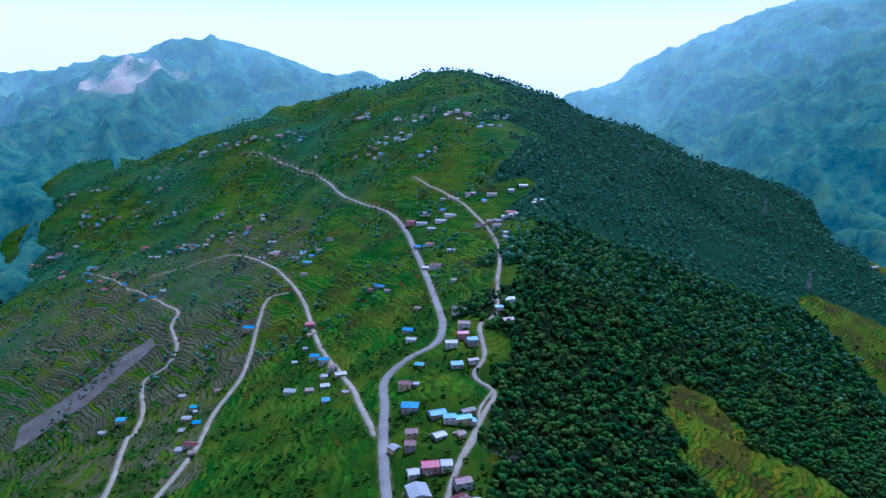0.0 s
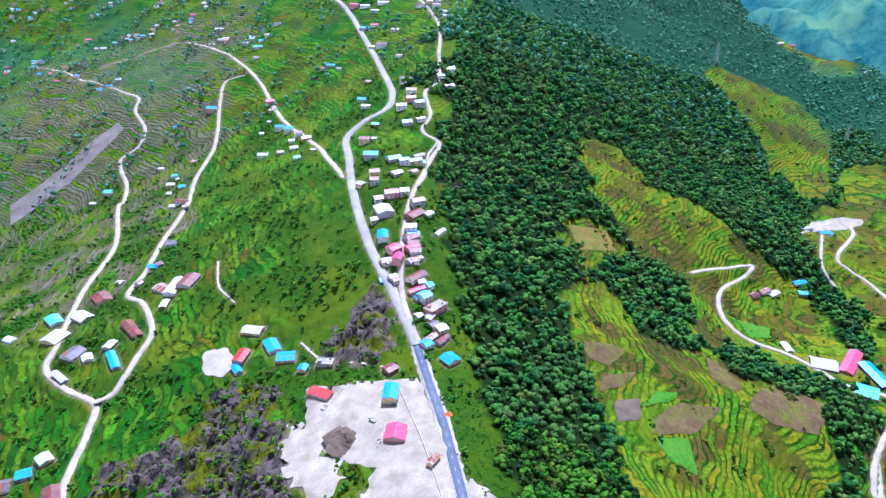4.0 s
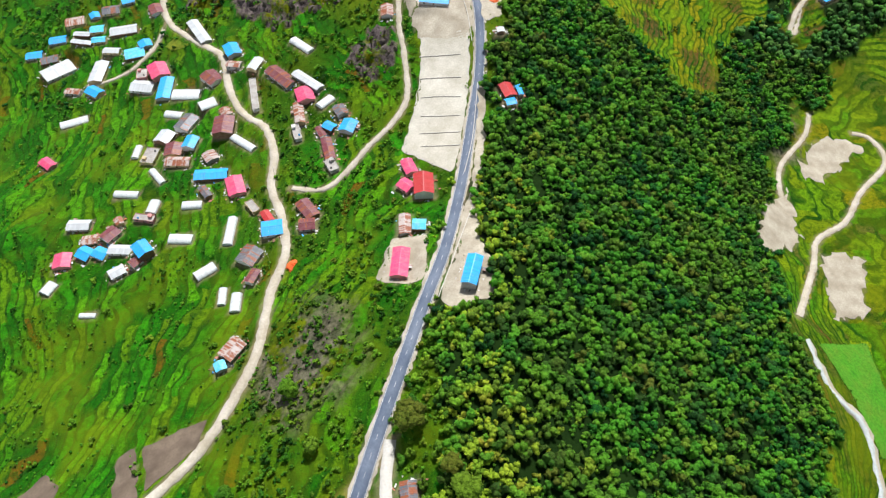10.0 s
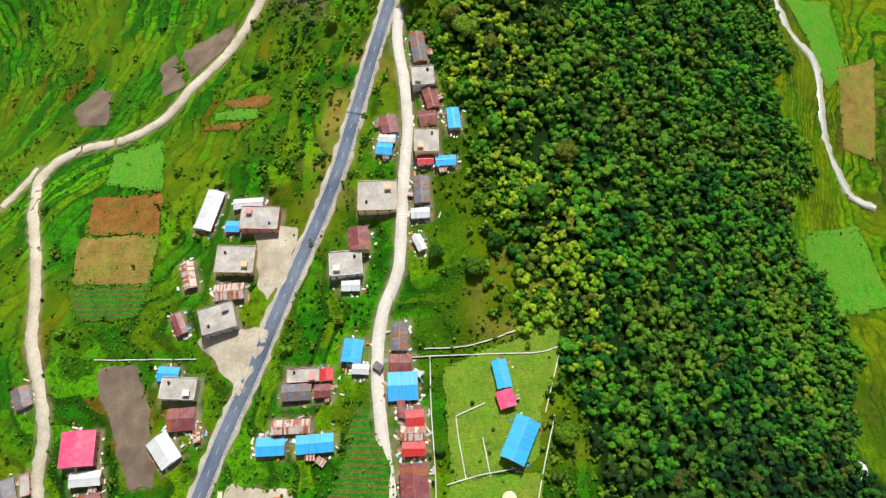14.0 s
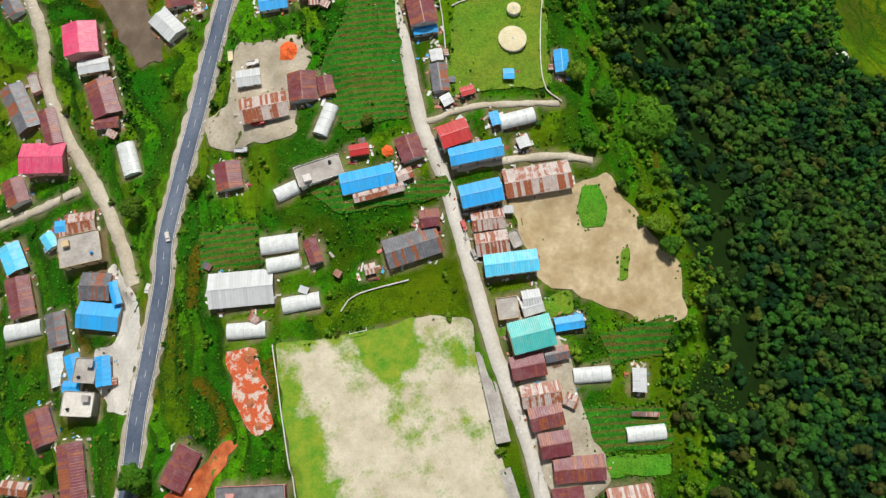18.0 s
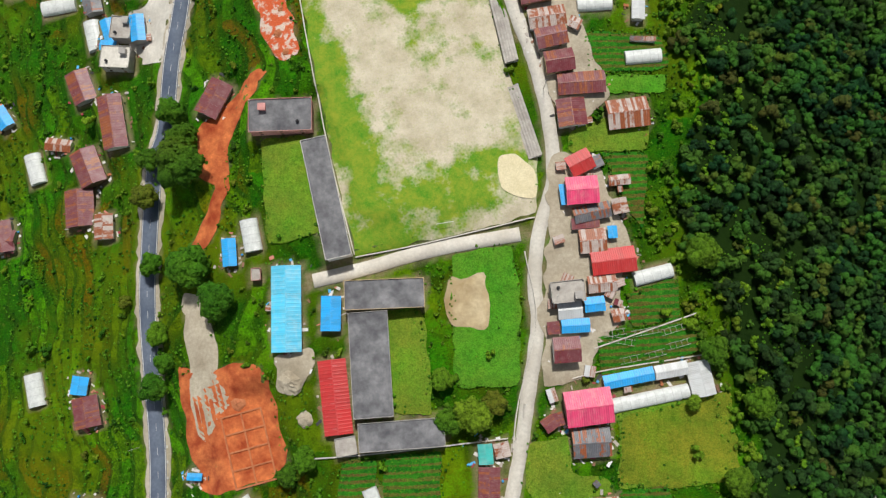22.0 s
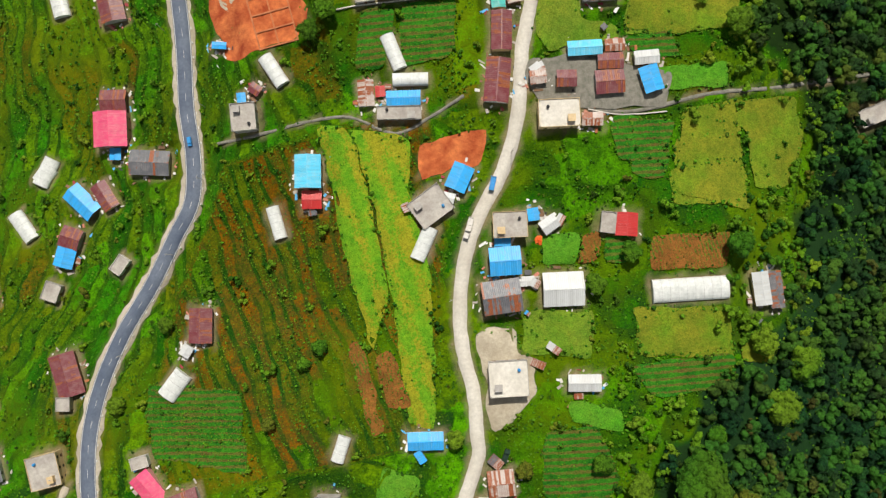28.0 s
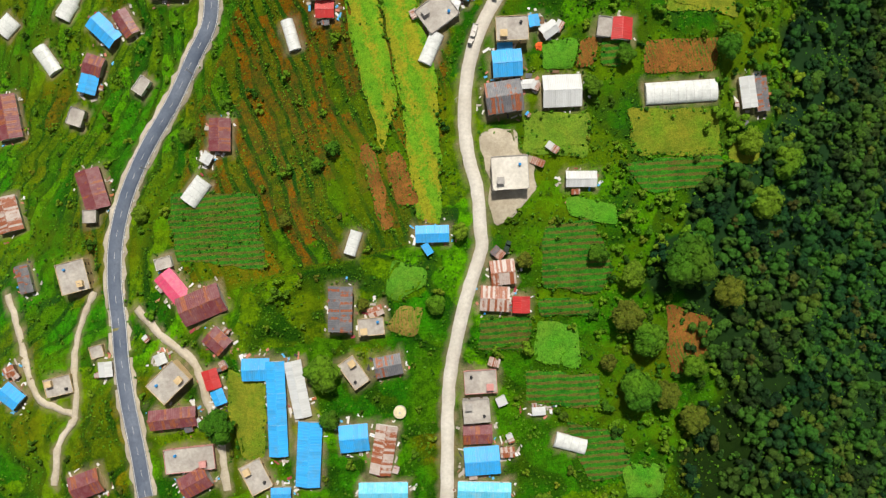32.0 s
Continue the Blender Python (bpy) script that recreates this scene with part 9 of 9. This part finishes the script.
def clutter():
    """Small lean-tos, stacks and drums beside the houses."""
    rng = random.Random(77)
    for x, y, turn, length, depth in BUILT:
        if y > 60 or rng.random() > 0.62:
            continue
        a = radians(turn)
        side = rng.choice((-1, 1))
        u, v = rng.uniform(-0.4, 0.4) * length, side * (depth / 2 + rng.uniform(0.9, 2.0))
        px, py = x + u * math.cos(a) - v * math.sin(a), y + u * math.sin(a) + v * math.cos(a)
        z = ground_z(px, py)
        kind = rng.choice(("lean_to", "lean_to", "timber_bundle", "drum", "brick_pallet"))
        if kind == "lean_to":
            w, d = rng.uniform(1.6, 3.8), rng.uniform(1.2, 2.2)
            ob = part("lean_to", boxes([(-w / 2, w / 2, -d / 2, d / 2, -0.4, 1.9)]), WALLS[rng.choice((1, 3, 3))])
            shared(("lean", rng.choice((0, 1, 2))), "roof_sheet", ROOFS[rng.choice(("rust", "dark", "white", "maroon", "rust"))], ob, pose(-w / 2 - 0.2, -d / 2 - 0.3, 1.95, 8) @ Matrix.Diagonal((w + 0.4, d + 0.6, 1, 1)), sheet_mesh)
            tagged(ob, "small lean-to shed under loose metal sheets", "shed", "lean-tos")
        elif kind == "timber_bundle":
            ob = part("timber_bundle", stack_of(rng.uniform(2.6, 3.6), [0.5 + rng.uniform(0, 0.4) for _ in range(6)], 0.2), TIMBER)
            tagged(ob, "pallet of weathered brown timber beside a house", "timber stack")
        elif kind == "drum":
            ob = part("water_drum", drum(0.45, 0.45, -0.1, 1.0, 12, 0.04), rng.choice((BLUE_PAINT, BLACK, BLUE_PAINT)))
            tagged(ob, "plastic water drum standing beside a house", "drum")
        else:
            ob = part("brick_pallet", stack_of(1.0, [0.6 + rng.uniform(0, 0.4) for _ in range(4)], 0.5), rng.choice((BRICK, SLABS["slab"])))
            tagged(ob, "pallet of bricks and blocks beside a house", "brick stack")
        ob.matrix_world = pose(px, py, z, 0, 0, turn + rng.uniform(-8, 8))


clutter()


def yard_litter():
    """Boards, sheets, blocks and sacks lying about the houses, too many to count."""
    rng = random.Random(91)
    k = Mat("yard_litter", 0.85)
    stuff = k.colour(k.ramp(k.island(), [(0.0, (0.62, 0.60, 0.57)), (0.28, (0.40, 0.36, 0.32)), (0.46, (0.24, 0.13, 0.08)), (0.62, (0.50, 0.20, 0.14)), (0.72, (0.70, 0.70, 0.70)), (0.84, (0.10, 0.38, 0.66)), (0.90, (0.30, 0.05, 0.06)), (0.95, (0.05, 0.05, 0.05))], "CONSTANT"))
    verts, faces = [], []
    for x, y, turn, length, depth in BUILT:
        if y > 250:
            continue
        for _ in range(rng.randrange(8, 22)):
            a, side = radians(turn), rng.randrange(4)
            out = abs(rng.gauss(0, 1.6)) + 0.5
            u, v = rng.uniform(-0.5, 0.5) * length, rng.uniform(-0.5, 0.5) * depth
            u, v = ((length / 2 + out, v), (-length / 2 - out, v), (u, depth / 2 + out), (u, -depth / 2 - out))[side]
            p = Vector((x + u * math.cos(a) - v * math.sin(a), y + u * math.sin(a) + v * math.cos(a), 0))
            p.z = ground_z(p.x, p.y)
            m = Matrix.Translation(p) @ Matrix.Rotation(rng.uniform(0, 3.14), 4, "Z")
            w, d, h = rng.uniform(0.3, 1.0), rng.uniform(0.15, 0.6), rng.uniform(0.1, 0.6)
            if rng.random() < 0.25:
                w, d, h = rng.uniform(1.0, 1.9), rng.uniform(0.25, 0.7), 0.15
            o = len(verts)
            verts += [tuple(m @ Vector(q)) for q in ((-w, -d, -0.2), (w, -d, -0.2), (w, d, -0.2), (-w, d, -0.2), (-w, -d * 0.9, h), (w * 0.95, -d, h), (w, d * 0.9, h * 0.9), (-w * 0.9, d, h))]
            faces += [tuple(o + q for q in f) for f in ((4, 5, 6, 7), (0, 1, 5, 4), (1, 2, 6, 5), (2, 3, 7, 6), (3, 0, 4, 7))]
    tagged(new("yard_litter", mesh_of("yard_litter", verts, faces, stuff)), "boards, metal sheets, blocks and sacks lying about the houses", "clutter", kind="stuff")


yard_litter()


def lean_to(x, y, turn, length, width, colour):
    """A low patched shed with a single sloping roof of sheet metal."""
    for bx, by, bt, bl, bd in BUILT:
        a = radians(bt)
        if abs((x - bx) * math.cos(a) + (y - by) * math.sin(a)) < bl / 2 and abs((y - by) * math.cos(a) - (x - bx) * math.sin(a)) < bd / 2:
            return
    rng = random.Random(int(x * 13 + y * 7))
    hl, hw, h = length / 2 - 0.2, width / 2 - 0.2, rng.uniform(2.0, 2.5)
    root = part("lean_to", boxes([(-hl, hl, -hw, hw, -1.2, h), (-0.45, 0.45, -hw - 0.05, -hw, 0, 1.8)]), WALLS[rng.choice((1, 3, 3, 0))])
    root.matrix_world = pose(x, y, ground_z(x, y), 0, 0, turn)
    tagged(root, f"low patched shed with a {TINT[colour]} sheet metal roof", "shed", "lean-to sheds")
    for k in range(2):
        bm = bmesh.new()
        x0, x1 = -length / 2 + k * length / 2 + 0.02 * k, k * length / 2 + rng.uniform(-0.02, 0.02)
        low = [(x0, -width / 2, h + 0.05), (x1, -width / 2, h + 0.05), (x1, width / 2, h + 0.45), (x0, width / 2, h + 0.45)]
        vs = [bm.verts.new((p, q, r + 0.05 * u + 0.03 * k)) for u in (0, 1) for p, q, r in low]
        for f in ((3, 2, 1, 0), (4, 5, 6, 7), (0, 1, 5, 4), (1, 2, 6, 5), (2, 3, 7, 6), (3, 0, 4, 7)):
            bm.faces.new([vs[i] for i in f])
        part("roof_sheet", bm, ROOFS[colour if k == 0 else rng.choice((colour, colour, "rust"))], root)

def trellis(x, y, turn, length):
    """A pale pole frame for climbing crops."""
    root = rooted("trellis", x, y, ground_z(x, y), turn, "pale pole frame for climbing crops in a garden", "trellis", "garden frames")
    for sy in (-1.1, 1.1):
        part("rail", boxes([(-length / 2, length / 2, sy - 0.06, sy + 0.06, 1.2, 1.32)]), SLABS["slab"], root)
        for k in range(3):
            at = (k - 1) * (length / 2 - 0.1)
            part("post", boxes([(at - 0.08, at + 0.08, sy - 0.08, sy + 0.08, -0.4, 1.2)]), SLABS["slab"], root)
    for k in range(max(2, int(length / 2.2))):
        at = -length / 2 + (k + 0.5) * length / max(2, int(length / 2.2))
        part("crossbar", boxes([(at - 0.05, at + 0.05, -1.1, 1.1, 1.34, 1.44)]), SLABS["slab"], root)


# ---- walls, tanks, vehicles and small things ----
for frame_at in [(-70.2, -769.7, -23, 10.0), (-60.2, -768.4, -3, 11.1), (-50.0, -770.0, 3, 9.2), (-68.7, -777.1, -1, 7.8), (-58.9, -777.4, 2, 7.9), (-72.0, -766.0, -5, 8.8), (-49.3, -775.8, 2, 9.1)]:
    trellis(*frame_at)
round_tank(-37.7, -487.3, 2.8, SAND)
round_tank(-41.8, -500.8, 5.6, SAND)
round_tank(-229.5, -1028.9, 2.6, SAND)
round_tank(179.7, -489.1, 5.5, WALLS[0])
low_wall([(-63, -425), (-65, -448), (-67, -483), (-73, -519)], 0.9, "low pale garden wall")
low_wall([(-65, -421), (-46, -422), (-18, -417), (-1, -412)], 0.9, "low pale garden wall")
low_wall([(-3, -423), (-8, -434), (-17, -455)], 1.0, "low pale stone wall")
low_wall([(-13, -456), (-27, -492), (-34, -521), (-29, -531)], 0.8, "low pale stone wall")
low_wall([(-62, -479), (-49, -477), (-33, -476)], 1.0, "rough dry stone wall")
low_wall([(-55, -452), (-42, -448)], 1.0, "low concrete wall")
low_wall([(-45, -462), (-44, -478)], 0.8, "low concrete wall")
low_wall([(-54, -478), (-55, -461), (-55, -452)], 0.6, "low concrete wall")
low_wall([(-161, -599), (-162, -630), (-163, -672), (-162, -714)], 0.8, "low white wall along the playing field")
low_wall([(-162, -715), (-127, -716), (-91, -716)], 0.8, "low white wall along the playing field")
low_wall([(-98, -728), (-100, -755), (-114, -783), (-120, -799)], 1.0, "low white roadside wall")
low_wall([(-133, -593), (-126, -588), (-105, -587)], 0.7, "pale garden wall")
low_wall([(-12, 240), (0, 183), (8, 139), (13, 100), (14, 68)], 0.9, "long white roadside wall")
low_wall([(0, -78), (-18, -126), (-29, -153)], 0.7, "white roadside kerb wall")
low_wall([(-221, -401), (-196, -405), (-170, -409)], 0.6, "low garden wall")
low_wall([(-106, -848), (-94, -853), (-76, -856)], 0.7, "dry stone field wall")
low_wall([(-81, -770), (-38, -766)], 1.0, "pale boundary fence wall")
low_wall([(-92, -779), (-78, -779), (-40, -782)], 1.0, "pale boundary wall")
low_wall([(-4, -52), (5, -19), (14, 30)], 0.8, "white roadside kerb wall")
low_wall([(-71, -424), (-47, -426), (-18, -429), (-6, -427)], 0.9, "rough stone wall")
low_wall([(-199, -785), (-163, -790), (-121, -795)], 1.0, "low school wall")
low_wall([(-25, 67), (-10, 63), (5, 59)], 0.7, "low concrete terrace wall across the yard")
low_wall([(-26, 46), (-12, 42), (3, 38)], 0.7, "low concrete terrace wall across the yard")
low_wall([(-27, 27), (-13, 24), (1, 20)], 0.7, "low concrete terrace wall across the yard")
low_wall([(-28, 10), (-15, 6), (-1, 3)], 0.7, "low concrete terrace wall across the yard")
low_wall([(-30, -6), (-16, -10), (-3, -13)], 0.7, "low concrete terrace wall across the yard")
low_wall([(-30, -19), (-17, -23), (-4, -26)], 0.7, "low concrete terrace wall across the yard")
stand(-84.6, -637.0, -91, 33.9)
stand(-86.1, -678.2, -86, 30.3)
goal(-128.1, -602.4, 0)
goal(-125.4, -710.5, -4)
vehicle(-161.8, -880.9, -119, "truck", WALLS[0])
vehicle(-149.2, -867.3, -116, "truck", BLUE_PAINT)
vehicle(-198.3, -542.9, -87, "car", WALLS[0])
vehicle(-79.7, -572.2, -85, "car", ROOFS["red"])
vehicle(-148.8, -479.3, -3, "truck", WALLS[0])
vehicle(-160.4, -516.4, -13, "truck", STEEL)
vehicle(-150.8, -508.1, -8, "truck", ROOFS["red"])
vehicle(-22.5, 368.8, -82, "bus", BLUE_PAINT)
vehicle(-113.8, -360.1, -79, "car", BLACK)
vehicle(-158.2, -471.5, -93, "truck", SAND)
vehicle(-163.3, -883.5, -122, "truck", WALLS[0])
vehicle(-268.8, -816.8, -93, "car", BLUE_PAINT)
vehicle(-30.5, 210.0, 129, "truck", ROOFS["white"])
vehicle(-15.3, 224.2, 56, "truck", BLUE_PAINT)
vehicle(-210.0, -562.1, -114, "car", WALLS[0])
vehicle(-169.6, -972.0, 57, "truck", LEAF_PAINT)
vehicle(-78.6, -584.3, -78, "car", WALLS[1])
heap(-115.1, -96.0, 4.8, ORANGE, "orange tarpaulin over a mound")
heap(-131.6, -479.4, 5.1, ORANGE, "orange tarpaulin over a mound")
heap(34.6, 108.8, 4.1, ORANGE, "orange tarpaulin over a mound")
heap(18.8, 204.0, 3.0, ORANGE, "orange tarpaulin over a mound")
heap(-196.5, -755.4, 5.0, GRAVEL, "mound of pale gravel")
heap(-194.1, -770.6, 3.6, GRAVEL, "mound of pale gravel")
heap(-101.9, -535.8, 2.7, ORANGE, "mound of orange clay")
heap(-172.6, -618.4, 2.2, BRICK, "mound of red brick rubble")
heap(-171.0, -627.5, 1.9, BRICK, "mound of red brick rubble")
heap(-169.6, -608.2, 1.7, BRICK, "mound of red brick rubble")
heap(-220.7, -758.6, 3.5, BRICK, "mound of red brick rubble")
heap(-49.0, 201.1, 13.3, GREY_EARTH, "large mound of grey gravel")
heap(-136.5, -893.4, 2.2, ORANGE, "orange tarpaulin over a mound")
heap(-169.8, -601.3, 3.3, BRICK, "mound of red brick rubble")
heap(-62.8, 238.3, 4.2, GRAVEL, "mound of grey gravel")
foundation(-220.0, -776.8, -88)
STREAM = [(242, -126), (245, -165), (262, -188), (258, -219), (251, -254), (262, -296), (281, -309)]
pylon(742, 1589)
pylon(683, 1849)
pylon(651, 1199)
pylon(869, 1059)
power_pole(-359, -943, 150)
power_pole(-319, -899, 34)
power_pole(-288, -862, 40)
power_pole(-267, -834, 75)
power_pole(-259, -804, 110)
power_pole(-269, -767, 15)
power_pole(-176, -908, 20)
power_pole(-179, -932, 104)
power_pole(-139, -857, 35)
power_pole(-112, -784, 30)
power_pole(-91, -748, 55)
power_pole(-80, -576, 50)
power_pole(-76, -614, 110)
power_pole(-75, -667, 25)
power_pole(-93, -476, 120)
power_pole(-91, -502, 150)
power_pole(-134, -421, 120)
power_pole(-151, -454, 60)
power_pole(-77, -397, 150)
power_pole(-86, -302, 160)
power_pole(-50, -180, 40)
power_pole(11, -16, 10)
power_pole(-131, -89, 125)
power_pole(-133, -10, 50)
lean_to(-55.7, -627.5, -1, 5.1, 4.1, "dark")
lean_to(-58.6, -644.7, -17, 5.3, 4.4, "white")
lean_to(-58.1, -666.6, -13, 6.6, 5.3, "red")
lean_to(-54.6, -672.8, -8, 5.6, 4.0, "rust")
lean_to(-62.7, -679.0, -78, 3.9, 4.4, "white")
lean_to(-52.8, -678.9, -8, 5.6, 3.1, "white")
lean_to(-62.5, -700.6, -78, 4.8, 4.7, "dark")
lean_to(-55.3, -709.5, -5, 7.7, 3.5, "dark")
lean_to(-59.4, -720.6, -73, 6.2, 3.4, "rust")
lean_to(-59.6, -740.0, -22, 4.3, 3.8, "dark")
lean_to(-65.7, -748.2, -83, 2.9, 3.3, "rust")
lean_to(-68.2, -755.3, -33, 3.1, 2.5, "maroon")
lean_to(-69.6, -761.9, -51, 3.4, 2.9, "white")
lean_to(-75.0, -745.7, -13, 5.3, 6.4, "rust")
lean_to(-92.7, -750.0, -13, 3.6, 3.8, "rust")
lean_to(-85.1, -777.8, -22, 4.2, 4.2, "white")
lean_to(-72.9, -723.0, -8, 10.8, 4.3, "maroon")
lean_to(-63.4, -631.8, -53, 7.1, 5.3, "white")
lean_to(-84.4, -726.8, -86, 3.3, 4.2, "rust")
lean_to(-76.4, -699.0, -97, 3.3, 3.9, "rust")
lean_to(-31.5, -656.3, -15, 10.3, 1.8, "dark")
lean_to(-90.3, -825.3, -13, 7.6, 4.4, "rust")
lean_to(-101.1, -783.2, 5, 3.5, 5.3, "white")
lean_to(-122.3, -828.8, -67, 5.4, 4.3, "white")
lean_to(-125.1, -796.7, -10, 6.6, 4.4, "maroon")
lean_to(-106.7, -852.1, -32, 6.8, 5.6, "white")
lean_to(-77.4, -833.9, -13, 6.6, 3.9, "white")
lean_to(-92.9, -818.5, -62, 2.3, 2.2, "dark")
lean_to(-104.7, -793.0, -67, 5.4, 5.2, "maroon")
lean_to(-84.9, -742.0, -37, 4.3, 3.5, "rust")
lean_to(-70.4, -750.9, -38, 3.6, 4.0, "rust")
lean_to(-121.2, -828.2, -79, 4.3, 4.0, "white")
lean_to(-104.7, -851.5, -52, 7.0, 4.8, "rust")
lean_to(-127.0, -887.5, -42, 3.3, 4.4, "white")
lean_to(-142.4, -909.4, -39, 3.7, 3.5, "white")
lean_to(-141.3, -935.9, -48, 5.8, 3.1, "white")
lean_to(-148.8, -940.3, -35, 5.9, 3.1, "rust")
lean_to(-148.1, -920.1, -51, 2.2, 1.8, "blue")
lean_to(-184.6, -868.7, -79, 3.7, 3.1, "rust")
lean_to(-60.2, -944.0, -56, 3.4, 2.4, "dark")
lean_to(-186.0, -1017.7, -28, 4.9, 3.8, "rust")
lean_to(-186.8, -1034.5, -79, 3.9, 4.3, "white")
lean_to(-173.9, -973.3, -53, 5.5, 4.2, "dark")
lean_to(-186.9, -1050.4, -79, 3.9, 2.8, "white")
lean_to(-202.1, -964.9, -70, 5.1, 3.3, "blue")
lean_to(-331.6, -974.1, -64, 3.1, 2.6, "white")
lean_to(-299.4, -992.9, -73, 4.1, 2.9, "rust")
lean_to(-315.3, -1015.3, -56, 5.2, 3.4, "white")
lean_to(-166.2, -587.5, -48, 4.5, 3.0, "rust")
lean_to(-145.0, -581.7, -34, 3.7, 2.8, "white")
lean_to(-131.0, -578.6, -41, 3.0, 2.7, "rust")
lean_to(-181.1, -562.3, -43, 3.7, 2.7, "dark")
lean_to(-71.6, -483.8, -42, 5.4, 3.4, "rust")
lean_to(-70.8, -531.0, -58, 3.7, 2.8, "white")
lean_to(-61.8, -570.2, -8, 4.4, 3.0, "white")
lean_to(-113.3, -463.2, -40, 4.3, 3.2, "rust")
lean_to(-85.9, -426.6, -41, 4.3, 3.2, "dark")
lean_to(-69.1, -431.7, -39, 4.2, 2.6, "white")
lean_to(-217.8, -488.6, -40, 5.0, 3.5, "rust")
lean_to(-243.0, -532.7, -56, 5.4, 3.4, "white")


def stream():
    c = curve_points(STREAM, 4.0)
    z = smooth_line(np.array([ground_z(x, y) for x, y in c]), 3)
    v, f = ribbon(c, z, 7.0, 0.5, 1.5, 1.2, 3)
    tagged(new("stream_bank", mesh_of("stream_bank", v, f, GRAVEL, True)), "pale stony bed of a mountain stream", "stream", kind="structure")
    v, f = ribbon(c, z, 3.6, 0.7, 0.8, 0.9, 5)
    tagged(new("stream_water", mesh_of("stream_water", v, f, WATER, True)), "white rushing mountain stream", "water", kind="structure")


stream()
